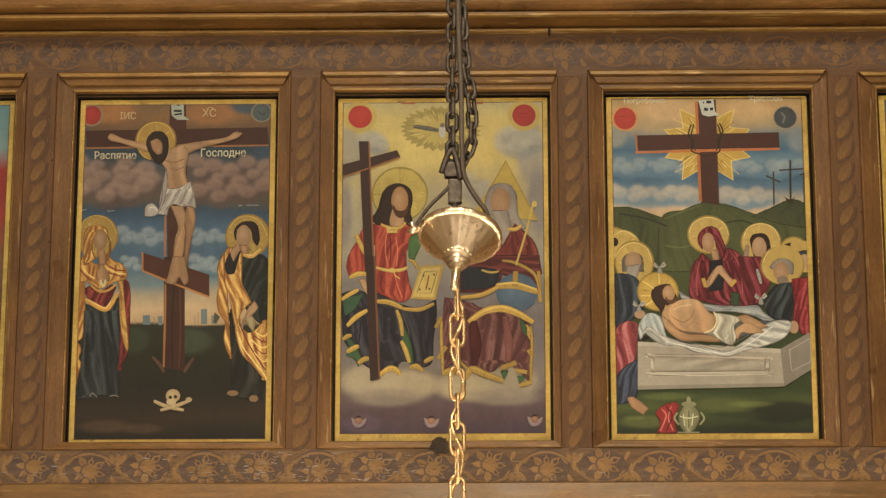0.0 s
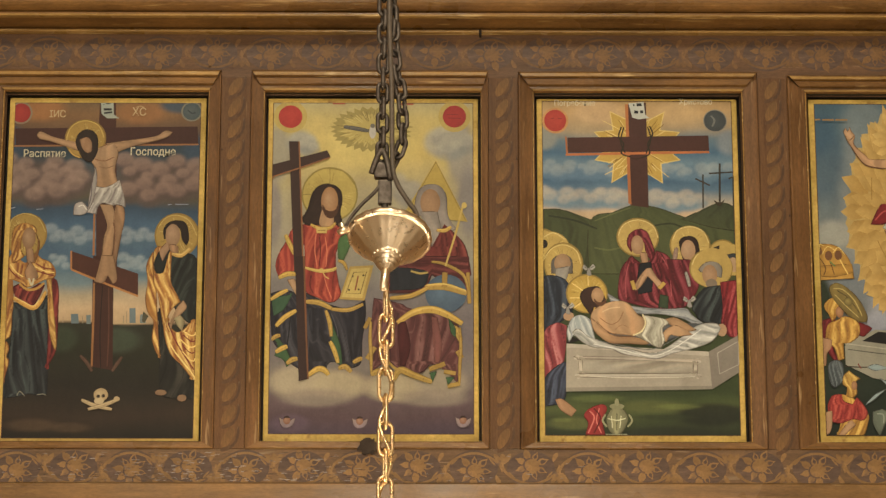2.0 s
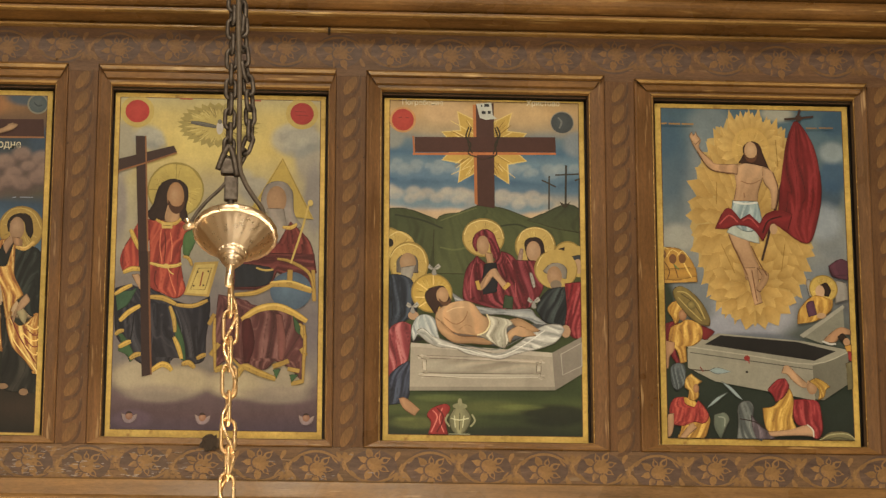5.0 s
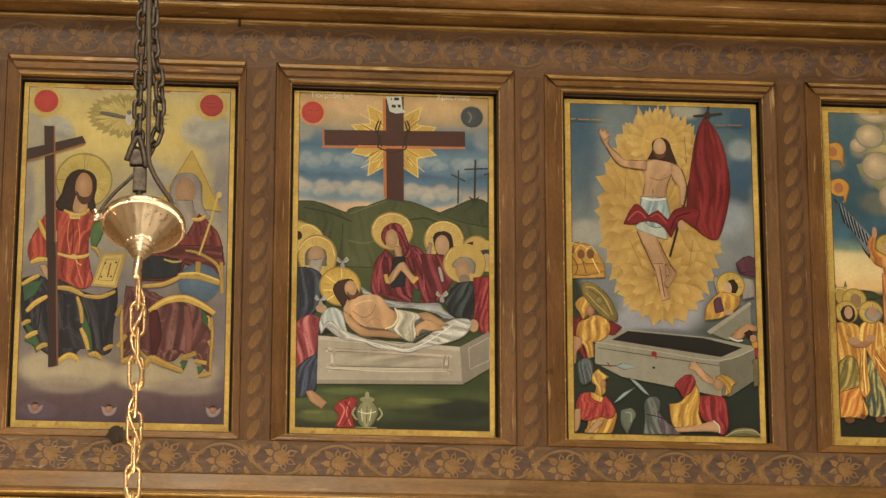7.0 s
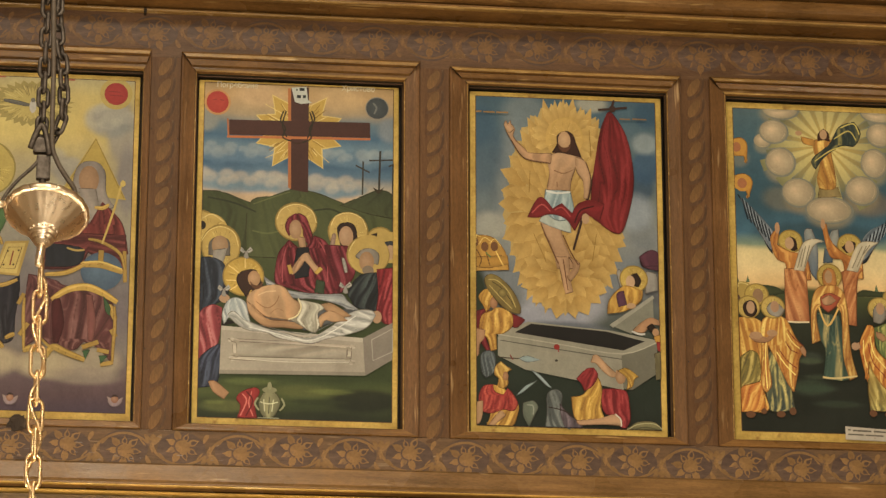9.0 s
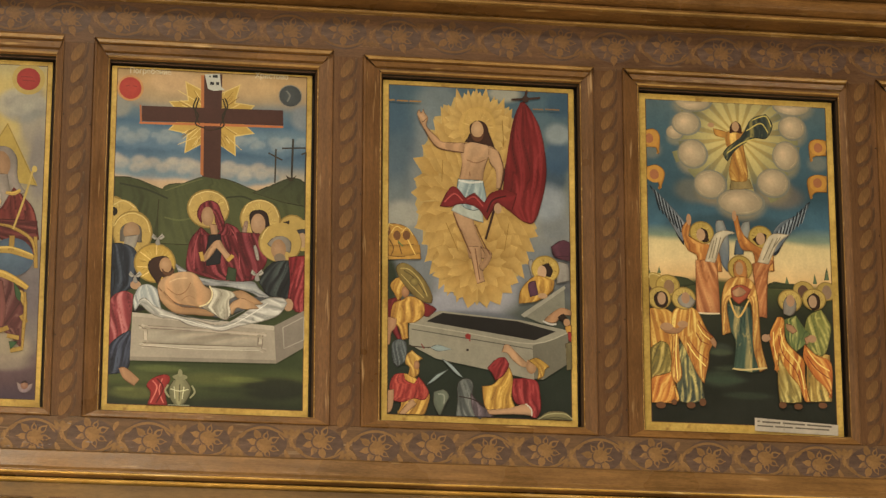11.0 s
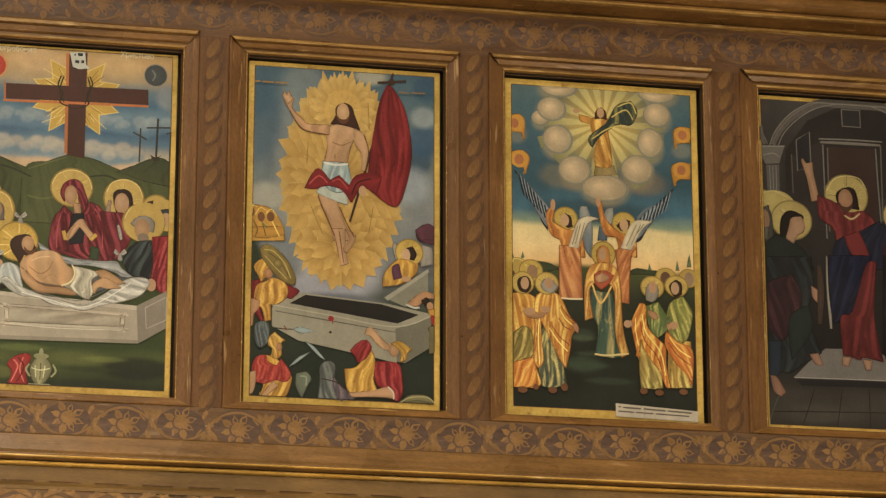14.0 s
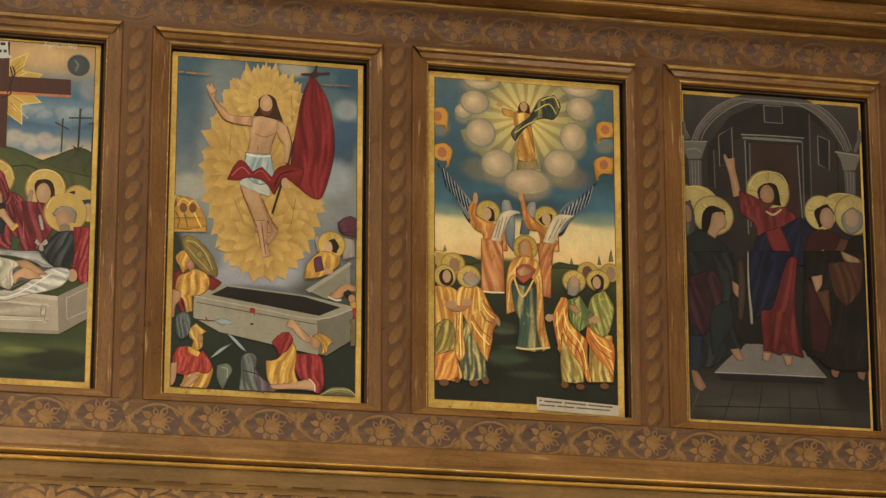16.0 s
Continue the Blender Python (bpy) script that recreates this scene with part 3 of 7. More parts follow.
def cloud(x, z, rx, rz):
    """A rounded painted cloud: lit head, dusky rim and a few curling strokes."""
    part_of("cloud")
    disc("#8f8468", x + 1, z - 1, rx * 1.10, rz * 1.10, "#77786a")
    disc("#ccb088", x, z, rx, rz, "#93866a")
    for k in range(3):
        a = 0.6 + k * 1.9 + x * 0.05
        stroke([(x + rx * 0.86 * math.cos(a + t), z + rz * 0.86 * math.sin(a + t)) for t in (0, 0.25, 0.5, 0.75, 1.0)], 0.9, linear("#b8a684"), 0.2)


def stroke(pts, width, c, taper=0.45):
    ax, az, bx, bz = ES.area
    pts = [(min(max(x, ax), bx), min(max(z, az), bz)) for x, z in pts]
    ES.layer += 1
    n = len(pts)
    left, right = [], []
    for i, (x, z) in enumerate(pts):
        p, q = pts[max(i - 1, 0)], pts[min(i + 1, n - 1)]
        dx, dz = q[0] - p[0], q[1] - p[1]
        s = math.hypot(dx, dz) or 1
        w = width / 2 * (taper + (1 - taper) * math.sin(math.pi * (i + 0.5) / n))
        left.append((x - dz / s * w, z + dx / s * w))
        right.append((x + dz / s * w, z - dx / s * w))
    for i in range(n - 1):
        quad = [left[i], right[i], right[i + 1], left[i + 1]]
        if abs(quad[0][0] - quad[2][0]) + abs(quad[0][1] - quad[2][1]) > 1e-4:
            face(quad, [c] * 4)


def line(code, width, text):
    p = points(text)
    path = smooth(p, False, 4) if len(p) > 2 and p[0] != p[-1] else p
    c = linear(code)
    if width > 5.5:
        stroke(path, width + 1.2, c * np.array((0.35, 0.32, 0.3, 1)), 0.6)
    stroke(path, width, c, 0.55 if width > 5.5 else 0.8)
    if width > 5.5 and len(path) > 3:
        stroke([(x, z + width * 0.18) for x, z in path], width * 0.22, np.minimum(c * 1.35, 0.92), 0.3)
        for i in range(0, len(path) - 1, 2):
            x, z = path[i]
            stroke([(x - 0.8, z - width * 0.3), (x + 0.6, z + width * 0.1)], 0.9, c * np.array((0.5, 0.45, 0.4, 1)), 0.6)


def folds(count, light, dark, width, crisp=True):
    """Drapery on the cloth last filled: long uneven folds that follow its outline, lit from one side."""
    pts = ES.outline
    if len(pts) < 4:
        return
    xs, zs = [p[0] for p in pts], [p[1] for p in pts]
    d = 1 if max(zs) - min(zs) > 0.5 * (max(xs) - min(xs)) else 0
    lo, hi = (min(zs), max(zs)) if d else (min(xs), max(xs))
    side = min(xs) if d else min(zs)
    seed = (lo * 0.37 + hi * 0.53 + count) % 97
    size, cell = width * (2.9 if crisp else 4.0), 1.7
    cl, cd, tone = linear(light), linear(dark), ES.tone_at
    rows = int((hi - lo) / cell)
    mean = 0.0
    spans = []
    for k in range(rows):
        v = lo + (k + 0.5) * cell
        cuts = sorted(p[1 - d] + (q[1 - d] - p[1 - d]) * (v - p[d]) / (q[d] - p[d]) for p, q in zip(pts, pts[1:] + pts[:1]) if (p[d] - v) * (q[d] - v) < 0)
        spans.append((v, list(zip(cuts[::2], cuts[1::2]))))
        mean += (cuts[-1] - cuts[0]) / rows if len(cuts) > 1 else 0
    y = -0.0005 - LAYER * (ES.layer + 1)
    ES.layer += 2
    verts, tint, bm = {}, {}, ES.bm
    lean = 0.30 * math.sin(seed * 5.7)

    def height(q, w):
        warp = 1.3 * noise.noise((q * 0.33, w * 0.8, seed))
        return noise.noise((q + warp, w, seed + 3.3)) + 0.32 * noise.noise((q * 2.1 + warp * 1.5, w * 1.6, seed + 9.1))

    for k, (v, pairs) in enumerate(spans):
        for l, r in pairs:
            for j in range(int((l - side) / cell) + 1, int((r - side) / cell) + 1):
                x = side + j * cell
                rim = min(x - l, r - x)
                if rim < 0.5:
                    continue
                q = (0.6 * (x - l) / (r - l) * mean + 0.4 * (x - side) + lean * (v - lo)) / size
                w = v / (size * 7.5)
                e = 0.16
                h = height(q, w)
                g = math.tanh((1.25 if crisp else 0.8) * (height(q - e, w) - height(q + e, w)) / e * 0.55)
                g = 0.8 * g if g > 0 else 0.7 * g
                g *= min(1.15, 0.45 + 1.6 * abs(noise.noise((q * 0.5 + 4.1, w * 1.6, seed + 20.5))) + 0.25 * (q % 1.0))
                if crisp:
                    g = g - 0.8 * max(0.0, 1 - abs(h + 0.14) / 0.05) + 0.6 * max(0.0, 1 - abs(h - 0.12) / 0.05)
                g *= ES.bold
                px, pz = (x, v) if d else (v, x)
                base = tone(pz)
                c = base + (cl - base) * min(1.1, g) if g > 0 else base + (cd - base) * min(1.0, -g)
                edge = min(1.0, rim / (0.35 * size))
                c = c * (0.72 + 0.28 * edge)
                c[3] = 1.0
                verts[k, j] = bm.verts.new((px / 1000, y, pz / 1000))
                tint[k, j] = c
    for (k, j) in verts:
        ring = [(k, j), (k, j + 1), (k + 1, j + 1), (k + 1, j)]
        if all(p in verts for p in ring):
            if d == 0:
                ring.reverse()
            f = bm.faces.new([verts[p] for p in ring])
            for loop, p in zip(f.loops, ring):
                loop[ES.colour] = tint[p]
    for p in [p for p in verts.values() if not p.link_faces]:
        bm.verts.remove(p)


def petals(x, z, rx, rz, rings, dark, light):
    """Rings of overlapping pointed petals, paler at their tips, from the outermost in."""
    rng = random.Random(int(x * 3 + z))
    a0, a1 = linear(dark), linear(light)
    for r0, r1, count in rings:
        for i in range(count):
            a, h = 6.28319 * (i + rng.uniform(-0.2, 0.2)) / count, 3.1416 / count * rng.uniform(1.0, 1.25)
            tip = r1 * rng.uniform(0.93, 1.05)
            m = r0 + (tip - r0) * 0.62
            at = lambda r, t: (x + rx * r * math.cos(t), z + rz * r * math.sin(t))
            k = rng.uniform(0.9, 1.08)
            ES.layer += 1
            face([at(r0, a), at(r0, a + h * 0.9), at(m, a + h), at(tip, a), ], [a0 * k, a0 * k, (a0 + a1) / 2 * k, a1])
            face([at(r0, a), at(tip, a), at(m, a - h), at(r0, a - h * 0.9)], [a0 * k, a1 * 0.97, (a0 * 0.7 + a1 * 0.3) * k * 0.93, a0 * k * 0.93], 1e-6)
            stroke([at(m, a + h * 0.95), at((m + tip) / 2, a + h * 0.45), at(tip, a)], 0.8, a1 * 1.08, 0.4)


def beard(code, x, z, rx, rz):
    """A short beard that rounds the lower half of a face."""
    out = [(x + rx * math.cos(a), z + rz * math.sin(a)) for a in [math.pi + math.pi * i / 12 for i in range(13)]]
    inside = [(x + rx * 0.72 * math.cos(a), z - rz * 0.18 + rz * 0.30 * math.sin(a)) for a in [2 * math.pi - math.pi * i / 8 for i in range(9)]]
    patch(out + inside, code)


def puffs(light, dark, xa, za, xb, zb, count, r):
    """A bank of soft cloud: a dusky body with lit heads along it, higher ones behind."""
    rng = random.Random(int(xa + za * 3 + xb))
    out = [(dark, 0.75, (xa + xb) / 2, (za + zb) / 2 - r * 0.5, (xb - xa) * 0.56, (zb - za) * 0.5 + r * 0.9)]
    for i in range(count):
        f = 1 - (i + rng.random()) / count
        x, z, q = xa + (xb - xa) * ((i * 0.618 + rng.uniform(0, 0.12)) % 1), za + (zb - za) * f, r * rng.uniform(0.8, 1.35)
        out.append((dark, 0.6, x, z - q * 0.55, q * 1.5, q * 0.95))
        out.append((light, 0.62, x - q * 0.1, z + q * 0.2, q * 1.12, q * 0.85))
        out.append((dark, 0.35, x + q * 0.15, z - q * 0.25, q * 0.8, q * 0.55))
    return out


def ground(stops, soft):
    """The picture's sky and land: bands from bottom to top, with soft patches laid over them."""
    ax, az, bx, bz = ES.area
    nx, nz = int((bx - ax) / 3.6), int((bz - az) / 3.6)
    X, Z = np.meshgrid(np.linspace(ax, bx, nx + 1), np.linspace(az, bz, nz + 1))
    wave = sum(np.sin(X * 0.013 * k + 1.3 * k + ax) * np.sin(Z * 0.021 * k + k * k) / k for k in (1, 2, 3, 5))
    level = Z + 5 * wave
    heights = [s[0] for s in stops]
    tones = np.array([linear(s[1]) for s in stops])
    C = np.stack([np.interp(level, heights, tones[:, k]) for k in range(4)], -1)
    for code, strength, x, z, rx, rz in soft:
        d = np.sqrt(((X - x) / rx) ** 2 + ((Z - z) / rz) ** 2) + 0.06 * wave
        m = strength * np.clip((1.15 - d) / 0.5, 0, 1)
        m = (m * m * (3 - 2 * m))[..., None]
        C = C * (1 - m) + linear(code) * m
    mesh = bpy.data.meshes.new("painted_ground")
    idx = np.arange((nx + 1) * (nz + 1)).reshape(nz + 1, nx + 1)
    quads = np.stack([idx[:-1, :-1], idx[:-1, 1:], idx[1:, 1:], idx[1:, :-1]], -1).reshape(-1, 4)
    mesh.from_pydata(np.stack([X, np.full_like(X, -0.4), Z], -1).reshape(-1, 3) / 1000, [], quads.tolist())
    layer = mesh.color_attributes.new("paint", "FLOAT_COLOR", "POINT")
    layer.data.foreach_set("color", C.reshape(-1).astype(np.float32))
    mesh.materials.append(oil)
    ob = new("painted_ground", mesh)
    ob.parent = ES.thing


def lettering(body, code, x, z, width):
    """Painted words with the built-in letters: their outlines drawn as strokes over the filled shapes."""
    curve = bpy.data.curves.new("lettering", "FONT")
    curve.body, curve.size = body, 1.0
    holder = new("lettering", curve)
    shapes = []
    for mode in ("BOTH", "NONE"):
        curve.fill_mode = mode
        bpy.context.view_layer.update()
        shapes.append(bpy.data.meshes.new_from_object(holder.evaluated_get(bpy.context.evaluated_depsgraph_get())))
    bpy.data.objects.remove(holder)
    filled, outline = shapes
    left = min(v.co.x for v in filled.vertices)
    k = width / (max(v.co.x for v in filled.vertices) - left)
    place = lambda v: (x + (v.co.x - left) * k, z + v.co.y * k * 1.15)
    part_of("lettering")
    c = linear(code)
    ES.layer += 1
    for q in filled.polygons:
        face([place(filled.vertices[i]) for i in q.vertices], [c] * len(q.vertices))
    for n, e in enumerate(outline.edges):
        p, q = place(outline.vertices[e.vertices[0]]), place(outline.vertices[e.vertices[1]])
        s = math.hypot(q[0] - p[0], q[1] - p[1])
        if s > 1e-4:
            w = 0.012 * k
            dx, dz = (q[0] - p[0]) / s * w, (q[1] - p[1]) / s * w
            face([(p[0] - dz - dx * 0.5, p[1] + dx - dz * 0.5), (p[0] + dz - dx * 0.5, p[1] - dx - dz * 0.5), (q[0] + dz + dx * 0.5, q[1] - dx + dz * 0.5), (q[0] - dz + dx * 0.5, q[1] + dx + dz * 0.5)], [c] * 4, 7e-6 + (n % 9) * 1.3e-6)
    ES.layer += 4


# the boards and their pictures, from one end of the row to the other

icon(-1.364, -0.962, "icon painting in teal and red, seen at its edge", 10, 10, 14, 1.0)
ground([(6, "#33281c"), (211, "#4a3828"), (374, "#6a4a30"), (468, "#8a3024"), (563, "#8a2a22"), (611, "#6c8684"), (731, "#4f7a80")], [
])
done()

icon(-0.829, -0.437, "dark icon painting of a crucifixion under brown clouds", 11, 11, 10, 0.80)
ground([(9, "#1d1810"), (55, "#33261a"), (114, "#241f16"), (194, "#2a2a1a"), (240, "#2c2c20"), (243, "#c09c70"), (274, "#c4a67e"), (304, "#a8987a"), (329, "#6e8288"), (370, "#4a6478"), (438, "#46627a"), (479, "#33495c"), (499, "#57503f"), (539, "#5e5550"), (575, "#3c4a52"), (606, "#2e3f4a"), (649, "#6b5038"), (677, "#86623c"), (706, "#6f5a40")], [
    ("#4a5844", .5, 229, 208, 53, 30),
    ("#3c4a34", .5, 118, 209, 38, 30),
    ("#57422c", .6, 71, 36, 57, 15),
    ("#57422c", .5, 143, 31, 48, 12),
    ("#a8703c", .7, 63, 688, 53, 30),
    ("#9c6a3c", .7, 261, 682, 58, 30),
    ("#3c5060", .8, 338, 697, 43, 20),
    ("#35485a", .8, 7, 612, 29, 46),
    ("#35485a", .8, 374, 604, 29, 30),
    *puffs("#9a7f70", "#5c4c46", 1, 504, 150, 581, 16, 16),
    *puffs("#96796a", "#5a4a44", 225, 503, 388, 580, 16, 16),
    *puffs("#8f9aa0", "#4c6678", 88, 408, 172, 434, 7, 12),
    *puffs("#8f9aa0", "#4c6678", 236, 407, 296, 433, 6, 12),
    *puffs("#97a3a6", "#5a7484", 97, 353, 128, 379, 4, 10),
    *puffs("#97a3a6", "#5a7484", 230, 350, 293, 378, 7, 11),
])
part_of("cross")
poly("#4a2a20", "179,704 211,704 219,499 224,350 183,351 178,499")
poly("#42241a", "176,380 217,379 222,146 180,154")
poly("#452720", "12,646 375,651 378,614 15,611")
line("#96653a", 3.8, "9,609 195,611 378,613")
line("#8a5a34", 2.4, "9,646 9,609")
line("#a06c3a", 4.3, "176,468 177,381")
line("#a06c3a", 4.3, "180,324 181,249 181,154")
poly("#4e2a1e", "133,390 266,343 267,298 134,352")
line("#b0763c", 4.3, "134,352 197,325 267,297")
line("#a86e38", 3.8, "133,390 134,352")
line("#2a1812", 2.4, "197,319 195,224 199,149")
line("#5c3626", 2.9, "209,314 212,223 211,154")
line("#5a4030", 6.7, "158,176 172,161 182,144")
line("#5a4030", 6.7, "239,173 228,156 221,144")
poly("#a3a898", "181,703 206,703 208,676 219,668 194,668 183,678")
line("#22262a", 1.9, "186,697 188,697")
line("#22262a", 1.9, "192,699 200,699")
line("#22262a", 4.8, "187,687 203,687")
line("#22262a", 3.8, "188,679 204,681")
part_of("sun_disc")
disc("#8f7c62", 23, 679, 22.6, 23.8)
disc("#ab352c", 23, 679, 18.7, 20.3, "#a03028")
part_of("moon_disc")
disc("#7f7a68", 363, 683, 21.1, 21.3)
disc("#5b6464", 363, 683, 17.8, 18.2, "#4a5658")
line("#3a4448", 2.9, "355,686 363,679 371,681")
part_of("distant_house")
poly("#68767a", "137,260 151,261 153,241 138,241")
part_of("distant_house")
poly("#73807f", "167,258 176,259 176,240 168,240")
part_of("distant_house")
poly("#6c7a7c", "251,272 263,273 264,242 252,242")
part_of("distant_house")
poly("#7b8580", "272,259 283,261 284,242 272,242")
part_of("distant_house")
line("#a89070", 1.4, "122,254 122,242")
part_of("distant_house")
line("#8f8468", 1.4, "160,256 161,241")
part_of("distant_house")
line("#8f8468", 1.4, "240,257 240,242")
part_of("distant_house")
line("#8f8468", 1.4, "246,266 246,242")
part_of("distant_house")
poly("#54503c", "278,266 289,256 281,242 276,246")
part_of("mourning_figure")
disc("#8d6f30", 42, 424, 42.3, 44.6)
disc("#a88a40", 42, 424, 39.4, 41.5, "#a3833a")
radials("#d4ba68", "#7c6428", 42, 424, 39.4, 41.5, 34, 0.3, 0.8)
line("#c8ac5c", 1.4, "4,439 18,459 40,467 66,457 81,429")
fill("#1f242a", "22,285 43,278 63,271 78,282 89,299 92,259 96,167 97,98 84,95 62,98 40,93 13,90 10,110 16,156 22,213", "#2a2c2e")
folds(6, "#46504e", "#121619", 5.5)
fill("#6e2220", "85,338 105,331 112,305 112,259 112,201 108,178 97,158 93,148 94,190 94,259 91,305", "#7c2824")
folds(3, "#a4463a", "#3c1010", 3.5)
fill("#b8863a", "86,334 96,332 100,294 106,247 111,199 108,187 99,213 92,259 90,305", "#c89a48")
folds(2, "#ecc868", "#7c4a20", 2.6)
fill("#a8702c", "0,341 20,341 24,282 22,259 21,218 12,209 4,213 1,259 1,300", "#b88238")
folds(4, "#ecc060", "#6a2c1c", 3.4)
fill("#a8702c", "4,206 15,202 19,188 15,174 20,163 14,135 9,110 6,156", "#a06028")
folds(3, "#e8b858", "#6a241a", 2.8)
fill("#b07830", "21,390 9,371 2,348 2,329 19,330 37,323 52,315 82,329 101,335 104,349 93,366 77,373 67,382 57,371 40,366", "#b8823a")
folds(7, "#efc464", "#6e3020", 3.2)
line("#7c2c22", 3.0, "64,364 82,354 101,352")
line("#7c2c22", 2.6, "62,350 83,343 101,338")
line("#f0cc70", 2.4, "64,357 83,348 101,345")
line("#7c3424", 2.6, "11,355 23,341 36,331")
line("#f0cc70", 2.2, "14,362 27,345 41,336")
fill("#5e1a1c", "21,315 37,322 53,312 72,322 84,319 77,301 67,282 62,275 47,282 29,290", "#702422")
folds(4, "#a84a38", "#340c0e", 3.2)
line("#b88838", 5.2, "34,322 50,310 68,312 83,324")
line("#c8963e", 8.0, "23,292 42,281 63,272 76,284 86,306")
line("#efcc74", 2.0, "25,295 43,285 63,276 74,289")
fill("#b07a30", "17,430 25,442 39,447 55,443 64,432 62,425 46,432 36,418 34,394 41,378 33,371 20,364 15,393", "#a06a2a")
folds(3, "#e8bc60", "#6a3a1c", 2.8)
fill("#8a5c28", "62,427 67,410 65,389 57,378 62,364 68,380 70,408")
fill("#a87c54", "43,399 57,394 61,366 48,364")
disc("#b08860", 49, 416, 13.4, 22.3, "#8e6642")
fill("#a87e56", "44,347 53,368 65,352 70,336 61,329 47,331")
line("#c8bc94", 4.0, "52,333 58,319 62,333")
line("#8a8470", 1.6, "38,95 44,103 53,94")
line("#8a8470", 1.6, "77,96 88,98 95,95")
part_of("young_mourner")
disc("#8d6f30", 340, 422, 44.2, 46.6)
disc("#ac8e44", 340, 422, 41.3, 43.6, "#a3833a")
radials("#d4ba68", "#7c6428", 340, 422, 41.3, 43.6, 34, 0.3, 0.8)
line("#c8ac5c", 1.4, "303,438 317,458 339,464 364,452 379,422")
fill("#1e211f", "309,272 319,223 328,193 356,156 376,133 390,115 391,88 348,90 317,100 312,166", "#24221c")
folds(6, "#423e34", "#100f0c", 4.2)
fill("#1d2220", "326,388 342,383 365,385 381,371 387,327 388,250 369,242 350,258 336,281 326,327", "#1b1f1c")
folds(5, "#3a423a", "#0e1210", 5.5)
fill("#a8702c", "282,360 294,388 302,339 304,281 307,246 310,206 314,170 304,186 297,212 299,244 287,264 282,293 285,327", "#b47c34")
folds(5, "#f0c868", "#6a241c", 2.8)
fill("#b47a30", "296,389 311,400 307,383 298,362 299,344 315,346 323,390 331,390 330,351 331,325 341,304 350,285 336,272 327,255 328,235 320,228 314,258 305,304 297,327", "#c08a3a")
folds(6, "#f4d074", "#702a1e", 3.2)
fill("#b47830", "327,255 330,237 345,223 359,230 369,241 388,254 390,120 374,133 356,156 335,177 324,205 319,235", "#c48c3c")
folds(8, "#f6d278", "#742a1e", 3.6)
line("#7c2a20", 2.6, "327,242 346,200 380,147")
line("#f6d67c", 2.4, "323,225 337,191 360,161 387,127")
line("#f2cc70", 2.6, "359,225 374,216 389,223")
line("#7a2a20", 2.2, "357,218 375,204 389,211")
line("#f2cc70", 2.6, "352,209 370,193 389,197")
line("#7a2a20", 2.2, "355,198 373,181 389,186")
line("#f2cc70", 2.4, "357,184 375,165 390,170")
fill("#1a1f1e", "296,360 303,383 315,397 329,400 322,372 315,346 301,344")
fill("#b08660", "307,390 322,409 329,400 320,383 313,369")
line("#c49c4c", 7.0, "331,384 349,380 367,394")
line("#dcb868", 2.0, "333,387 349,383 365,396")
fill("#231610", "313,426 317,442 330,452 348,452 360,442 364,416 359,402 350,414 346,435 330,442 319,435 317,414")
disc("#b48c66", 332, 422, 14.5, 23.5, "#96704e")
fill("#a87c54", "324,404 342,400 344,385 329,388")
fill("#b08860", "345,275 356,288 363,274 351,258 338,244 334,228 330,238 338,260")
fill("#a89a70", "351,258 359,246 355,225 345,237 338,251")
disc("#8e6a48", 317, 101, 11.0, 5.7)
disc("#8e6a48", 358, 90, 8.8, 6.8)
part_of("crucified_figure")
disc("#8a6a2e", 153, 624, 41.3, 41.5)
disc("#a5833a", 153, 624, 38.4, 38.5)
radials("#d4ba68", "#7c6428", 153, 624, 38.4, 38.5, 34, 0.3, 0.8)
line("#caa850", 1.9, "121,606 116,626 127,652 152,662 178,652 190,626")
line("#c49c48", 2.9, "121,601 130,590 143,584")
fill("#b0885f", "56,631 64,639 91,627 142,615 172,607 167,589 138,599 84,618 63,623", "#a87e56")
fill("#b0885f", "195,614 234,620 291,629 311,641 326,638 310,625 249,608 219,595 206,580", "#9a724c")
fill("#b48c64", "160,584 181,605 210,614 219,595 214,559 220,533 223,522 176,518 176,544 173,564 165,577", "#a27850")
line("#8a6040", 2.4, "173,581 192,577 211,585")
line("#8e6644", 1.9, "182,565 197,562 211,567")
fill("#2c1f18", "134,619 144,639 162,643 176,629 178,598 170,579 160,575 150,581 142,595")
fill("#a67b54", "142,622 156,627 166,616 166,597 157,594 147,605")
fill("#b8b0a2", "174,524 198,522 224,537 235,498 237,480 218,485 208,482 194,489 183,481 180,465 161,469 165,489 169,509", "#98908a")
folds(6, "#d6cec0", "#746a66", 3.4)
fill("#a8a098", "175,565 171,539 165,504 163,479 151,491 137,485 135,464 156,465 168,481 175,504 179,539")
line("#6a6060", 1.9, "169,529 168,499 161,474")
line("#d8d0c4", 2.4, "144,481 153,484 161,474")
fill("#ae855c", "186,486 211,485 220,453 216,413 216,343 192,343 196,413 202,443", "#a27850")
fill("#a67c54", "218,485 233,480 236,453 229,413 219,343 208,343 218,418 214,448", "#916a48")
line("#70492f", 1.9, "215,448 218,418 214,368")
fill("#a87e56", "193,380 217,379 225,332 217,321 207,338 198,323 180,326 185,341")
part_of("crossed_bone")
line("#b29a70", 7.2, "164,86 189,75 223,67")
part_of("crossed_bone")
line("#b29a70", 7.2, "235,87 208,76 177,67")
disc("#b29a70", 232, 88, 6.2, 5.0)
part_of("skull")
disc("#bda67c", 201, 96, 13.9, 13.4, "#a88f64")
disc("#bda67c", 198, 84, 9.6, 6.9)
disc("#33281c", 196, 93, 3.4, 3.5)
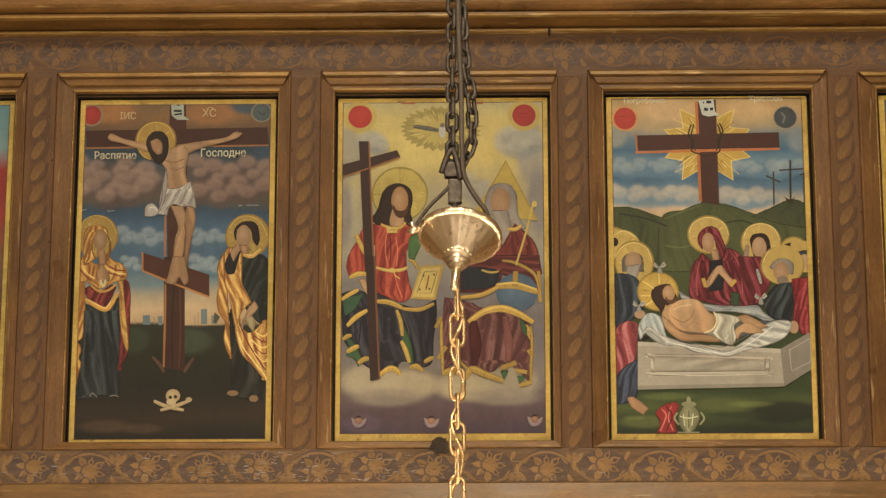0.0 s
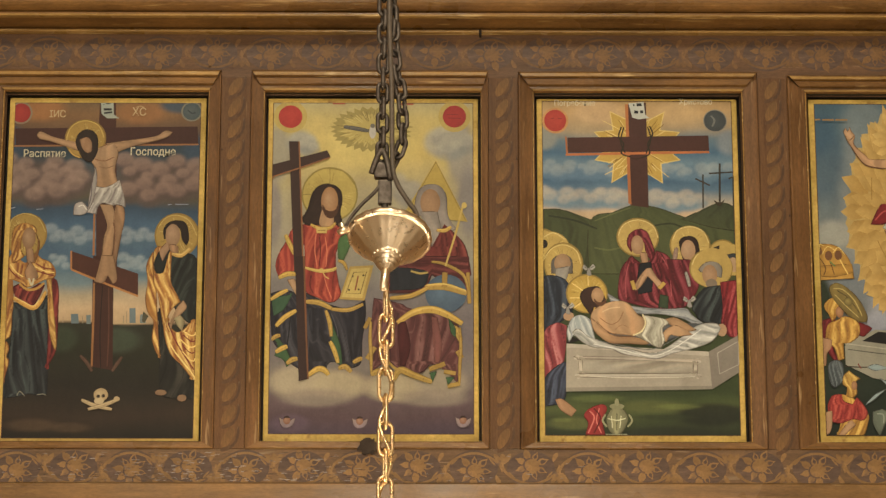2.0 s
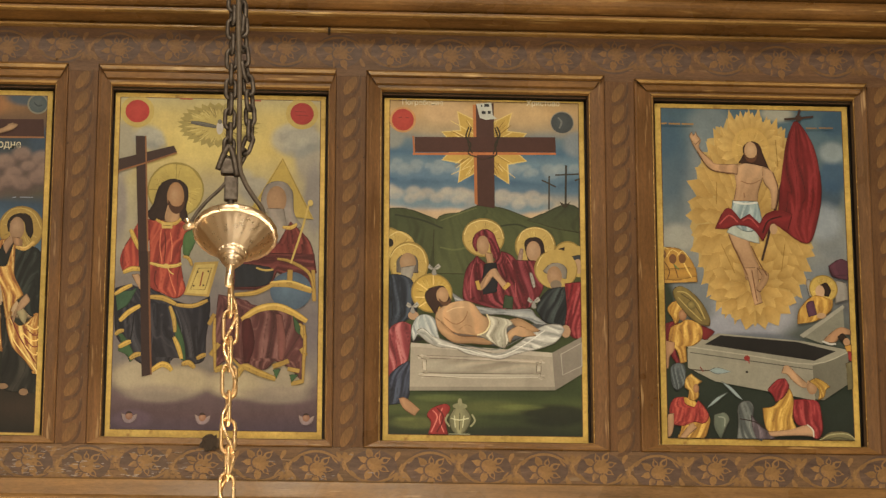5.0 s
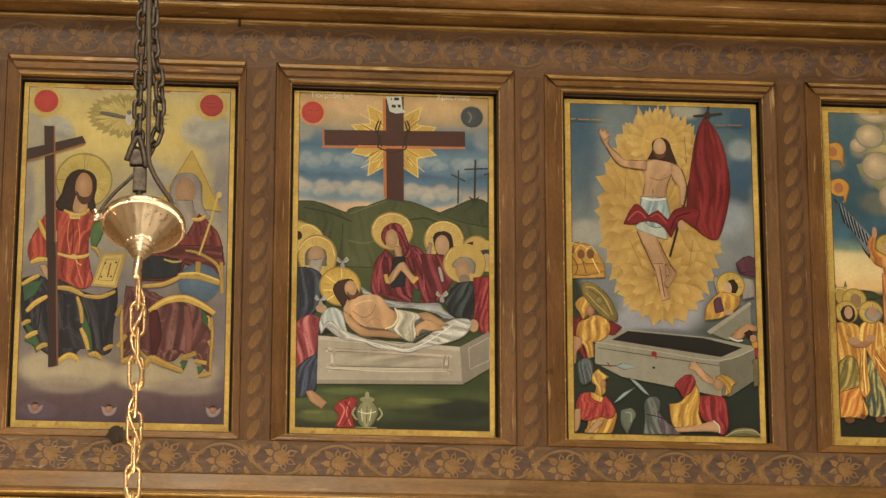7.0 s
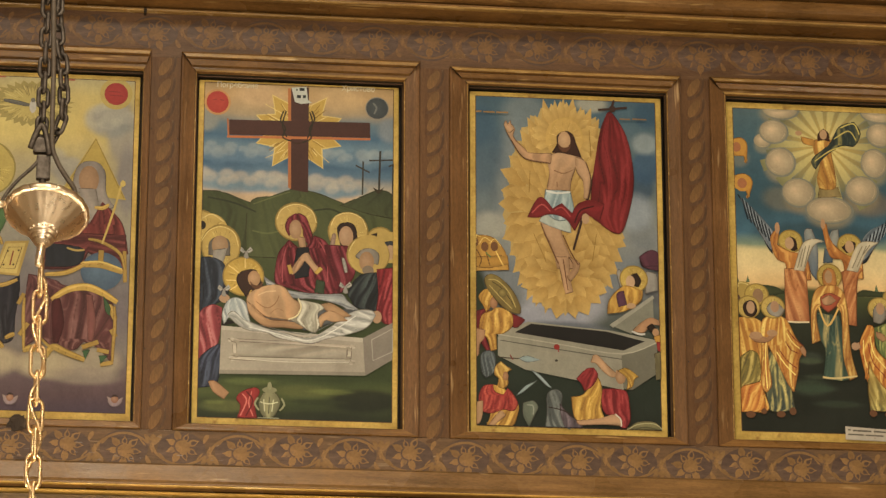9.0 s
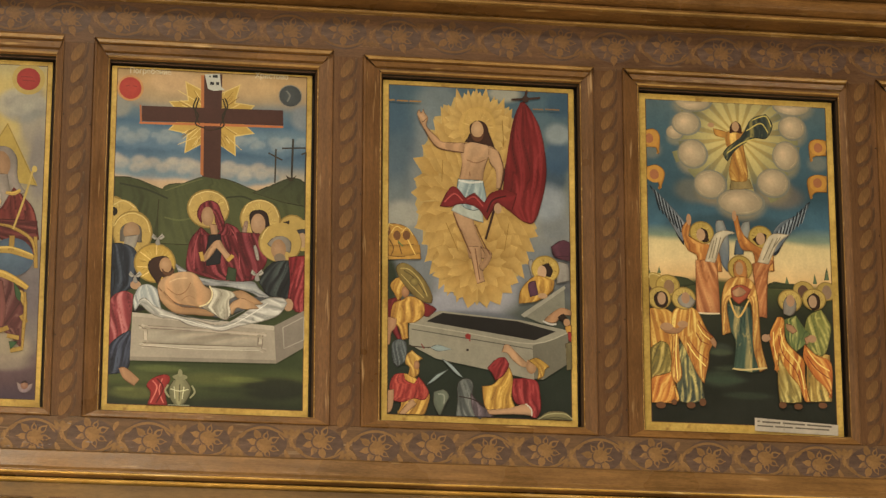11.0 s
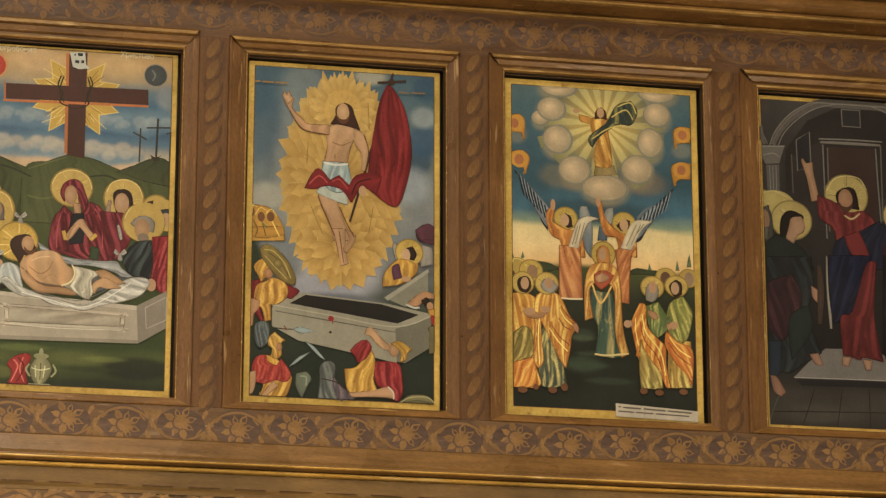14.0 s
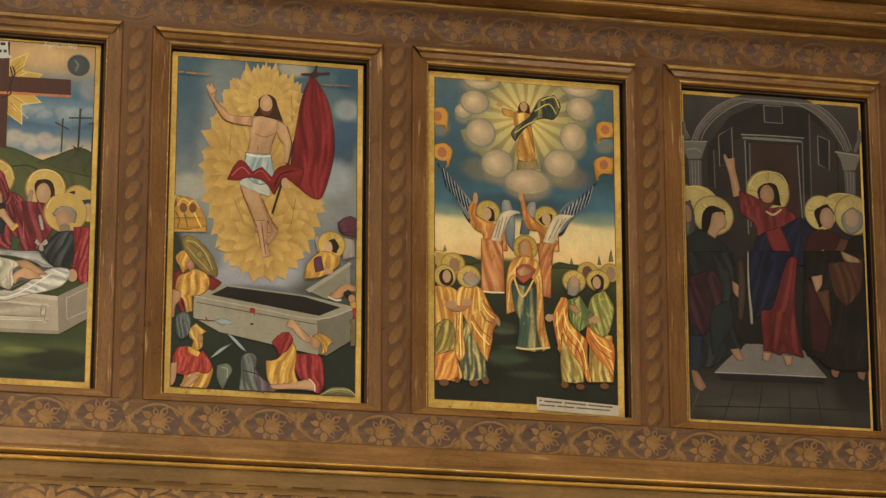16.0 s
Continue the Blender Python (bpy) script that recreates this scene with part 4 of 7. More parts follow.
disc("#33281c", 206, 94, 3.4, 3.5)
lettering("Распятие", "#c9be9e", 32, 585, 83)
lettering("Господне", "#c9be9e", 244, 589, 89)
lettering("ІИС", "#c4a878", 80, 669, 32)
lettering("ХС", "#c4a878", 245, 673, 27)
line("#b89868", 1.9, "99,682 106,684 111,682")
line("#b89868", 1.9, "251,690 259,693 267,691")
line("#8c94a0", 1.9, "4,477 19,479")
line("#8c94a0", 1.9, "61,475 75,476")
line("#8c94a0", 1.9, "321,485 328,486")
line("#8c94a0", 1.9, "335,486 361,486")
done()

icon(-0.312, 0.106, "icon painting of two seated robed figures on yellow", 10, 10, 19, 0.93, 0.0, 0.75)
ground([(18, "#463844"), (55, "#523e42"), (87, "#5c4a4c"), (150, "#7a7068"), (213, "#6c6264"), (320, "#77706c"), (351, "#8a8478"), (513, "#a79a74"), (596, "#c0a85c"), (668, "#bda863"), (707, "#a89c70")], [
    ("#a39478", .9, 67, 124, 66, 37),
    ("#a89878", .9, 143, 118, 61, 32),
    ("#a89878", .9, 260, 113, 71, 32),
    ("#9a8c74", .9, 346, 123, 56, 37),
    ("#8a7c6c", .7, 103, 92, 81, 21),
    ("#8a7c6c", .7, 326, 92, 76, 21),
    ("#5e4a58", .6, 53, 40, 41, 21),
    ("#9a927c", .9, 16, 591, 36, 66),
    ("#9c9a8c", .8, 67, 618, 31, 27),
    ("#968e7e", .9, 384, 595, 31, 77),
    ("#a49e8c", .8, 338, 618, 31, 33),
    ("#b4ac94", .7, 374, 712, 41, 22),
    ("#b4ac94", .7, 46, 713, 41, 22),
    ("#857e78", .9, 399, 491, 26, 82),
    ("#857c74", .9, 12, 470, 21, 82),
    ("#c8b468", .6, 202, 612, 104, 66),
    *puffs("#aba592", "#8a8a80", 62, 602, 93, 629, 4, 13),
    *puffs("#a8a290", "#86867e", 348, 601, 400, 640, 6, 16),
    *puffs("#a39c88", "#8a8478", 255, 502, 306, 535, 4, 18),
])
part_of("dove_glory")
star("#978748", 205, 646, 83, 48, 30, .86)
star("#b09c54", 205, 646, 62, 34, 30, .86)
radials("#c0ac64", "#84743c", 205, 646, 75, 44, 90)
line("#5c5850", 7.8, "151,651 176,647 201,642")
line("#6a645a", 6.7, "215,642 231,645 247,648")
disc("#b4ada2", 208, 640, 6.7, 14.2)
disc("#6c665c", 208, 653, 4.7, 4.9)
part_of("sun_disc")
disc("#b49c50", 44, 672, 33.2, 34.0)
disc("#b0352a", 44, 672, 23.8, 24.1, "#a82e26")
part_of("sun_disc")
disc("#b49c50", 371, 673, 32.1, 32.9)
disc("#a62d26", 371, 673, 23.3, 23.5, "#9a2824")
line("#7a2420", 1.6, "356,678 379,677")
line("#7a2420", 1.6, "359,670 384,669")
part_of("writing_bar")
line("#a05038", 3.1, "128,700 153,700")
part_of("writing_bar")
line("#a05038", 3.1, "260,699 289,699")
part_of("seated_figure")
disc("#8c7c3a", 124, 508, 56.0, 58.0)
disc("#ae9848", 124, 508, 52.9, 54.8, "#b29c4c")
radials("#d4ba68", "#7c6428", 124, 508, 52.9, 54.8, 34, 0.3, 0.8)
line("#8a7838", 1.6, "78,536 99,558 124,562 152,555 172,530")
line("#8a7838", 1.6, "124,562 124,530")
line("#8a7838", 1.6, "71,508 94,508")
fill("#1d1e2a", "12,303 39,310 59,305 81,303 105,291 130,279 161,273 196,290 197,256 191,210 189,164 172,152 161,157 130,164 117,147 95,144 73,147 46,165 29,188 15,211 11,257", "#26232a")
folds(10, "#4c4a50", "#0f0f16", 5.2)
line("#3c3a40", 2.0, "77,261 86,210 82,153")
line("#4a4a50", 1.6, "130,261 143,221 139,176")
line("#101018", 2.4, "50,256 46,210 40,178")
fill("#3c5c38", "15,213 26,197 20,176 38,167 44,153 53,164 42,190 28,210")
fill("#3c5c38", "119,268 130,242 131,203 141,164 152,157 148,196 134,235")
fill("#34543a", "12,296 39,298 54,303 37,270 17,257")
fill("#8f3024", "71,445 89,447 116,440 142,447 158,431 162,407 140,395 138,360 143,325 148,302 139,288 123,285 105,293 81,305 76,326 77,372", "#963628")
folds(8, "#cc6444", "#521512", 4.2)
line("#5a1814", 2.2, "105,419 107,390 105,358")
line("#d0704c", 1.8, "98,426 96,391 101,358")
line("#d0704c", 1.8, "116,419 120,389 118,358")
line("#5a1814", 2.0, "89,340 87,320 94,303")
line("#d0704c", 1.6, "114,342 121,316 130,293")
fill("#9a3628", "51,436 71,445 76,419 69,384 62,352 43,347 25,338 19,359 25,384 38,408", "#8e2e22")
folds(4, "#c85c40", "#541512", 3.8)
line("#b8963e", 8.5, "38,424 46,405 57,382")
line("#b8963e", 9.5, "26,335 43,343 61,342")
fill("#b48a60", "43,331 56,333 67,312 73,291 63,297 52,314")
line("#bfa14e", 6.6, "76,356 105,349 129,351 139,356")
disc("#c4a656", 109, 350, 5.6, 4.7)
line("#c4a656", 2.2, "112,347 118,337 125,333")
line("#a6863a", 10.0, "79,286 105,284 130,272")
line("#a6863a", 8.0, "130,271 163,269 192,281")
line("#b8963e", 8.0, "11,290 28,302 44,310")
line("#b8963e", 9.5, "22,236 39,254 61,268")
line("#a6863a", 7.5, "119,268 127,242 130,215")
line("#b8963e", 8.5, "128,205 137,185 144,161")
line("#a6863a", 8.0, "14,208 22,215 31,217")
line("#b8963e", 9.5, "22,183 35,191 45,195")
line("#a6863a", 9.5, "44,160 55,168 65,170")
line("#b8963e", 11.0, "86,136 104,149 117,147 126,137")
line("#a6863a", 10.0, "145,150 158,154 170,143")
line("#a6863a", 8.5, "173,162 183,168 191,171")
fill("#2c1b14", "86,499 95,519 113,530 133,527 147,513 149,492 145,473 149,452 145,440 131,447 116,440 100,445 80,443 70,457 80,476")
fill("#b0865c", "109,476 129,471 134,442 116,438 104,447")
disc("#b4895f", 124, 494, 16.8, 29.6, "#94693f")
beard("#4a2c1a", 126, 487, 16.8, 29.6)
line("#b8943e", 6.5, "87,445 105,437 125,438 136,448")
poly("#c0a254", "98,439 120,439 119,427 99,427")
line("#6a4c20", 1.4, "102,433 116,433")
fill("#48683a", "143,414 159,426 166,404 153,371 142,377")
line("#a6863a", 6.2, "142,370 153,366 160,351")
poly("#a88b44", "165,358 212,361 194,288 145,291")
poly("#bda458", "168,353 205,356 190,293 150,295")
line("#5c4a28", 1.5, "173,346 198,347 186,302 158,303 173,346")
line("#7a2820", 2.5, "182,339 176,309")
disc("#4a3c22", 171, 338, 2.0, 2.1)
disc("#4a3c22", 192, 340, 2.0, 2.1)
disc("#4a3c22", 164, 310, 2.0, 2.1)
disc("#4a3c22", 183, 311, 2.0, 2.1)
part_of("enthroned_elder")
poly("#ae9440", "334,579 397,451 270,466")
line("#8a7434", 1.6, "334,576 393,454")
line("#8a7434", 1.6, "334,576 278,472")
fill("#857c74", "296,506 310,526 337,528 354,508 358,464 375,436 347,423 337,448 296,469", "#948a80")
disc("#a98058", 323, 491, 19.7, 28.5, "#966e4a")
fill("#8c8278", "304,472 337,472 344,426 328,397 313,436", "#9a9084")
fill("#652320", "296,426 327,399 351,446 390,404 404,340 285,340", "#702a26")
folds(6, "#94483c", "#38120f", 4.7)
line("#c09c44", 7.3, "336,434 352,433 364,441")
fill("#5a2424", "239,379 399,379 401,298 326,341 306,308 239,303")
folds(6, "#84403a", "#30110f", 4.6)
fill("#20242c", "244,357 306,352 321,341 306,314 244,309")
line("#a89048", 4.1, "285,349 303,344 319,346")
fill("#5a3030", "213,293 265,282 285,272 357,261 378,239 381,192 379,117 356,143 326,159 306,142 265,147 240,164 208,141 206,213", "#603432")
folds(14, "#8c625a", "#2e1615", 5.1)
disc("#566c7e", 354, 303, 40.7, 39.0, "#46586a")
line("#a6863a", 14.2, "313,315 352,317 395,303")
line("#9c7c34", 11.2, "352,346 351,316")
line("#d0b45c", 3.0, "316,320 352,322 393,309")
line("#bb9740", 14.2, "259,242 290,264 326,270 357,259 386,241")
line("#d0b058", 3.6, "265,249 296,267 326,274 354,264")
line("#a6863a", 9.1, "244,293 285,298 321,316")
line("#a6863a", 11.2, "371,235 377,223 383,206")
line("#9c7c34", 10.2, "376,186 385,171")
line("#a6863a", 12.2, "208,138 224,144 233,140")
line("#a6863a", 13.2, "252,127 265,147 290,137 327,123")
line("#9c7c34", 10.2, "321,148 352,160")
line("#a6863a", 9.1, "350,144 373,140")
line("#a6863a", 9.1, "357,114 381,120")
line("#9c7c34", 8.1, "195,231 206,253")
line("#a6863a", 9.1, "200,169 216,193")
line("#9c7c34", 7.6, "397,346 400,282")
line("#9c7c34", 6.1, "326,368 352,363 388,341 398,309")
fill("#3c5c38", "359,252 372,233 373,213 364,223")
fill("#3c5c38", "322,141 336,144 328,123")
fill("#3c5c38", "354,132 371,133 358,116")
line("#c0a250", 4.1, "388,487 373,426 353,359")
disc("#c8ac58", 390, 485, 5.2, 6.6)
part_of("carried_cross")
poly("#38241f", "42,619 61,619 73,346 56,346")
poly("#3a2620", "0,567 118,600 125,586 1,542")
line("#8a5a32", 3.1, "62,619 68,487 74,346")
line("#8a5a32", 3.1, "1,541 68,564 124,585")
poly("#33201c", "57,379 73,379 85,128 68,124")
line("#6e4628", 3.6, "75,379 80,251 86,128")
part_of("cloak_hem")
line("#a6863a", 6.1, "207,245 206,213 208,175 209,143")
part_of("cloak_hem")
line("#9c7c34", 6.1, "381,233 383,192 381,160 380,120")
part_of("cloak_hem")
line("#a6863a", 5.1, "241,164 255,150 266,147")
part_of("cloak_hem")
fill("#4a1a1c", "260,233 275,245 285,197 275,155 265,155")
part_of("cloak_hem")
fill("#7c4a44", "326,255 337,254 346,197 341,160 332,162")
part_of("cherub")
fill("#96837a", "31,51 39,47 46,37 54,46 62,50 59,38 51,31 40,31 34,38", "#80707a")
disc("#a07458", 46, 45, 7.0, 7.6, "#84583f")
fill("#33221a", "40,48 42,53 48,54 53,50 50,50 44,50")
part_of("cherub")
fill("#96837a", "172,50 180,46 187,36 195,45 203,49 200,37 192,30 181,30 175,37", "#80707a")
disc("#a07458", 187, 44, 7.0, 7.6, "#84583f")
fill("#33221a", "181,47 183,52 189,53 194,49 191,49 185,49")
part_of("cherub")
fill("#96837a", "372,52 380,48 387,38 395,47 403,51 400,39 392,32 381,32 375,39", "#80707a")
disc("#a07458", 387, 46, 7.0, 7.6, "#84583f")
fill("#33221a", "381,49 383,54 389,55 394,51 391,51 385,51")
done()

icon(0.224, 0.624, "icon painting of an entombment below a brown cross", 11, 5, 17, 0.92)
ground([(7, "#1f261a"), (50, "#333c1e"), (70, "#4a5328"), (100, "#333f20"), (268, "#3a4424"), (374, "#474e2a"), (394, "#8f8458"), (474, "#c2a380"), (500, "#a79e8c"), (520, "#587488"), (545, "#3a5b76"), (573, "#66808e"), (596, "#44657e"), (624, "#5e7480"), (647, "#a38e6c"), (683, "#bd945e"), (714, "#a98653")], [
    ("#1c2016", .8, 333, 59, 81, 25),
    ("#5c6030", .7, 68, 41, 57, 15),
    ("#55592c", .6, 220, 75, 76, 15),
    ("#22281a", .7, 238, 21, 119, 15),
    ("#5f6a34", .6, 111, 91, 57, 8),
    ("#6c7438", .5, 268, 75, 52, 6),
    ("#2a331c", .7, 239, 54, 67, 7),
    ("#6a7236", .5, 44, 48, 24, 5),
    ("#8a8a80", .8, 15, 627, 29, 25),
    ("#7c8488", .8, 384, 620, 29, 30),
    ("#c8a070", .6, 122, 683, 57, 30),
    ("#c29c68", .6, 281, 682, 53, 30),
    *puffs("#8b979a", "#58748a", 9, 553, 172, 574, 12, 12),
    *puffs("#8b979a", "#5a768a", 244, 551, 391, 570, 11, 12),
    *puffs("#b0a696", "#6d8592", 8, 494, 170, 516, 12, 14),
    *puffs("#b0a696", "#6d8592", 228, 488, 327, 509, 8, 13),
])
part_of("hill")
fill("#3d4526", "1,478 46,478 93,462 159,438 157,344 -1,345", "#4a5030")
part_of("hill")
fill("#454d2b", "103,453 151,473 194,489 237,482 284,465 340,448 393,438 390,343 100,345", "#505632")
part_of("hill")
fill("#39412a", "284,458 322,476 361,493 390,481 397,433 340,442", "#444a2a")
part_of("hill_edge")
line("#5c6238", 2.9, "112,454 151,470 184,482")
part_of("hill_edge")
line("#2c3420", 3.8, "22,465 74,455 117,438")
part_of("hill_edge")
line("#596036", 3.8, "111,399 139,394 163,399")
part_of("hill_edge")
line("#2e3620", 3.8, "226,444 264,449 292,438")
part_of("distant_cross")
line("#36322a", 4.3, "363,575 361,491")
line("#36322a", 3.3, "341,554 388,557")
part_of("distant_cross")
line("#3c382e", 3.3, "329,552 328,481")
line("#3c382e", 3.3, "314,543 342,529")
part_of("distant_cross")
line("#3c382e", 3.3, "389,549 388,482")
line("#3c382e", 3.3, "380,543 397,547")
fill("#3a3020", "349,498 361,493 371,499 363,487 356,487")
part_of("cross_glory")
star("#d0b466", 199, 610, 90, 92, 10, .66)
star("#b8963f", 199, 610, 86, 88, 10, .65)
radials("#d8bc70", "#8c6c28", 199, 610, 81, 76, 60)
line("#d8bc70", 1.4, "132,665 164,647 181,635")
line("#d8bc70", 1.4, "134,551 162,565 172,570")
line("#d8bc70", 1.4, "261,546 239,565 230,575")
part_of("cross")
poly("#482a23", "182,700 219,704 220,482 184,487")
poly("#ae6834", "177,700 183,700 186,488 180,491")
poly("#472821", "61,629 342,634 343,602 61,597")
line("#b86c38", 5.3, "57,593 192,596 343,599")
line("#a86434", 3.8, "58,631 60,594")
poly("#b6b6aa", "184,702 214,705 217,678 225,671 203,668 191,672")
line("#24282c", 4.3, "193,698 196,698")
line("#24282c", 5.7, "200,699 210,699")
line("#24282c", 5.7, "195,684 203,683")
line("#24282c", 5.7, "207,684 213,684")
line("#2a2418", 3.3, "169,652 163,631 173,615 168,596 187,588")
line("#2a2418", 2.9, "174,652 167,621 176,596")
line("#2a2418", 3.3, "225,654 231,636 221,616 224,595 206,586")
line("#2a2418", 2.9, "221,652 227,626 217,595")
line("#3c2418", 2.9, "187,586 196,584 207,586")
part_of("sun_disc")
disc("#c08a50", 37, 665, 26.3, 27.3)
disc("#b23a2b", 37, 665, 22.0, 23.2, "#a83226")
line("#7a2a22", 1.4, "28,669 35,670")
line("#7a2a22", 1.4, "42,670 50,669")
part_of("moon_disc")
disc("#8a8272", 356, 665, 23.9, 24.3)
disc("#474d4e", 356, 665, 22.0, 22.2, "#3c4244")
line("#6a6c66", 3.8, "348,676 355,666 350,653")
lettering("Погребение", "#cdbf9c", 36, 697, 81)
lettering("Христово", "#cdbf9c", 285, 700, 66)
part_of("mourner_with_beard")
disc("#8d7434", 9, 400, 33.4, 38.4)
disc("#b39648", 7, 399, 31.5, 36.4)
disc("#b89a4c", 26, 395, 37.3, 36.4)
radials("#d4ba68", "#7c6428", 26, 395, 37.3, 36.4, 34, 0.3, 0.8)
line("#e0c880", 1.4, "12,420 31,429 54,415")
disc("#201a14", 12, 406, 7.6, 9.1)
disc("#8d7434", 50, 364, 39.2, 45.5)
disc("#bb9e50", 50, 364, 36.3, 42.4, "#b29448")
radials("#d4ba68", "#7c6428", 50, 364, 36.3, 42.4, 34, 0.3, 0.8)
line("#dcc478", 1.4, "13,375 26,395 50,404 75,392 84,365")
fill("#665f56", "27,371 46,384 66,375 68,345 26,345")
disc("#a98560", 48, 366, 16.2, 19.8, "#98724c")
fill("#8b857a", "35,355 63,360 56,334 45,318 35,333", "#9a948a")
fill("#232a36", "8,339 35,340 60,323 66,266 49,249 20,233 7,238", "#2a3240")
folds(6, "#46505e", "#12161e", 4.3)
fill("#a0464a", "8,217 33,243 55,238 49,168 27,135 9,129", "#8c3238")
folds(6, "#c87c78", "#5c1c22", 4.3)
fill("#303648", "10,129 46,163 57,158 49,89 12,75", "#2a2e3c")
folds(4, "#4c5468", "#161a24", 3.8)
fill("#aa7c54", "31,88 45,89 72,67 62,54 41,68")
disc("#b08660", 59, 257, 10.5, 8.9)
part_of("mourning_woman")
disc("#8d7434", 197, 420, 42.0, 40.4)
disc("#bb9e50", 197, 420, 39.2, 37.4, "#b59850")
radials("#d4ba68", "#7c6428", 197, 420, 39.2, 37.4, 34, 0.3, 0.8)
line("#e0c880", 1.4, "159,424 169,445 198,456 227,444 237,419")
fill("#681a24", "184,382 204,366 224,376 233,392 253,384 265,368 274,345 280,310 275,275 239,270 172,286 157,295 158,329 165,357", "#5e1620")
folds(7, "#9c424a", "#320b10", 4.4)
line("#a84c50", 1.8, "244,379 258,349 261,298")
line("#320b10", 2.0, "254,367 267,333 270,284")
line("#a84c50", 1.6, "178,364 172,334 172,294")
fill("#1e2026", "200,365 222,369 226,341 223,308 196,302 194,328")
fill("#34442c", "239,302 255,298 254,273 235,275")
fill("#701c28", "176,404 179,423 190,434 203,437 217,429 224,411 230,388 223,370 213,387 209,408 195,420 185,409 185,388", "#641822")
folds(3, "#a0444c", "#360c12", 3.0)
fill("#b0865e", "200,389 215,387 217,368 204,367")
disc("#b98e66", 196, 404, 12.3, 19.9, "#9c744e")
fill("#ba8f66", "187,316 200,339 212,354 222,356 234,336 246,323 236,314 224,330 215,339 201,318 192,310")
line("#b8943e", 8.0, "184,330 189,312")
line("#b8943e", 8.0, "237,314 248,326")
part_of("mourning_woman")
disc("#8d7434", 300, 403, 40.6, 41.4)
disc("#bb9e50", 300, 403, 37.7, 38.4, "#b59850")
radials("#d4ba68", "#7c6428", 300, 403, 37.7, 38.4, 34, 0.3, 0.8)
line("#e0c880", 1.4, "266,414 276,434 301,442 326,432 337,408")
fill("#2a1a16", "279,411 296,422 313,416 318,392 312,381 286,371")
disc("#ba926c", 296, 393, 14.3, 21.2, "#a87e58")
line("#8a7060", 8.6, "273,398 269,374 266,344")
fill("#661a24", "253,374 307,373 315,318 289,277 269,282")
folds(5, "#96404a", "#380d14", 4.3)
line("#8f8a80", 6.2, "290,348 294,333 297,318")
part_of("kneeling_elder")
disc("#8d7434", 364, 386, 28.7, 29.3)
disc("#b2954a", 364, 385, 26.8, 27.3)
disc("#b2954a", 385, 373, 23.9, 32.3)
fill("#2c2018", "346,399 358,403 356,393 346,390")
fill("#33373c", "370,383 388,387 391,373 374,375")
disc("#b08a64", 384, 363, 10.5, 15.2)
disc("#8d7434", 340, 356, 43.0, 40.4)
disc("#bb9e50", 340, 355, 40.1, 38.4, "#b59850")
radials("#d4ba68", "#7c6428", 340, 355, 40.1, 38.4, 34, 0.3, 0.8)
line("#e0c880", 1.4, "303,363 315,385 341,392 368,384 378,363")
disc("#b2954a", 343, 358, 38.1, 39.6)
fill("#8a8276", "315,353 329,367 348,369 361,358 360,336 324,346")
disc("#b18862", 337, 342, 14.8, 20.8, "#a0764e")
disc("#7c6c5a", 340, 324, 11.4, 9.9)
fill("#20252a", "301,277 322,312 357,321 365,276 359,241 320,246 307,262")
folds(5, "#46504e", "#101416", 4.3)
fill("#861e26", "357,327 396,332 395,226 373,215 357,236 361,276", "#701820")
folds(5, "#b44c4e", "#480e14", 4.3)
disc("#b08660", 358, 229, 9.5, 12.9)
part_of("stone_tomb")
poly("#1e1a16", "55,219 82,208 55,200")
poly("#a09684", "54,201 331,185 336,109 52,104")
poly("#b0a694", "54,201 331,185 331,176 54,193")
poly("#8a8172", "52,112 336,116 336,109 52,104")
part_of("tomb_panel")
fill("#b8ae9c", "77,169 86,175 298,170 308,163 307,138 298,133 87,133 79,139")
fill("#a39a88", "85,166 90,170 293,164 300,159 299,145 291,141 92,140 85,144")
line("#c8beaa", 1.8, "80,136 175,132 303,134")
part_of("tomb_end")
poly("#80776a", "331,185 397,223 397,148 336,109")
line("#a1988a", 2.4, "348,182 393,206 392,159 351,140 348,182")
line("#b4ab9a", 1.9, "93,136 193,136 298,137")
part_of("shrouded_figure")
fill("#85898a", "134,305 161,288 183,278 222,273 261,272 289,273 301,259 322,243 306,238 284,251 239,261 195,262 150,276", "#989a98")
folds(3, "#b8b8b2", "#5c6062", 3.0)
fill("#565a5c", "120,223 151,211 196,203 223,197 262,211 297,224 322,242 284,243 239,245 195,238")
fill("#98a0a0", "58,238 67,254 84,259 102,248 107,223 116,191 91,203 68,218 59,204 55,221", "#a8aca8")
folds(5, "#ccccc2", "#646a6c", 3.2)
fill("#a6a69e", "65,224 78,231 96,216 114,209 140,199 174,191 207,183 236,186 273,210 297,230 322,242 348,242 356,232 340,208 307,193 262,181 229,170 196,174 163,180 141,190 108,193 85,204", "#bab6aa")
folds(8, "#dcd8cc", "#74746e", 3.2)
line("#e0dccf", 1.8, "107,200 163,188 218,176 262,191 317,230")
line("#6c6c68", 1.6, "116,207 174,195 223,190 273,215")
disc("#8d7434", 95, 303, 41.0, 40.6)
disc("#bd9c44", 95, 303, 38.1, 37.6, "#b49238")
radials("#d4ba68", "#7c6428", 95, 303, 38.1, 37.6, 34, 0.3, 0.8)
line("#e0c070", 1.9, "66,324 87,309")
line("#e0c070", 1.9, "98,339 98,319")
line("#e0c070", 1.9, "61,294 81,294")
line("#e0c070", 1.9, "70,274 85,285")
fill("#37221a", "82,298 88,310 103,317 119,316 130,295 134,280 122,270 110,276 102,260 95,269 86,282")
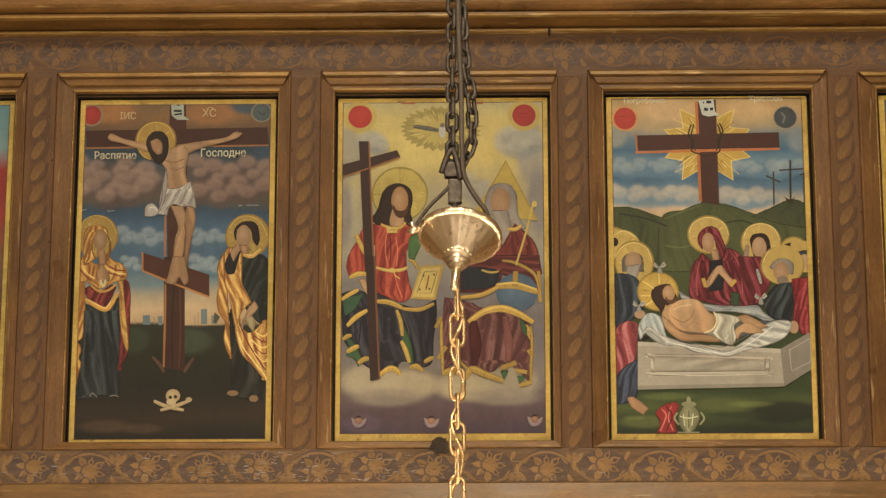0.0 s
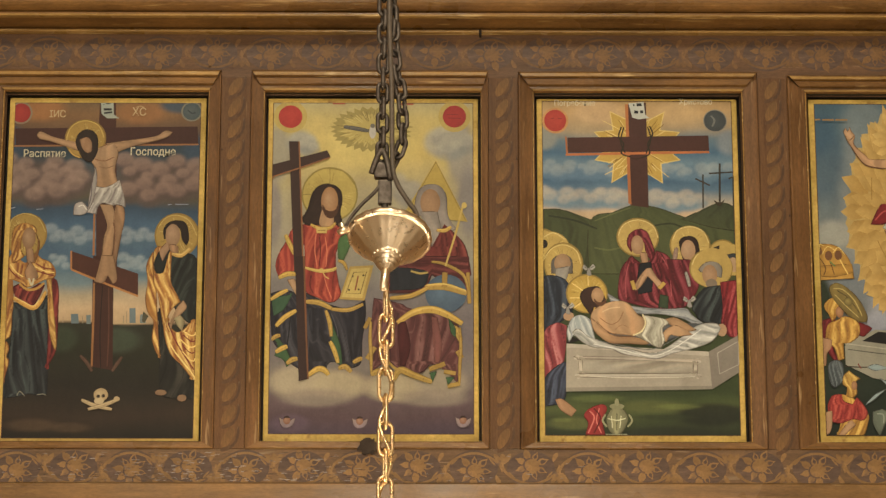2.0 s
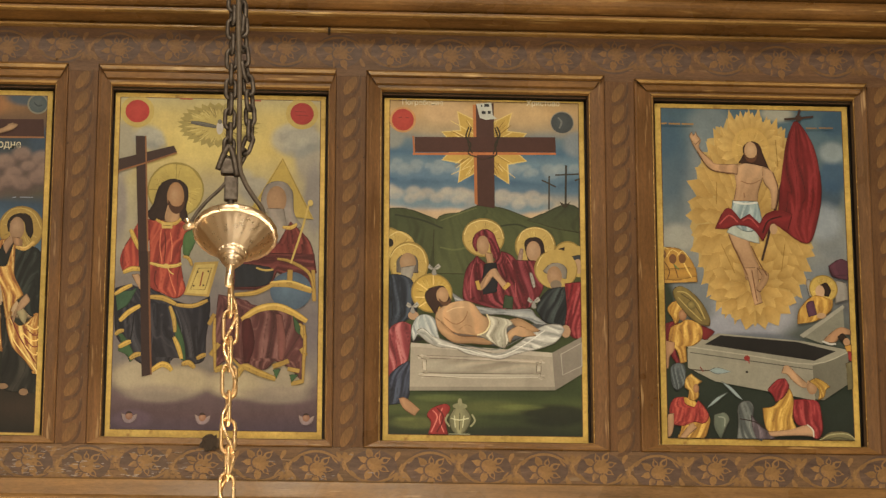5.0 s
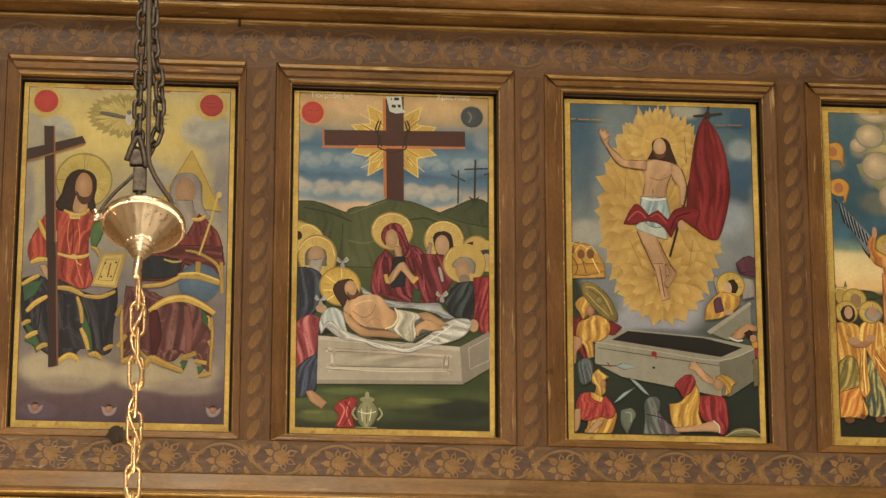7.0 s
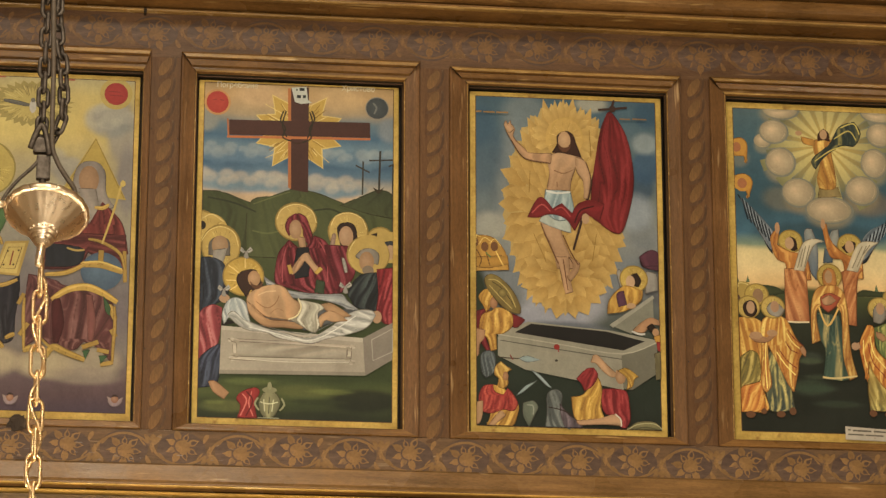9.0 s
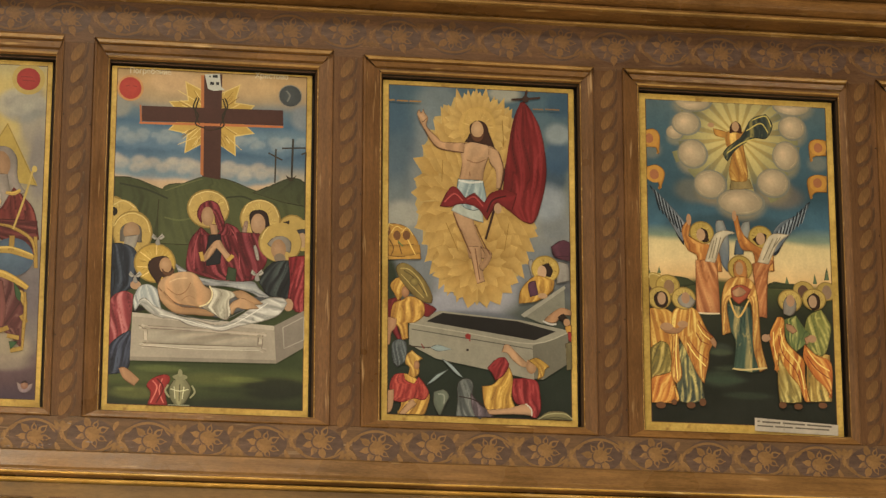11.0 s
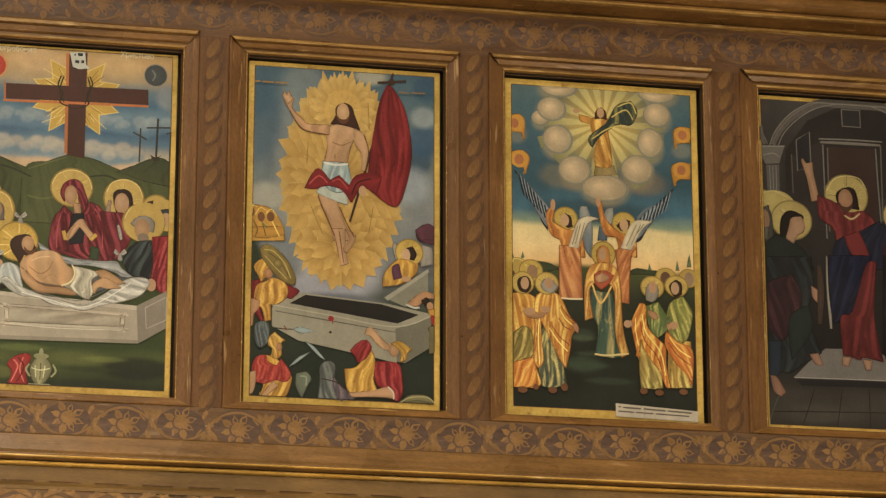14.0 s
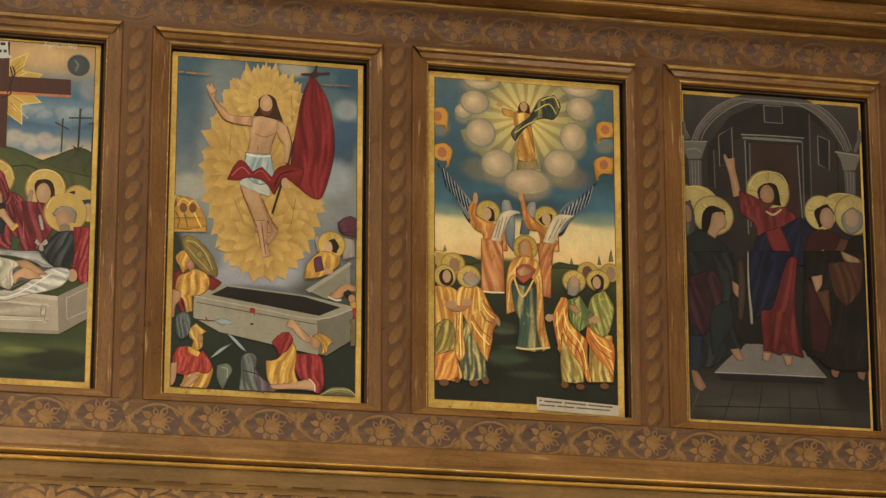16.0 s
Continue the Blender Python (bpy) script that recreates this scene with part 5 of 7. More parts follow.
fill("#bd9468", "102,255 110,271 135,284 161,288 178,281 193,261 206,252 207,234 195,217 173,218 140,222 120,230 107,239", "#b0855a")
line("#8a623c", 1.6, "120,253 140,240 157,248 166,266")
line("#9a724a", 1.4, "149,229 162,239 175,234")
line("#d0a878", 2.4, "124,265 141,273 159,275")
fill("#b98e62", "102,253 113,244 129,227 151,216 184,214 212,209 219,204 207,199 174,201 140,202 118,216 106,232", "#a87c50")
line("#70492a", 1.4, "114,246 131,228 153,218 184,215")
disc("#b88c62", 116, 299, 12.2, 16.2, "#a0764e")
beard("#5a3a24", 121, 293, 12.2, 16.2)
fill("#b1865a", "246,250 266,254 288,243 308,229 288,226 262,236")
fill("#bb9064", "246,227 266,238 288,229 300,219 273,216 257,218 249,204 240,209")
fill("#b0ab98", "202,259 217,257 246,251 255,242 242,231 246,208 238,192 224,196 211,205 187,218 202,230 208,244", "#a29c88")
folds(5, "#d8d2bc", "#746c58", 3.0)
line("#dccc98", 3.0, "203,261 209,244 201,226 184,218")
fill("#9a968c", "99,354 90,363 87,355 94,350")
fill("#a39f94", "99,354 108,364 113,357 106,351")
fill("#8c8880", "98,354 102,354 105,341 100,339 95,343")
line("#5c5a56", 1.4, "91,358 98,354")
line("#5c5a56", 1.4, "109,359 101,354")
fill("#9a968c", "57,275 48,284 45,276 51,271")
fill("#a39f94", "57,275 66,285 71,278 64,272")
fill("#8c8880", "56,275 59,275 63,262 58,260 53,264")
line("#5c5a56", 1.4, "48,279 56,275")
line("#5c5a56", 1.4, "67,280 59,275")
fill("#9a968c", "295,289 286,298 283,290 290,285")
fill("#a39f94", "295,289 304,299 309,292 302,286")
fill("#8c8880", "294,289 298,289 301,276 296,274 291,278")
line("#5c5a56", 1.4, "287,293 294,289")
line("#5c5a56", 1.4, "305,294 297,289")
part_of("ointment_jar")
fill("#962a28", "96,69 121,78 131,69 122,45 127,15 88,15 94,41 86,55", "#842422")
line("#c86a5c", 2.9, "97,65 106,51 94,21")
line("#c86a5c", 2.4, "116,70 110,46 119,21")
line("#5c1414", 2.9, "105,70 118,51 105,21")
fill("#85835f", "130,51 139,68 150,71 163,67 171,50 165,31 155,19 141,19 132,32", "#6d6c50")
line("#8d8b66", 3.8, "128,58 122,46 130,33")
line("#8d8b66", 3.8, "173,58 179,45 170,33")
disc("#85835f", 150, 74, 14.3, 5.9)
disc("#8d8b66", 150, 82, 4.3, 7.9)
poly("#8d8b6c", "128,19 169,19 172,10 124,10")
line("#c4c098", 1.9, "139,55 141,31")
line("#c4c098", 1.9, "158,55 155,31")
line("#4c4a34", 1.9, "150,60 149,26")
line("#c8c49c", 1.9, "132,50 149,46 167,50")
done()

icon(0.768, 1.158, "icon painting of a rising figure in a golden glory", 12, 10, 17, 0.97, 0.0, 0.68)
ground([(14, "#182018"), (102, "#202a20"), (195, "#2a3426"), (230, "#4a5048"), (299, "#6c7072"), (345, "#70767a"), (425, "#85867c"), (496, "#6d746e"), (578, "#5a6a6e"), (650, "#47606c"), (720, "#3b5563")], [
    ("#94949a", .95, 187, 277, 91, 74),
    ("#8d8e96", .9, 154, 240, 82, 34),
    ("#5c6068", .8, 193, 217, 96, 20),
    ("#26301f", .95, 9, 291, 29, 64),
    ("#283220", .9, 20, 202, 43, 59),
    ("#4c4a4c", .6, 377, 313, 29, 44),
    ("#8a8c88", .5, 82, 507, 36, 160),
    ("#3a5468", .55, 20, 585, 66, 96),
    ("#4a5e6c", .5, 20, 480, 46, 80),
    ("#2f4a60", .7, 345, 520, 34, 40),
    ("#6e7478", .6, 350, 420, 40, 36),
    ("#90928a", .4, 112, 650, 60, 70),
    ("#8a9298", .8, 327, 467, 54, 46),
    ("#3a5668", .8, 17, 640, 39, 51),
    ("#35526a", .8, 356, 561, 34, 41),
    ("#8a9494", .7, 356, 613, 29, 25),
    ("#335064", .8, 361, 675, 29, 31),
    ("#a09c88", .7, 247, 693, 39, 20),
    ("#9c9a8c", .7, 40, 428, 44, 31),
])
part_of("golden_glory")
star("#b49250", 189, 473, 124, 226, 34, .92)
petals(189, 473, 128, 234, [(0.62, 1.0, 40), (0.42, 0.86, 34), (0.22, 0.68, 26), (0.05, 0.48, 20)], "#a47f3a", "#bb9850")
petals(191, 617, 66, 78, [(0.45, 1.0, 22)], "#aa8742", "#c4a25a")
petals(190, 332, 90, 92, [(0.55, 1.0, 18), (0.2, 0.7, 14)], "#a47f3a", "#bd9a52")
disc("#b8944a", 191, 617, 38, 44)
radials("#ccaa60", "#a07c38", 191, 617, 38, 44, 40, 0.3, 0.9)
line("#8a6a28", 1.5, "121,545 119,499")
line("#8a6a28", 1.5, "127,414 152,355")
line("#8a6a28", 1.5, "254,417 245,360")
line("#8a6a28", 1.5, "242,636 245,579")
part_of("red_banner")
line("#35201a", 5.4, "207,382 229,461 250,539 286,675 294,707")
line("#3a241c", 4.9, "261,681 291,684 320,688")
disc("#3a241c", 290, 684, 6.9, 7.1)
fill("#6b1417", "279,675 291,673 318,626 330,559 328,498 309,429 289,421 259,441 243,462 248,533 257,596 267,643", "#74181a")
folds(9, "#983032", "#380a0c", 5.4)
part_of("rising_figure")
line("#b09040", 1.5, "169,595 164,625 173,651 193,661 217,655 228,624")
fill("#b58a60", "141,440 183,435 186,407 213,343 174,341 162,391 150,410", "#a67c54")
fill("#b58a60", "170,366 197,367 201,317 205,295 190,289 186,306 179,341")
fill("#a67c54", "197,367 218,356 216,337 201,316 194,326 206,348")
line("#6a4226", 1.9, "186,362 190,332 195,297")
line("#6a4226", 2.5, "142,435 152,408 177,351")
line("#6a4226", 2.5, "186,412 201,378 216,351")
fill("#a9b0a4", "138,440 153,463 171,447 185,450 200,438 203,417 186,421 159,430")
fill("#8fa2a2", "152,507 202,505 209,461 190,443 166,446 149,466", "#7c9092")
folds(5, "#c4ccc4", "#5c7074", 3.9)
line("#c8c8bc", 4.4, "153,504 175,500 202,503")
fill("#781a1e", "115,447 134,485 149,488 166,467 185,479 205,459 219,480 245,488 271,480 260,444 229,460 210,422 190,447 161,455 137,447", "#6a1418")
line("#a84440", 2.9, "124,456 144,475 161,461")
line("#a03c3a", 2.9, "170,464 185,470 202,451")
line("#3c0a0e", 3.4, "210,439 222,465 249,475")
fill("#ba9066", "164,581 184,586 208,583 229,573 234,552 214,556 205,530 202,506 154,506 160,538 157,566", "#a87e56")
line("#8a6240", 2.0, "169,548 189,542 209,551")
line("#8a6240", 2.0, "175,523 176,513")
fill("#b78c62", "69,640 81,646 91,633 88,615 111,591 123,583 165,583 164,563 120,568 101,579 82,611 74,626", "#a87c54")
fill("#b78c62", "213,578 234,568 243,533 237,491 229,490 228,527 216,546")
fill("#b78c62", "69,639 73,650 77,640 81,651 85,640 90,633 80,623")
line("#5a3620", 2.0, "83,609 102,578 121,567 163,562")
line("#5a3620", 2.0, "234,567 244,533 238,492")
disc("#b08860", 232, 448, 7.8, 11.2)
fill("#391f14", "177,622 193,632 209,625 216,603 226,576 204,582 184,586 165,585 176,604")
disc("#c0966a", 191, 612, 12.7, 19.3, "#ae8458")
beard("#5a3620", 191, 606, 13.2, 19)
part_of("angel")
fill("#a87c2c", "3,396 21,406 50,399 71,370 77,335 4,331", "#b88c38")
fill("#a87c2c", "4,360 74,365 77,347 37,338 4,341")
line("#d8b860", 1.5, "-0,390 7,406 21,402")
line("#d8b860", 1.5, "17,386 28,401 43,392")
line("#d8b860", 1.5, "38,388 49,399 61,384")
disc("#6a4424", 9, 391, 7.4, 10.2)
disc("#6a4424", 29, 382, 7.4, 10.2)
disc("#6a4424", 48, 383, 7.4, 10.2)
line("#5c3c18", 2.0, "12,376 22,357 18,341")
line("#5c3c18", 2.0, "31,372 39,343")
line("#e0bc5c", 2.5, "51,374 58,359 66,344")
line("#54703c", 2.5, "31,370 41,360")
part_of("stone_lid")
poly("#7c7a6a", "277,229 365,293 366,241 320,212")
poly("#959180", "277,229 365,293 368,287 284,223")
part_of("stone_tomb")
poly("#8a8573", "53,204 115,230 281,217 373,200 368,188 300,165 57,195")
part_of("tomb_opening")
poly("#191716", "88,207 120,226 271,215 347,197 304,177")
part_of("tomb_front")
poly("#8c8775", "54,198 300,166 303,96 252,106 107,132 54,159")
part_of("tomb_end")
poly("#6a6657", "300,166 372,194 371,132 320,97 303,99")
line("#a39d88", 2.4, "54,202 174,186 300,170 372,196")
line("#4c4a40", 1.9, "59,190 174,175 300,159")
line("#8f8a76", 1.9, "73,181 155,168 251,156")
disc("#8c2420", 171, 180, 5.8, 5.9)
line("#8c2420", 2.4, "174,177 175,170")
disc("#2c2820", 170, 152, 2.9, 2.5)
part_of("spear")
line("#3a3024", 2.4, "52,156 78,154 102,154")
fill("#8c9c9c", "96,154 112,160 139,152 112,147")
line("#702820", 2.4, "78,161 84,151")
part_of("spear")
fill("#8f9e9e", "119,132 139,120 160,96 147,103")
part_of("spear")
fill("#8a9a98", "131,110 108,98 90,79 103,86")
part_of("soldier_with_shield")
fill("#6a181c", "11,248 31,253 40,240 31,193 44,168 33,165 18,190 10,221")
folds(2, "#94343a", "#380b0e", 3.0)
fill("#6a181c", "78,247 99,239 109,233 93,217 81,222")
fill("#b08230", "22,239 40,249 54,257 74,252 84,239 82,218 65,204 51,202 52,171 40,167 33,193 18,206", "#a87a2c")
folds(6, "#e4bc58", "#6c3c1a", 3.2)
fill("#b08058", "12,213 29,210 27,193 18,180 16,160 9,156 5,178")
fill("#bf9132", "17,281 28,293 42,294 51,283 44,275 39,256 31,247 25,261 19,270", "#a87a28")
folds(2, "#ecc864", "#6c401a", 2.6)
disc("#a87850", 46, 266, 7.9, 11.6, "#8a5e3c")
fill("#7a6832", "28,315 38,325 54,322 74,305 90,283 100,259 98,245 85,246 65,257 45,279 33,296", "#6c5a2c")
line("#a89450", 2.2, "36,314 54,312 76,290 90,258")
line("#a89450", 1.8, "38,302 58,280 83,255")
line("#40361a", 1.6, "43,310 65,294 85,264")
disc("#8e7c40", 64, 287, 9.0, 9.3, "#5c4e26")
fill("#50585a", "20,158 33,168 47,163 50,142 45,122 31,112 22,124", "#3c4244")
folds(2, "#8a9290", "#2a2e30", 3.0)
part_of("seated_soldier")
fill("#b88a2e", "28,96 44,99 64,93 77,79 94,59 92,40 83,18 64,13 30,14 39,44", "#b0822c")
folds(7, "#ecc45c", "#6c401a", 3.2)
fill("#9a2f28", "16,75 26,96 44,99 48,85 64,79 73,93 84,80 93,62 84,47 64,49 42,41 19,45", "#8c2824")
folds(5, "#c85c48", "#501010", 3.0)
fill("#b4885e", "13,64 24,66 23,38 17,21 6,17 9,37")
fill("#b4885e", "35,18 53,42 62,47 69,38 53,23 44,13")
fill("#b08a3a", "49,136 60,147 69,139 81,131 72,123 74,102 64,92 52,96 55,112 47,120", "#a07428")
folds(3, "#ecc864", "#6c401a", 2.6)
disc("#a87850", 69, 117, 5.6, 9.2, "#8a5e3c")
part_of("grey_helmet")
fill("#687060", "103,64 123,69 133,56 126,40 115,15 103,39", "#525a4c")
line("#8c9080", 2.4, "111,60 123,58 123,41")
part_of("sprawled_soldier")
fill("#575b58", "150,80 160,92 174,92 181,81 179,54 187,26 200,17 175,15 146,14 150,47", "#4c504e")
folds(4, "#8a8e86", "#2a2e2c", 3.4)
fill("#54484e", "176,65 193,43 209,32 221,18 186,16 178,37")
folds(3, "#7c6e74", "#30282c", 3.0)
line("#2a1c18", 2.2, "153,57 182,51 209,36")
fill("#b58a2e", "199,79 221,84 241,108 250,123 258,108 260,85 257,60 264,40 242,26 220,28 204,39", "#a87c2a")
folds(8, "#ecc45c", "#6a3c18", 3.2)
fill("#881f24", "209,116 228,136 244,140 252,125 241,102 225,92 219,106", "#781a1e")
folds(3, "#b84c48", "#440b0e", 3.0)
fill("#881f24", "261,97 283,98 308,93 314,64 315,35 307,19 296,21 287,40 265,48 258,71", "#781a20")
folds(5, "#b84c48", "#440b0e", 3.4)
fill("#b88c64", "208,31 231,34 254,37 283,46 295,38 297,23 276,25 242,24 215,23")
line("#c4bca8", 3.0, "285,47 296,36 297,22")
fill("#ba8e64", "238,150 243,165 253,165 271,146 287,131 292,137 290,122 277,122 260,135 249,148")
disc("#ba8e64", 297, 122, 10.2, 13.8, "#9a6e48")
fill("#b08a30", "292,135 307,141 323,133 333,124 325,118 321,104 309,97 310,119", "#a07428")
folds(2, "#e8c058", "#6c401a", 2.6)
part_of("round_shield")
fill("#756e48", "304,10 328,31 364,32 382,13")
line("#a49c70", 1.9, "308,13 329,27 363,29 380,17")
line("#4c4830", 1.9, "320,16 344,22 368,18")
part_of("grave_angel")
fill("#54303c", "339,372 362,385 380,379 380,343 347,351")
fill("#57303e", "339,372 362,387 380,381 380,354 347,352")
fill("#9a948a", "353,342 373,335 375,303 349,295", "#7c7870")
fill("#8f8a82", "293,338 301,344 304,314 299,308")
disc("#8a7030", 327, 325, 28.9, 28.5)
disc("#b29440", 327, 325, 26.5, 26.1)
radials("#d4ba68", "#7c6428", 327, 325, 26.5, 26.1, 34, 0.3, 0.8)
fill("#2a1a13", "315,328 333,338 342,323 337,309 316,313")
disc("#b8906a", 320, 319, 9.1, 13.3)
fill("#b4872f", "278,281 308,310 345,301 340,280 310,258 273,251", "#a4782a")
folds(5, "#e0b850", "#74481c", 3.4)
fill("#543044", "292,292 306,300 313,271 296,266")
disc("#b08860", 321, 269, 9.6, 5.9)
part_of("fallen_guard")
fill("#a87a52", "322,216 334,230 358,246 380,239 380,230 360,231 346,215")
fill("#2a1c14", "351,226 362,234 372,222 362,215")
disc("#a87a52", 369, 216, 6.7, 7.9)
line("#b4b0a4", 4.3, "321,217 336,211 348,212")
fill("#b0802c", "365,207 380,212 380,187 370,194")
fill("#8a2420", "371,197 380,195 380,176 372,180")
fill("#6d6444", "366,172 380,177 380,121 368,118")
part_of("writing_bar")
line("#94703c", 3.4, "5,666 23,667")
part_of("writing_bar")
line("#94703c", 3.4, "27,666 50,666")
part_of("writing_bar")
line("#94703c", 3.4, "53,666 77,666")
part_of("writing_bar")
line("#7c6448", 3.4, "304,662 326,662")
part_of("writing_bar")
line("#7c6448", 3.4, "330,663 359,663")
done()

icon(1.293, 1.697, "icon painting of an ascension in bright orange robes", 14, 13, 22, 0.95, 0.0, 0.72)
ground([(25, "#1e221a"), (144, "#22261e"), (255, "#2c3022"), (310, "#434a28"), (320, "#d6ae70"), (346, "#dcbc80"), (362, "#dcc288"), (397, "#d0bc84"), (408, "#7c8c74"), (433, "#42687a"), (495, "#33525e"), (563, "#3a5864"), (641, "#43606a"), (720, "#56686a")], [
    ("#3c4a38", .6, 156, 115, 45, 20),
    ("#424c40", .6, 156, 175, 30, 15),
    ("#4c563c", .6, 156, 169, 30, 7),
    ("#3a4a38", .6, 165, 113, 50, 9),
    ("#46523c", .5, 181, 137, 45, 6),
    ("#323e2e", .6, 210, 82, 55, 8),
    ("#a89c64", .95, 205, 628, 96, 109),
    ("#c0b068", .8, 204, 612, 56, 78),
    ("#2c4650", .7, 189, 435, 152, 31),
    ("#6c6c60", .7, 110, 507, 46, 31),
    ("#6c6458", .7, 286, 503, 56, 31),
    ("#7a7a6c", .6, 25, 590, 25, 21),
    ("#7a7a6c", .6, 370, 577, 25, 21),
    ("#8a8064", .95, 114, 690, 46, 27),
    ("#807c68", .95, 98, 641, 35, 34),
    ("#7c7c6a", .95, 75, 620, 20, 19),
    ("#8c8268", .95, 110, 575, 36, 38),
    ("#80745c", .95, 146, 512, 39, 38),
    ("#80745c", .95, 276, 520, 39, 38),
    ("#8c8064", .95, 208, 481, 55, 37),
    ("#807c64", .95, 305, 580, 30, 41),
    ("#807c68", .95, 319, 641, 34, 35),
    ("#807c68", .95, 321, 691, 48, 27),
])
part_of("distant_tree")
fill("#5c6c4c", "8,327 11,348 18,328")
part_of("distant_tree")
fill("#5c6c4c", "31,328 35,343 39,329")
part_of("distant_tree")
fill("#5c6c4c", "293,316 297,333 302,317")
part_of("distant_tree")
fill("#5c6c4c", "351,320 355,342 360,320")
part_of("distant_tree")
fill("#5c6c4c", "375,329 381,355 385,329")
part_of("distant_wood")
fill("#383f26", "8,314 29,323 88,322 110,308 8,287")
part_of("distant_wood")
fill("#383f26", "253,307 268,320 298,318 318,317 338,306")
rays("#e0c878", "#7a7850", 205, 625, 140, 18, .5)
rays("#c8a850", "#6c6c50", 205, 625, 118, 18, .34, 10)
for place in ((73, 630, 17, 15), (97, 651, 28, 24), (112, 699, 36, 20), (109, 586, 29, 29), (144, 522, 32, 29), (275, 531, 32, 29), (303, 590, 26, 30), (318, 652, 27, 25), (319, 699, 38, 20), (206, 487, 46, 27)):
    cloud(*place)
part_of("ascending_figure")
fill("#8f7c4c", "188,534 226,537 233,516 185,512")
fill("#bd8632", "179,630 197,641 218,637 215,612 223,540 205,530 188,532 184,553 192,590 181,605", "#b07c30")
folds(7, "#fcd068", "#7a4820", 4.7)
fill("#b88434", "154,642 182,636 182,622 159,627")
disc("#b08258", 149, 649, 7.1, 5.2)
fill("#37423c", "175,594 212,628 233,666 264,678 278,654 264,626 239,625 203,601 181,572")
folds(10, "#b0a04c", "#141a1a", 4.7)
line("#c8b458", 2.5, "236,664 264,674 275,651")
line("#c8b458", 2.5, "223,640 253,658 268,638")
line("#c8b458", 2.5, "181,590 212,613 243,625")
fill("#46281a", "190,650 200,660 211,652 213,634 202,636 188,633")
disc("#b58a5e", 200, 648, 7.6, 10.9)
part_of("seraph")
fill("#b8822c", "9,630 30,634 42,619 39,580 34,595 10,595")
disc("#c08a30", 24, 615, 16.2, 17.6)
disc("#a4663e", 20, 614, 8.6, 10.3)
part_of("seraph")
fill("#b8822c", "9,551 35,557 51,540 40,504 35,522 10,526")
disc("#c08a30", 30, 538, 18.2, 18.6)
disc("#a4663e", 29, 537, 9.6, 10.9)
part_of("seraph")
fill("#b8822c", "353,618 368,629 389,627 388,595 364,592 355,580")
disc("#c08a30", 372, 611, 17.2, 16.5)
disc("#a4663e", 372, 611, 9.1, 10.3)
part_of("seraph")
fill("#b8822c", "347,540 367,552 388,550 387,516 363,514 352,499")
disc("#c08a30", 369, 535, 18.2, 17.6)
disc("#a4663e", 368, 535, 9.1, 10.3)
part_of("winged_angel")
fill("#232c36", "19,513 42,477 59,442 75,408 87,389 84,418 57,458 35,492")
fill("#4e5a62", "24,507 45,488 75,456 93,429 85,397 74,413 54,447 35,482", "#8e949a")
folds(9, "#a4acb0", "#3a444c", 4.1)
line("#1d2730", 3.5, "29,504 34,480 39,461")
line("#8e969a", 1.5, "31,504 37,481 42,461")
line("#1d2730", 3.5, "36,495 41,472 46,453")
line("#8e969a", 1.5, "39,496 44,472 49,454")
line("#1d2730", 3.5, "44,487 48,464 54,446")
line("#8e969a", 1.5, "46,487 51,465 56,446")
line("#1d2730", 3.5, "51,478 56,456 61,438")
line("#8e969a", 1.5, "54,478 58,456 63,439")
line("#1d2730", 3.5, "58,469 63,448 68,431")
line("#8e969a", 1.5, "61,469 66,449 70,431")
line("#1d2730", 3.5, "66,460 70,440 75,424")
line("#8e969a", 1.5, "68,461 73,440 78,424")
line("#1d2730", 3.5, "73,452 78,432 82,416")
line("#8e969a", 1.5, "76,452 80,433 85,416")
line("#1d2730", 3.5, "81,443 85,424 89,409")
line("#8e969a", 1.5, "83,443 88,424 91,409")
line("#1d2730", 3.5, "88,434 92,416 96,402")
line("#8e969a", 1.5, "91,434 94,417 99,402")
fill("#8a8c84", "153,437 169,445 180,404 177,337 162,360", "#5c6c7c")
disc("#8a7030", 124, 417, 25.3, 24.8)
disc("#b09440", 124, 417, 22.8, 22.2)
radials("#d4ba68", "#7c6428", 124, 417, 22.8, 22.2, 34, 0.3, 0.8)
fill("#bd7a30", "83,421 95,441 102,438 97,409 124,395 155,387 164,337 112,334 113,368 93,382", "#b06c2c")
folds(7, "#e8b458", "#743a1c", 4.7)
disc("#b08258", 98, 444, 5.1, 12.4)
fill("#33201a", "113,417 123,427 135,421 138,401 126,398")
disc("#b88e64", 122, 413, 9.1, 12.9)
fill("#b5723a", "110,359 154,361 158,249 109,249", "#a8663a")
folds(9, "#dca464", "#743c22", 4.0)
line("#d8c8a0", 3.5, "110,249 132,248 157,249")
part_of("scroll")
fill("#c0b496", "148,411 171,424 193,420 170,407 150,355 129,357")
line("#7c7058", 2.0, "155,408 144,364")
line("#7c7058", 2.0, "163,410 151,364")
line("#7c7058", 2.0, "149,402 137,362")
part_of("winged_angel")
fill("#232c36", "350,494 326,459 305,427 279,380 262,377 280,415 311,453")
fill("#4c5860", "347,489 326,465 290,447 270,420 265,380 279,387 305,422 326,449", "#8a9298")
folds(9, "#a8b0b2", "#36424a", 4.1)
line("#1d2730", 3.5, "342,486 336,464 330,446")
line("#8e969a", 1.5, "344,487 338,464 332,446")
line("#1d2730", 3.5, "333,478 328,457 322,439")
line("#8e969a", 1.5, "336,478 330,457 324,439")
line("#1d2730", 3.5, "324,470 319,449 313,432")
line("#8e969a", 1.5, "327,470 321,449 316,433")
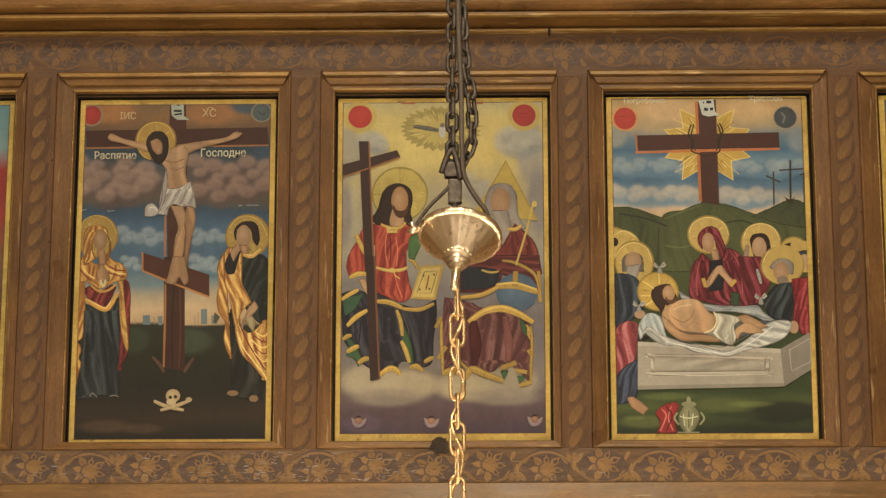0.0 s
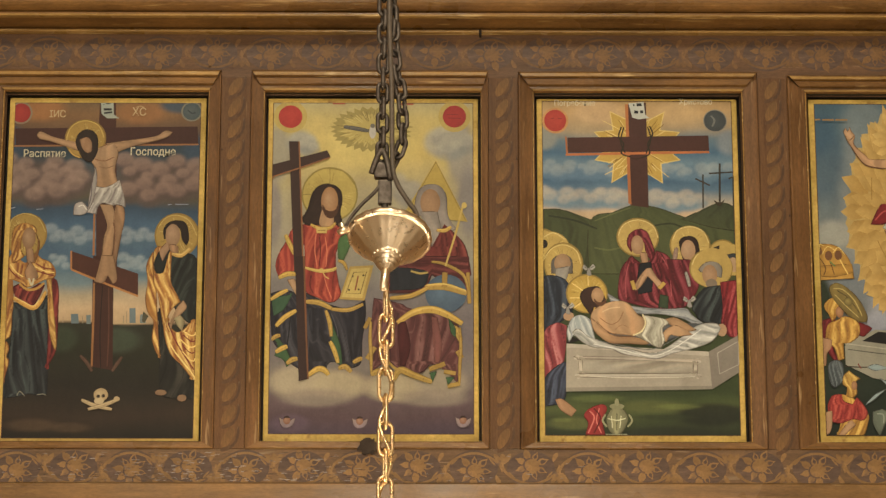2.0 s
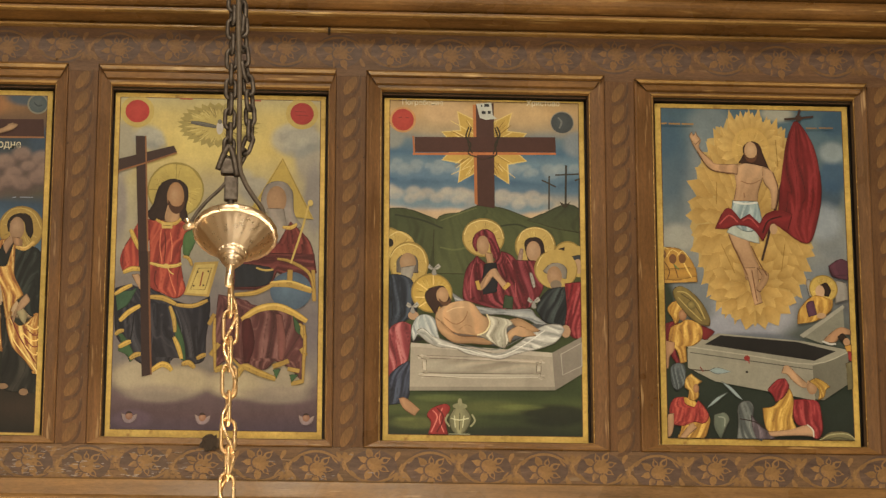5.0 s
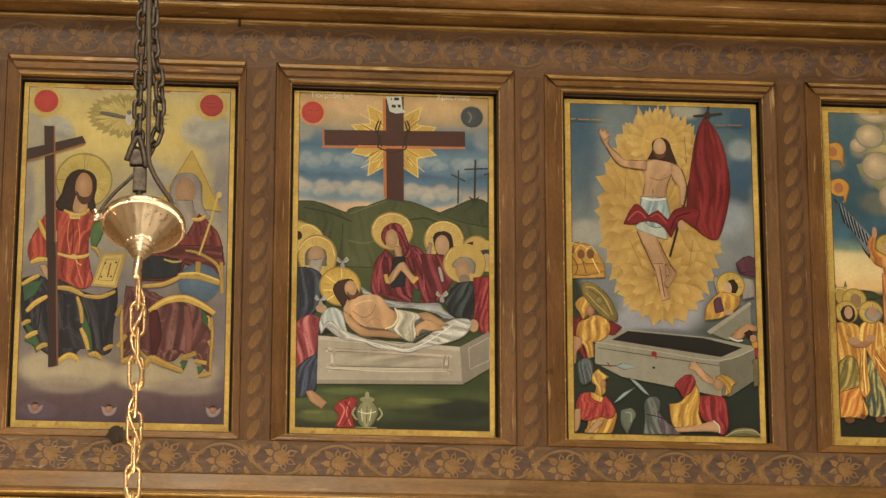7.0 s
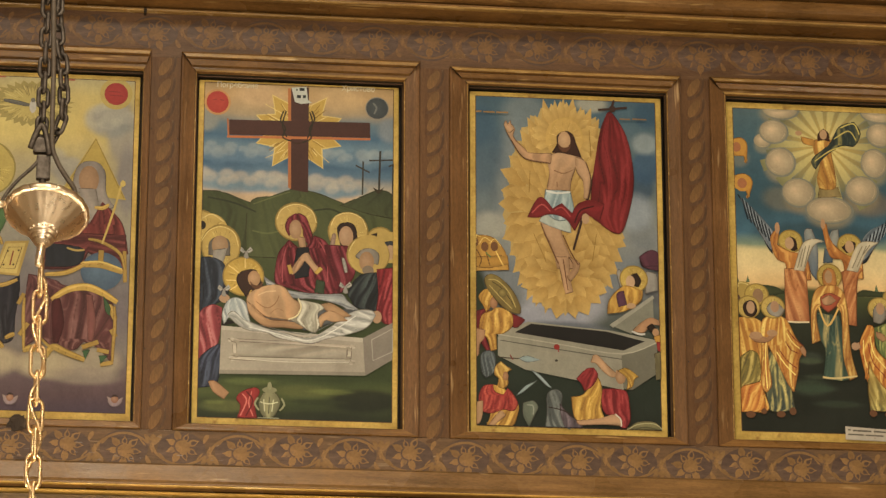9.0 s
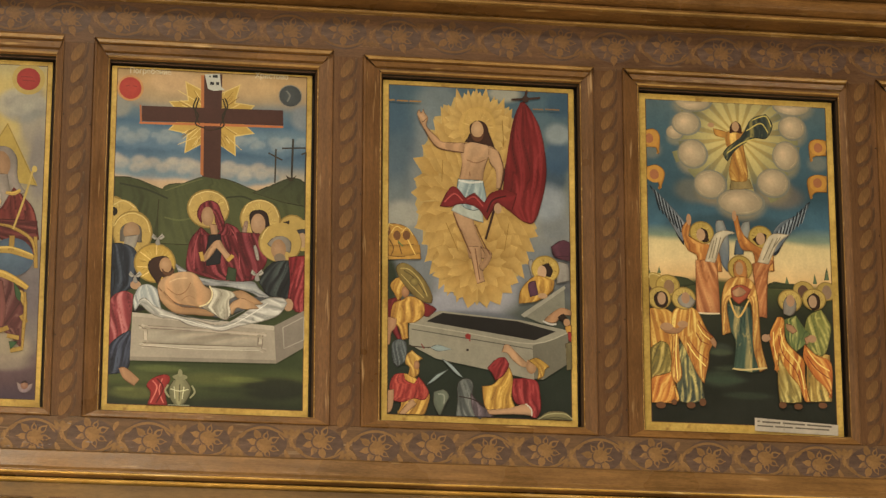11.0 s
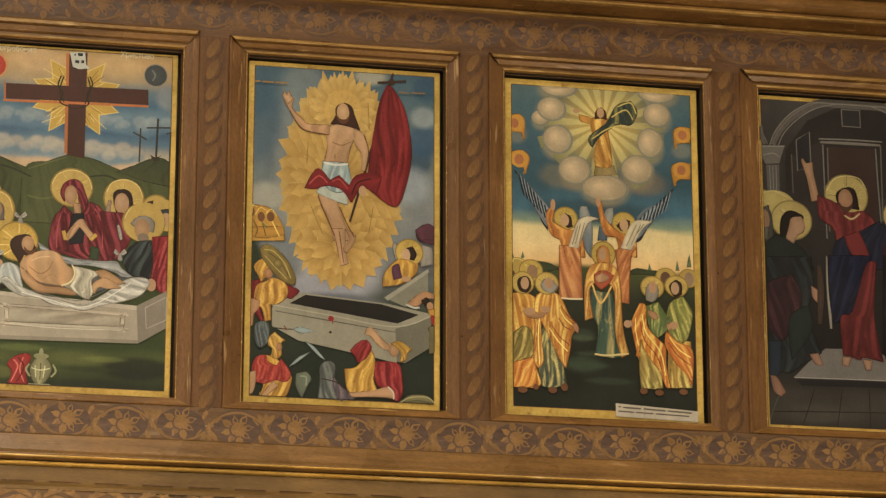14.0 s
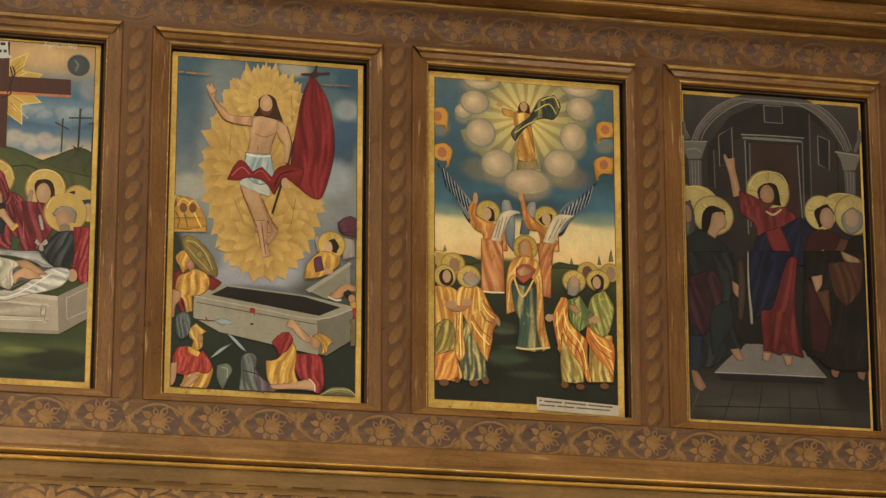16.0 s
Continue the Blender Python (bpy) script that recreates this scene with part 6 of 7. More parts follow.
line("#1d2730", 3.5, "316,461 311,441 305,425")
line("#8e969a", 1.5, "319,462 313,442 308,425")
line("#1d2730", 3.5, "307,453 302,434 297,418")
line("#8e969a", 1.5, "310,453 304,434 300,419")
line("#1d2730", 3.5, "298,445 294,427 289,411")
line("#8e969a", 1.5, "301,445 296,427 291,411")
line("#1d2730", 3.5, "290,437 285,419 281,404")
line("#8e969a", 1.5, "292,437 288,419 283,404")
line("#1d2730", 3.5, "281,428 277,411 272,397")
line("#8e969a", 1.5, "284,428 279,411 275,398")
line("#1d2730", 3.5, "273,420 268,404 264,390")
line("#8e969a", 1.5, "275,420 271,404 266,390")
fill("#8a8c84", "209,441 223,446 223,417 213,406 204,421")
fill("#50606c", "194,405 209,396 209,375 190,374")
disc("#8a7030", 245, 413, 25.3, 24.8)
disc("#b09440", 245, 413, 22.8, 22.2)
radials("#d4ba68", "#7c6428", 245, 413, 22.8, 22.2, 34, 0.3, 0.8)
fill("#bd7a30", "189,455 199,457 204,431 215,411 240,392 270,383 271,343 232,341 229,380 203,390", "#b06c2c")
folds(7, "#e8b458", "#743a1c", 4.7)
disc("#b08258", 192, 456, 4.6, 11.4)
fill("#33201a", "229,407 244,421 258,419 254,404 239,396")
disc("#b88e64", 245, 410, 9.1, 12.9)
fill("#ac6836", "226,356 255,367 272,363 258,337 253,244 237,246")
folds(7, "#d8a060", "#743c22", 4.0)
part_of("scroll")
fill("#c0b496", "264,417 305,421 282,401 260,357 237,360")
line("#7c7058", 2.0, "271,412 249,365")
line("#7c7058", 2.0, "280,413 259,368")
line("#7c7058", 2.0, "287,415 272,394")
part_of("praying_figure")
disc("#8a7030", 201, 346, 25.8, 27.0)
disc("#b09440", 201, 346, 23.4, 24.5)
radials("#d4ba68", "#7c6428", 201, 346, 23.4, 24.5, 34, 0.3, 0.8)
fill("#b87a3a", "188,353 199,364 212,357 215,329 203,323 189,328")
disc("#b0885e", 199, 345, 8.0, 14.0)
fill("#3c5248", "172,270 218,264 232,194 236,134 215,129 181,135 187,191 172,225", "#48604e")
folds(13, "#c8b068", "#1c2c2c", 5.1)
fill("#bd8438", "172,316 198,328 224,320 235,285 239,194 251,140 235,131 223,183 222,269 197,287 172,270 178,211 161,204 161,275", "#b07a34")
folds(10, "#fcd470", "#7c3c22", 4.6)
fill("#a04c30", "181,302 200,311 223,302 212,283 196,270 183,282")
line("#d8ae58", 4.0, "177,281 194,242 217,279")
fill("#ac8058", "183,297 199,306 213,296 202,287 188,286")
line("#d0b878", 4.0, "180,136 205,134 250,140")
part_of("far_apostle")
disc("#8a7030", 4, 302, 22.9, 23.0)
disc("#a88c40", 4, 302, 20.9, 21.0)
disc("#a88c40", 23, 312, 21.9, 17.0)
line("#d8c078", 1.5, "1,317 21,326 41,319")
disc("#8a7030", 51, 303, 24.9, 23.0)
disc("#b09440", 51, 303, 22.4, 20.5)
radials("#d4ba68", "#7c6428", 51, 303, 22.4, 20.5, 34, 0.3, 0.8)
disc("#8a6a4a", 54, 300, 10.9, 15.0)
disc("#5c4030", 11, 282, 9.9, 20.0)
part_of("bearded_apostle")
fill("#bc842f", "6,242 27,255 50,252 62,235 59,165 56,124 61,101 72,70 59,60 25,61 5,58 6,162", "#c07a2a")
folds(9, "#fcd468", "#74321a", 3.6)
fill("#80702f", "6,158 35,187 52,176 54,127 34,117 25,103 7,88", "#8a7838")
folds(6, "#e8cc70", "#2a2e34", 3.4)
fill("#c4762a", "14,107 37,117 55,123 62,81 52,62 11,60", "#cc842e")
folds(5, "#ffd468", "#8a2c18", 3.2)
part_of("elderly_apostle")
fill("#6a6a44", "70,177 95,202 111,167 115,121 122,68 93,61 71,64 63,118", "#4c5648")
folds(7, "#f0d878", "#182434", 3.4)
fill("#c48a32", "59,245 85,260 110,252 128,215 143,192 133,169 130,143 121,103 108,121 95,149 81,178 71,198 72,161 76,117 65,100 55,118 58,176", "#b8742c")
folds(9, "#ffdc74", "#742c18", 3.4)
line("#7c3018", 2.0, "112,232 123,215 142,199")
line("#ffdc78", 2.0, "110,224 121,205 137,192")
line("#7c3018", 2.0, "107,207 116,191 132,183")
line("#ffdc78", 2.2, "88,185 104,160 125,138")
line("#7c3018", 2.0, "93,190 109,167 129,152")
line("#ffdc78", 2.2, "68,212 65,165 67,109")
fill("#a87850", "33,215 52,221 68,214 84,227 91,223 72,205 47,204")
fill("#a87850", "135,194 142,199 148,188 146,176 139,183")
disc("#8a7030", 34, 276, 23.9, 24.0)
disc("#b49848", 34, 276, 21.4, 21.5)
radials("#d4ba68", "#7c6428", 34, 276, 21.4, 21.5, 34, 0.3, 0.8)
fill("#33221a", "23,278 34,289 47,286 51,269 42,256 28,259")
disc("#b08760", 38, 275, 8.5, 13.0)
disc("#8a7030", 83, 277, 24.9, 24.0)
disc("#b49848", 83, 277, 22.4, 21.5)
radials("#d4ba68", "#7c6428", 83, 277, 22.4, 21.5, 34, 0.3, 0.8)
fill("#8f887c", "71,275 83,288 95,284 107,272 96,258 78,261")
disc("#a87c58", 87, 278, 8.5, 12.0)
disc("#ac8058", 47, 217, 12.9, 8.0)
disc("#ac8058", 80, 223, 10.9, 7.0)
disc("#6a4428", 32, 55, 9.9, 7.0)
disc("#6a4428", 93, 57, 8.9, 6.5)
disc("#6a4428", 117, 64, 7.0, 8.0)
disc("#6a4428", 59, 62, 6.0, 6.0)
part_of("far_apostle")
disc("#8a7030", 330, 304, 21.9, 20.0)
disc("#a88c40", 330, 304, 19.9, 18.0)
disc("#5c4030", 329, 301, 10.9, 14.0)
disc("#8a7030", 377, 304, 20.9, 20.0)
disc("#a88c40", 377, 304, 18.9, 18.0)
disc("#8a7058", 378, 302, 9.9, 15.0)
part_of("young_apostle")
fill("#b48c3a", "334,179 379,171 380,75 336,73 330,108", "#a08038")
folds(6, "#f0d878", "#384838", 3.4)
fill("#84843e", "334,243 346,257 365,265 377,246 384,226 374,181 362,168 341,177 328,204", "#7c7c3c")
folds(5, "#e0d070", "#3c4c2a", 3.0)
fill("#c87a2a", "328,192 351,170 382,153 380,82 368,103 349,121 336,141 325,164", "#c4702a")
folds(6, "#ffce64", "#842a18", 3.4)
line("#ffd870", 2.2, "334,179 353,154 378,138")
line("#7c2a18", 2.0, "332,167 350,142 377,122")
part_of("elderly_apostle")
fill("#a8863c", "276,176 299,153 315,131 319,72 299,69 274,70 271,117", "#8c7c3c")
folds(6, "#f6de80", "#2c443c", 3.4)
fill("#66743c", "287,241 313,251 329,225 340,212 330,192 311,175 293,195", "#5c6c3c")
folds(5, "#d8cc70", "#2c4030", 3.0)
fill("#cc842e", "274,246 287,241 289,200 309,175 326,157 327,119 335,73 325,75 314,105 296,127 282,150 275,171 270,128 260,175 257,208", "#c47628")
folds(8, "#ffda6c", "#84301a", 3.4)
line("#ffdc78", 2.2, "279,223 286,186 315,147 325,98")
line("#842e1a", 2.0, "274,209 283,169 308,137 321,93")
line("#ffdc78", 2.0, "265,215 265,187 271,157")
fill("#b08660", "242,202 256,210 260,198 248,193")
fill("#a87850", "291,233 305,229 314,218 305,212 293,221")
fill("#a87850", "328,204 342,212 347,205 332,190")
disc("#8a7030", 301, 281, 24.9, 24.0)
disc("#b49848", 301, 281, 22.4, 21.5)
radials("#d4ba68", "#7c6428", 301, 281, 22.4, 21.5, 34, 0.3, 0.8)
fill("#857e72", "288,278 299,293 312,284 313,264 302,250 287,253")
disc("#ac805a", 302, 281, 8.5, 12.5)
disc("#8a7030", 351, 286, 24.9, 23.0)
disc("#b49848", 351, 286, 22.4, 20.5)
radials("#d4ba68", "#7c6428", 351, 286, 22.4, 20.5, 34, 0.3, 0.8)
fill("#33221a", "337,287 350,299 362,291 361,269 347,263 340,271")
disc("#b08a64", 348, 281, 8.5, 13.0)
disc("#b08660", 248, 201, 8.0, 8.0)
disc("#ac8058", 344, 203, 8.9, 8.0)
disc("#6a4428", 279, 64, 8.0, 7.0)
disc("#6a4428", 311, 62, 8.9, 6.0)
disc("#6a4428", 361, 66, 8.9, 6.0)
part_of("paper_label")
ES.area = (0, 0, 404, 711)
poly("#b4a894", "221,36 391,27 390,5 221,9")
line("#5c5448", 3.0, "226,29 232,29")
line("#5c5448", 3.5, "236,28 273,27")
line("#5c5448", 3.5, "278,27 323,25")
line("#5c5448", 3.5, "327,25 377,23")
line("#5c5448", 3.0, "226,20 258,19")
line("#5c5448", 3.0, "262,19 298,18")
line("#5c5448", 3.0, "303,18 372,16")
line("#8c8070", 1.5, "281,31 280,12")
done()

# this board's colours carry a painted haze of glare
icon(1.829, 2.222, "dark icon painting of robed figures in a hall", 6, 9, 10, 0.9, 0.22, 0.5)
ground([(-2, "#2c2822"), (43, "#3c372e"), (78, "#38332c"), (98, "#2a2622"), (149, "#1e1b18"), (312, "#1c1a18"), (349, "#242120"), (521, "#2f2b29"), (627, "#35312f"), (720, "#423f3c")], [
    ("#1a1716", .8, 362, 122, 62, 101),
    ("#4a443a", .5, 98, 36, 82, 25),
    ("#4a3a30", .5, 1, 690, 31, 21),
    ("#4a3a30", .5, 369, 697, 31, 21),
])
part_of("painted_hall")
poly("#262120", "56,594 105,661 168,693 226,700 289,686 340,620 340,499 54,505")
poly("#2f2927", "66,579 140,624 134,422 68,438")
poly("#332c29", "276,674 335,625 335,499 276,494")
poly("#38251f", "147,607 248,608 250,430 142,423")
line("#5a534b", 17.8, "30,603 44,633 73,667 111,692 153,706 201,712 248,709 295,691 331,661 351,631 362,602")
line("#7c756b", 2.1, "22,600 36,634 68,673 111,700 153,714 201,720 248,718 300,700 340,668 359,637 370,606")
line("#7c756b", 2.1, "42,604 54,630 81,660 116,685 155,699 200,704 245,702 289,683 323,655 343,625 354,603")
line("#5a534b", 9.4, "-9,642 5,622 12,604")
line("#5a534b", 9.4, "402,652 385,624 377,602")
line("#6d665d", 2.1, "-4,645 11,622 18,605")
line("#766f66", 3.1, "129,623 198,625 266,625")
line("#6b645c", 6.3, "132,616 198,617 262,617")
line("#6b645c", 3.1, "137,611 138,506 139,407")
line("#6b645c", 3.1, "251,609 253,530 257,441")
line("#5c554e", 3.1, "147,605 145,423")
line("#5c554e", 3.1, "262,617 261,452")
line("#5c554e", 2.1, "69,585 70,501")
line("#5c554e", 2.1, "279,679 278,495")
poly("#2a2829", "179,691 221,691 220,654 178,653")
line("#6b645c", 2.6, "180,691 181,654 220,654 220,691 180,691")
poly("#242226", "80,617 109,638 110,564 81,550")
line("#6b645c", 2.6, "80,617 109,637 110,564 81,550 80,617")
poly("#242226", "296,633 321,624 319,558 296,570")
line("#6b645c", 2.6, "296,633 321,624 319,558 296,570 296,633")
part_of("column")
poly("#655f57", "-5,600 55,603 52,594 42,564 13,561 1,585")
line("#857e74", 2.6, "-5,599 55,602")
line("#857e74", 2.1, "9,580 30,585 43,577")
poly("#544f49", "14,559 42,561 41,504 15,502")
line("#7a736a", 1.6, "21,558 22,505")
line("#7a736a", 1.6, "28,558 28,506")
line("#7a736a", 1.6, "35,559 35,506")
part_of("column")
poly("#655f57", "333,602 390,598 386,589 376,562 350,560 344,584")
line("#857e74", 2.6, "333,600 390,595")
poly("#544f49", "351,559 376,559 375,507 352,505")
line("#7a736a", 1.6, "357,557 358,508")
line("#7a736a", 1.6, "365,558 365,509")
line("#7a736a", 1.6, "371,558 371,509")
part_of("floor_mat")
poly("#6f6963", "127,173 163,174 250,166 296,113 59,110 90,142")
line("#9a948a", 2.1, "59,109 176,111 296,112")
poly("#1c1a1c", "61,105 294,108 289,97 74,93")
line("#211d19", 2.1, "-4,36 200,43 403,47")
line("#55503f", 1.5, "30,80 12,37 1,4")
line("#211d19", 2.1, "102,91 85,41 70,2")
line("#211d19", 2.1, "159,90 152,44 144,3")
line("#211d19", 2.1, "216,91 216,48 216,0")
line("#211d19", 2.1, "273,91 279,46 285,1")
part_of("paper_scrap")
disc("#a49c90", 181, 3, 17.5, 5.1)
part_of("doubting_figure")
disc("#7c6a2a", 1, 462, 36.7, 44.1)
disc("#a48e3a", 0, 462, 34.6, 42.0)
radials("#d4ba68", "#7c6428", 0, 462, 34.6, 42.0, 34, 0.3, 0.8)
disc("#a8923c", 32, 467, 43.0, 37.8)
radials("#d4ba68", "#7c6428", 32, 467, 43.0, 37.8, 34, 0.3, 0.8)
line("#c8b45c", 1.6, "-3,496 28,503 59,490")
disc("#7c6a2a", 64, 442, 44.0, 43.1)
disc("#b09a42", 64, 442, 41.4, 40.4, "#a48e3a")
radials("#d4ba68", "#7c6428", 64, 442, 41.4, 40.4, 34, 0.3, 0.8)
fill("#454139", "-7,464 16,471 24,435 23,389 -8,387")
disc("#8c6646", 6, 440, 11.5, 22.1)
fill("#5a5650", "-4,423 15,424 12,399 -0,398")
fill("#19221f", "-7,371 31,409 67,397 93,373 109,338 -8,330", "#1e2824")
fill("#1b120e", "40,436 48,455 64,463 87,454 89,445 68,438 57,412 38,404")
fill("#a87a52", "64,447 85,451 92,434 89,419 77,410 67,392 51,402 58,427")
fill("#1a1c20", "-4,360 103,367 106,299 94,237 119,163 92,146 50,118 24,117 -3,80 -4,221", "#1c2226")
folds(8, "#33403e", "#0c0e10", 6.2)
fill("#2e171c", "2,298 61,327 81,278 63,215 36,183 1,221", "#321620")
folds(6, "#5c2a32", "#1c0a10", 5.7)
fill("#1e2c3a", "-0,182 35,184 29,118 -0,81")
fill("#1a2825", "52,231 94,264 100,208 55,145")
fill("#8a5e42", "9,111 23,107 40,77 30,67 15,79")
fill("#96684a", "93,159 111,162 122,138 105,139")
fill("#96684a", "101,304 123,291 115,267 103,280")
line("#3c2c20", 13.4, "119,348 121,291 116,224")
part_of("risen_figure")
disc("#7c6a2a", 183, 501, 47.2, 47.3)
disc("#b09a42", 183, 501, 44.5, 44.6, "#a8923c")
radials("#d4ba68", "#7c6428", 183, 501, 44.5, 44.6, 34, 0.3, 0.8)
line("#d0bc68", 1.6, "142,511 158,536 185,545 213,540 227,517")
line("#7c6a2a", 1.6, "185,545 184,522")
line("#7c6a2a", 1.6, "142,501 160,501")
fill("#a4764c", "89,573 93,577 99,567 113,570 114,546 123,494 108,485 101,529 95,551")
fill("#661418", "120,499 162,485 188,467 219,470 245,444 238,398 231,346 158,341 155,423 124,451", "#701a1c")
folds(7, "#983430", "#360a0c", 5.2)
fill("#14182e", "210,427 251,451 286,417 268,348 142,340 154,397 186,418", "#181c34")
folds(5, "#2c3450", "#080a18", 5.8)
fill("#741a1c", "176,414 207,427 224,387 236,346 215,344 185,384")
fill("#221510", "162,506 184,520 203,513 210,473 188,475 166,482")
disc("#a8764c", 181, 494, 15.2, 22.1, "#96663e")
beard("#4a2e1c", 181, 488, 15.6, 22)
line("#b09858", 4.2, "177,459 193,452 211,465")
line("#857e6e", 6.7, "137,369 137,297 140,215")
fill("#131834", "138,370 232,376 215,318 182,248 144,225 138,287", "#10142a")
folds(6, "#283056", "#080a18", 5.7)
fill("#6e1718", "161,241 186,254 220,354 242,361 233,241 249,150 209,158 198,152 178,159 163,160", "#5c1214")
folds(8, "#96302c", "#300808", 5.7)
fill("#a27450", "162,157 181,157 173,136 160,142")
fill("#a27450", "204,154 225,152 221,132 210,132")
part_of("apostle_halo")
disc("#7c6a2a", 295, 464, 34.6, 37.8)
disc("#b09a42", 296, 463, 33.5, 36.8)
radials("#d4ba68", "#7c6428", 296, 463, 33.5, 36.8, 34, 0.3, 0.8)
disc("#a48e3a", 340, 478, 38.8, 31.5)
radials("#d4ba68", "#7c6428", 340, 478, 38.8, 31.5, 34, 0.3, 0.8)
disc("#7c6a2a", 366, 463, 40.9, 44.1)
disc("#b09a42", 366, 463, 38.3, 41.5, "#a48e3a")
radials("#d4ba68", "#7c6428", 366, 463, 38.3, 41.5, 34, 0.3, 0.8)
line("#c8b45c", 1.6, "314,497 341,508 372,505")
part_of("watching_apostle")
fill("#3a1216", "263,405 291,427 338,419 332,352 255,347")
fill("#1a110d", "284,468 310,483 324,466 319,455 292,430 285,448")
disc("#a87c56", 309, 452, 15.7, 23.1, "#966a46")
part_of("old_watcher")
fill("#767064", "343,462 365,480 388,465 382,434 359,420 343,435")
disc("#a07a54", 363, 456, 14.7, 18.9)
fill("#55301a", "304,350 338,410 360,406 343,353")
fill("#171412", "357,410 398,418 396,356 334,352")
fill("#a07450", "275,369 299,384 303,374 283,357")
fill("#15110f", "257,377 396,387 395,133 311,128 275,152 250,175", "#181412")
folds(8, "#2a221c", "#0a0807", 6.2)
fill("#4a2918", "308,354 384,370 376,301 343,262 317,297", "#40220f")
folds(6, "#704426", "#26120a", 5.1)
fill("#3a1418", "261,321 280,291 304,220 296,159 266,167")
fill("#55301a", "280,291 307,298 310,221 299,241")
fill("#a07450", "270,323 294,329 292,306 280,290")
fill("#96704e", "336,383 372,369 377,360 346,362")
fill("#7c5438", "306,129 324,125 319,112 308,115")
fill("#7c5438", "362,127 380,126 376,109 364,114")
done()


BOARDS = [(-1.364, -0.962), (-0.829, -0.437), (-0.312, 0.106), (0.224, 0.624), (0.768, 1.158), (1.293, 1.697), (1.829, 2.222)]


# the top rails sit a little lower towards one end
SAG = [0.0, 0.0, 0.0, 0.002, 0.009, 0.008, 0.005, 0.004]


def bay_frame(i, x0, x1):
    fr = new("icon_frame")
    fr.parent = screen
    icon_frame(fr, POSTS[i + 1], POSTS[i + 2], SAG[i], x0 - 0.004, x1 + 0.005)


for i, (x0, x1) in enumerate(BOARDS):
    bay_frame(i, x0, x1)
bay_frame(7, 2.364, 2.764)

# small marks of age: a hook under the cornice, a scorched knot, nail heads on the posts
hook = tagged(part("cornice_hook", box(bmesh.new(), 0.1085, 0.1135, 5.938, 5.956, 3.979, 3.990, 0.001), black_gap), "small black iron hook under the cornice edge", "hook")
soot = painted_wood("sooty_wood", (0.030, 0.021, 0.015), (0.060, 0.042, 0.028), (0.10, 0.07, 0.045), UPRIGHT, 0.6, 0.6)
burn = bmesh.new()
bmesh.ops.create_icosphere(burn, subdivisions=3, radius=1.0)
for v in burn.verts:
    r = 1 + 0.35 * noise.noise(v.co * 2.3)
    r *= 1 + 0.5 * noise.noise(v.co * 5.1)
    v.co = Vector((-0.106 + 0.0165 * r * v.co.x, 5.957 + 0.0035 * v.co.y, 3.134 + 0.016 * r * v.co.z))
tagged(part("scorched_knot", burn, soot), "blackened knob of burnt wood on the lower rail", "knob")
nail_bm = bmesh.new()
bmesh.ops.create_icosphere(nail_bm, subdivisions=2, radius=0.0016)
nail = part("nail_head", nail_bm, black_gap, screen)
spots = random.Random(4)
placed = False
for cx in POSTS[1:-1]:
    for k in range(3):
        m = Matrix.Translation((cx + spots.choice((-0.026, 0.0265)), FACE - 0.0004, spots.uniform(3.18, 3.86)))
        if placed:
            again(nail, m, screen)
        else:
            nail.matrix_basis, placed = m, True


# rubbed streaks where the paint of the lower frieze and ledge has gone pale
rubbed = painted_wood("rubbed_pale_wood", (0.20, 0.19, 0.19), (0.34, 0.33, 0.33), (0.14, 0.11, 0.09), ALONG, 0.34, 0.5)
dark_rub = painted_wood("rubbed_dark_wood", (0.045, 0.030, 0.022), (0.075, 0.05, 0.036), (0.12, 0.09, 0.06), ALONG, 0.4, 0.6)
rub = random.Random(11)
for mat, many in ((rubbed, 230), (dark_rub, 230)):
    bm = bmesh.new()
    for k in range(many):
        x = min(0.5, rub.gauss(-0.42, 0.28))
        z = 3.068 + 0.056 * rub.random() ** 1.6
        n, length = 5, rub.uniform(0.003, 0.014)
        ribbon(bm, [(x + length * i / n, z + 0.0012 * noise.noise((x * 50 + i, z * 90, 1))) for i in range(n + 1)], rub.uniform(0.0005, 0.0016), FACE - 0.0024 - 0.000004 * k)
    tagged(part("rubbed_streak", bm, mat, screen), kind="stuff")

# ---- hanging lamp before the screen: dark chains and cable above a brass canopy, brass chain below ----


def metal(name, colour, rough, dirt):
    def build(tree, bsdf):
        nz = grain(tree, 90.0, (1, 1, 1), 4.0)
        tree.links.new(ramp(tree, nz.outputs["Fac"], [(0.3, dirt), (0.65, colour)]).outputs["Color"], bsdf.inputs["Base Color"])
        tree.links.new(ramp(tree, nz.outputs["Fac"], [(0.3, (rough + 0.15,) * 3), (0.7, (rough,) * 3)]).outputs["Color"], bsdf.inputs["Roughness"])
        bsdf.inputs["Metallic"].default_value = 1.0
    return material(name, build)


brass = metal("polished_brass", (0.98, 0.84, 0.64), 0.24, (0.96, 0.78, 0.56))
chain_brass = metal("chain_brass", (0.97, 0.76, 0.46), 0.22, (0.78, 0.52, 0.25))
dark_iron = metal("dark_oxidised_iron", (0.165, 0.145, 0.125), 0.52, (0.085, 0.07, 0.06))


def cable_build(tree, bsdf):
    nz = grain(tree, 120.0, (1, 1, 1), 3.0)
    tree.links.new(ramp(tree, nz.outputs["Fac"], [(0.3, (0.075, 0.060, 0.046)), (0.7, (0.125, 0.098, 0.07))]).outputs["Color"], bsdf.inputs["Base Color"])
    bsdf.inputs["Roughness"].default_value = 0.5


cable_skin = material("brown_cable", cable_build)


